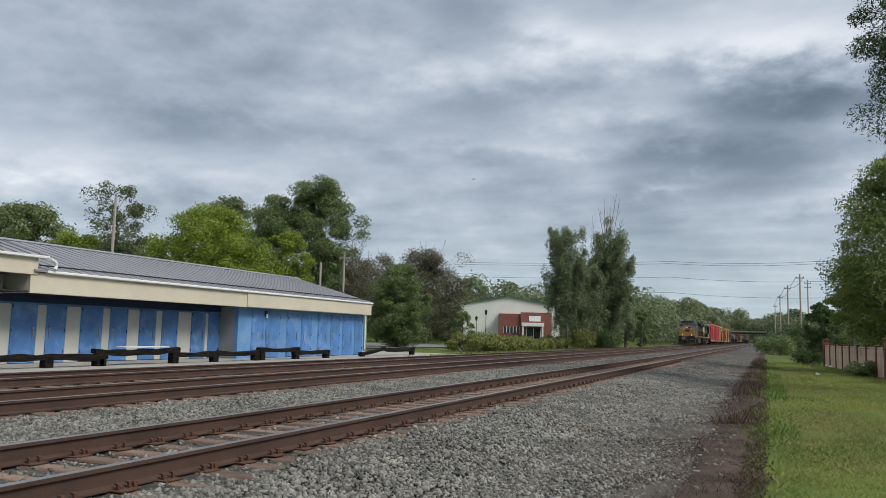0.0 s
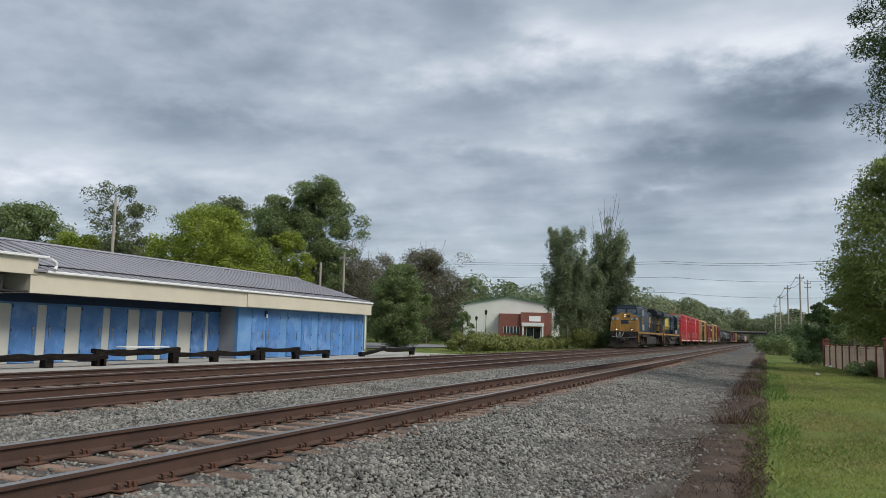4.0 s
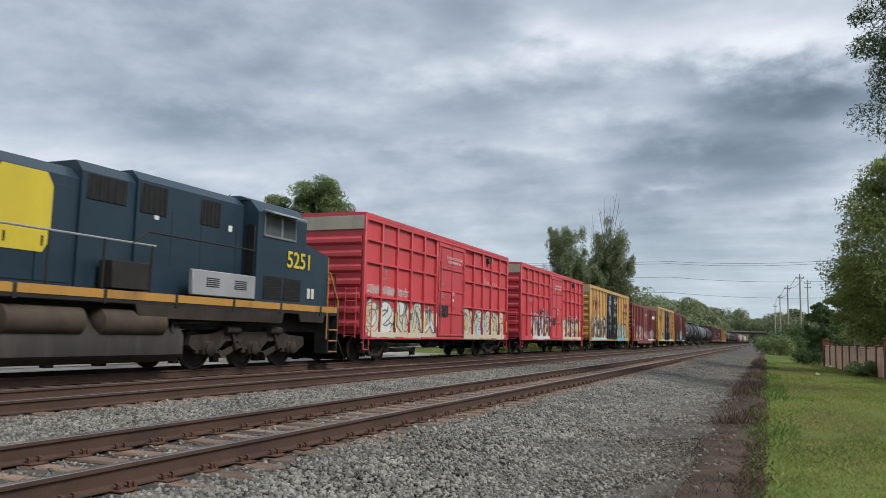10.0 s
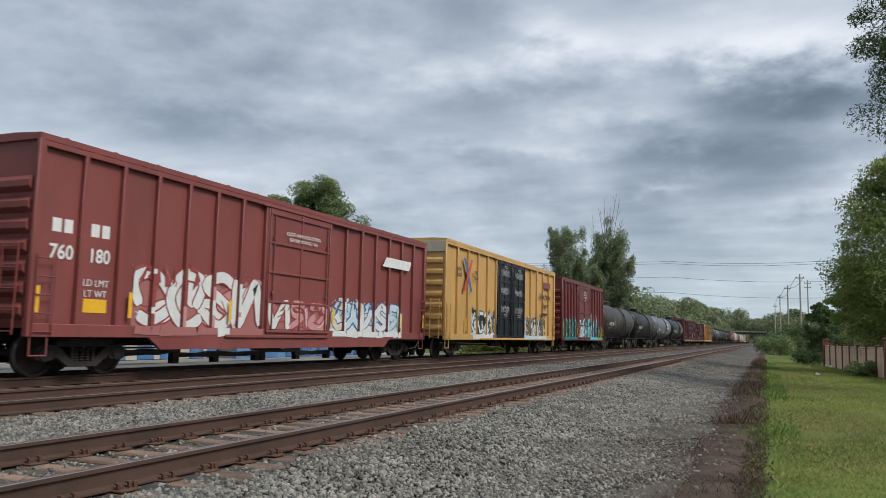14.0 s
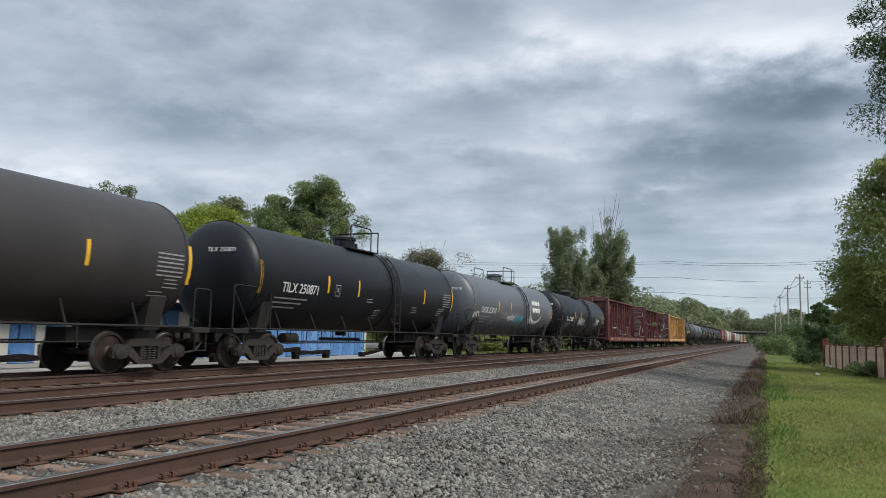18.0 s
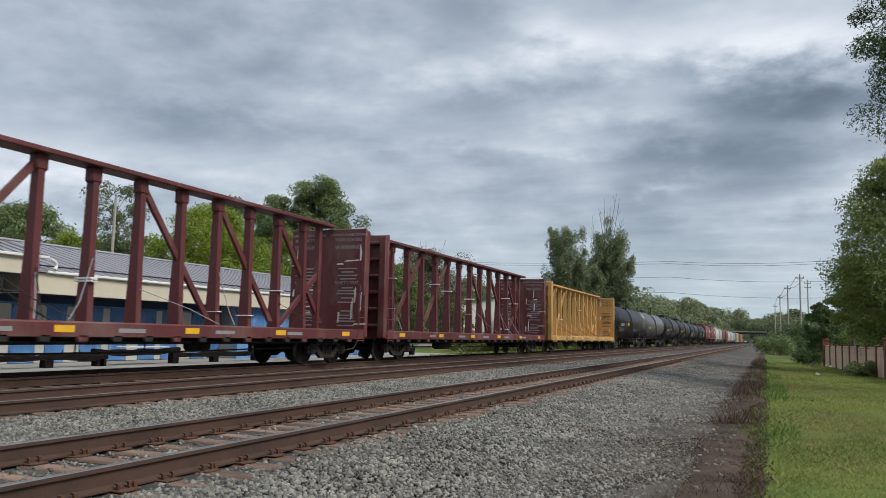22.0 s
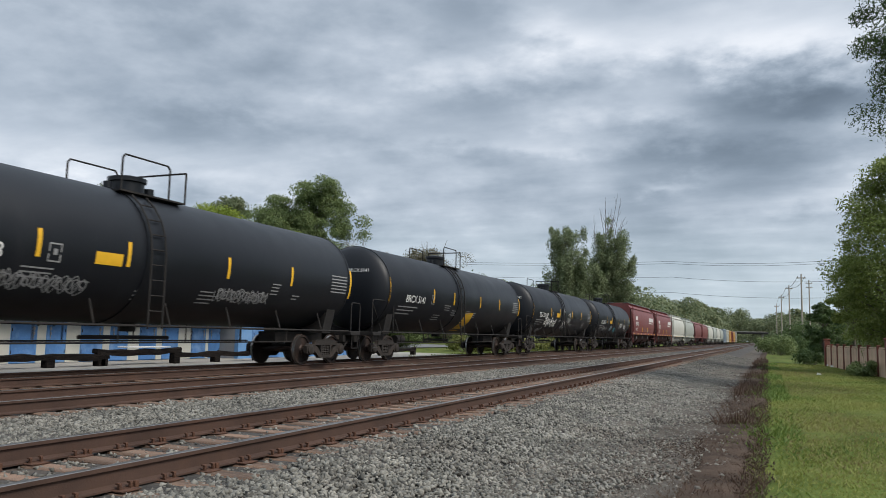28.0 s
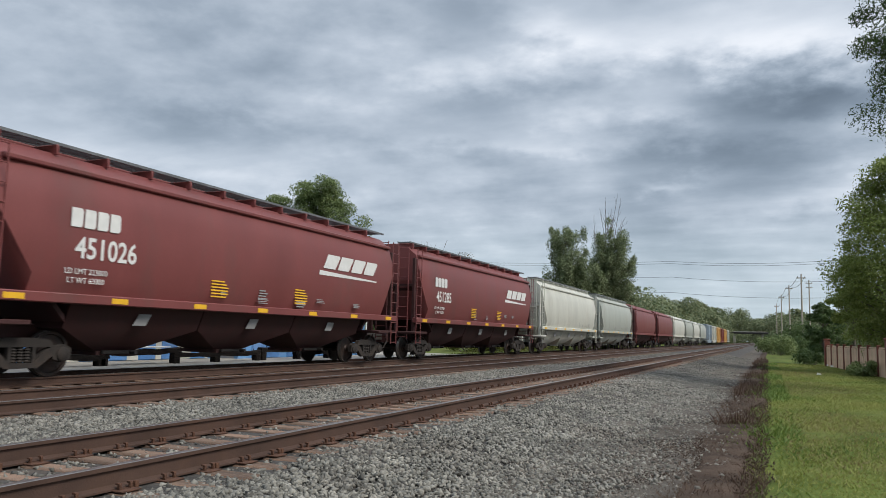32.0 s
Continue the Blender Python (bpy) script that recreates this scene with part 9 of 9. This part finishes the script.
H1 = "brick red covered hopper with white lettering"
for k, (a, b, m, lab, num) in enumerate(((420.85, 437.5, P_HOP, H1, "451026"), (439.1, 455.5, P_HOP, H1, "451285"), (457.4, 473.7, P_HOPW, "pale grey steel covered hopper", None),
                                       (475.3, 491.3, P_HOPG, "grey-green steel covered hopper", None), (493.4, 509.1, P_HOP, H1, None), (511.0, 527.3, P_HOP, H1, None),
                                       (529.0, 545.0, P_HOPW, "pale grey steel covered hopper", None), (546.6, 560.0, P_HOPG, "grey-green steel covered hopper", None), (561.5, 575.0, P_HOPW, "pale grey steel covered hopper", None), (576.6, 592.5, P_HOPG, "grey-green steel covered hopper", None))):
    c = hopper(a, b, m, lab, None, 100 + 10 * k, k > 3)
    if num:
        h = (b - a) / 2
        write(c, num, -5.45, 2.56, 1.607, 0.60, P_WHITE, 0.9, 0.010)
        write(c, "LD LMT 223000", -5.95, 2.10, 1.607, 0.16, P_WHITE), write(c, "LT WT 63000", -5.95, 1.92, 1.607, 0.16, P_WHITE)
        part("mark_bar", slabs(-6.4, -5.1, 2.98, 3.36, 0.0), P_WHITE, c, "road mark as a plain white bar", smooth=False)
        part("mark_bar", slabs(3.0, 6.4, 2.98, 3.42, 0.25).prism([(2.75, 2.76), (6.5, 2.76), (6.5, 2.80), (2.8, 2.90)], 1.602, 1.607, "x"), P_WHITE, c, "road mark as a plain white bar", smooth=False)
P_BOXBLUE = paint("pale_blue_container_paint", (0.27, 0.33, 0.38))
for k, (a, m) in enumerate(((594.2, P_BOXBLUE), (612.5, P_HOPW), (631.0, P_YEL), (649.5, P_BROWN), (668.0, P_YEL), (686.5, P_HOPG))):
    boxcar(a, a + 16.6, 4.7, m, "boxcar near the tail of the visible train", None, style="post", nposts=4)


# ---- a bird crossing the sky ----
M_BIRD = surface("dark_feathers", (0.06, 0.06, 0.065), 0.8)
BIRD = thing("bird", "small dark bird flying under the clouds", "bird", at=pose(-20.4, 54.9, 13))
part("body", Geo().lathe([(-0.11, 0.005), (-0.09, 0.02), (-0.04, 0.032), (0.02, 0.03), (0.08, 0.012), (0.14, 0.02), (0.15, 0.004)], 10, "y"), M_BIRD, BIRD)
WINGS = [part("wing", Geo().prism([(0, -0.05), (s * 0.08, -0.06), (s * 0.17, -0.01), (s * 0.08, 0.03), (0, 0.045)], -0.003, 0.004, "z"), M_BIRD, BIRD, "pointed wing") for s in (1, -1)]


# ---- what moves: the whole train rolls towards the camera's left and past ----
def travelled(t):
    """Metres run since t = 8 s."""
    if t < 8:
        return 17.75 * (t - 8)
    u = (t - 8) / 10
    return 174.63 * u + 18.84 * u ** 2 - 39.25 * u ** 3 + 22.15 * u ** 4 - 3.87 * u ** 5


def motions():
    for car, y in TRAIN:
        turn = 180 if car.get("flip") else 0
        walk(car, [(float(t), pose(CX, y - travelled(t), 0, 0, 0, turn)) for t in range(33)])
    walk(BIRD, [(float(t), pose(-20.6 + 0.04 * t, 54.9 - 15.8 * t, 13)) for t in range(33)])
    for w, s in zip(WINGS, (1, -1)):
        walk(w, [(k / 16, pose(s * 0.02, 0, 0.01, 0, s * 38 * math.sin(k * 1.571 + 0.6), 0)) for k in range(513)])
    turns = [(k / 30, travelled(k / 30)) for k in range(0, 961)]
    for w, (x, y, z), r in WHEELS:
        sign = 1
        up = w.parent.parent
        if up.get("flip"):
            sign = -1
        walk(w, [(t, Matrix.Translation((x, y, z)) @ Matrix.Rotation(sign * s / r, 4, "X")) for t, s in turns])


motions()
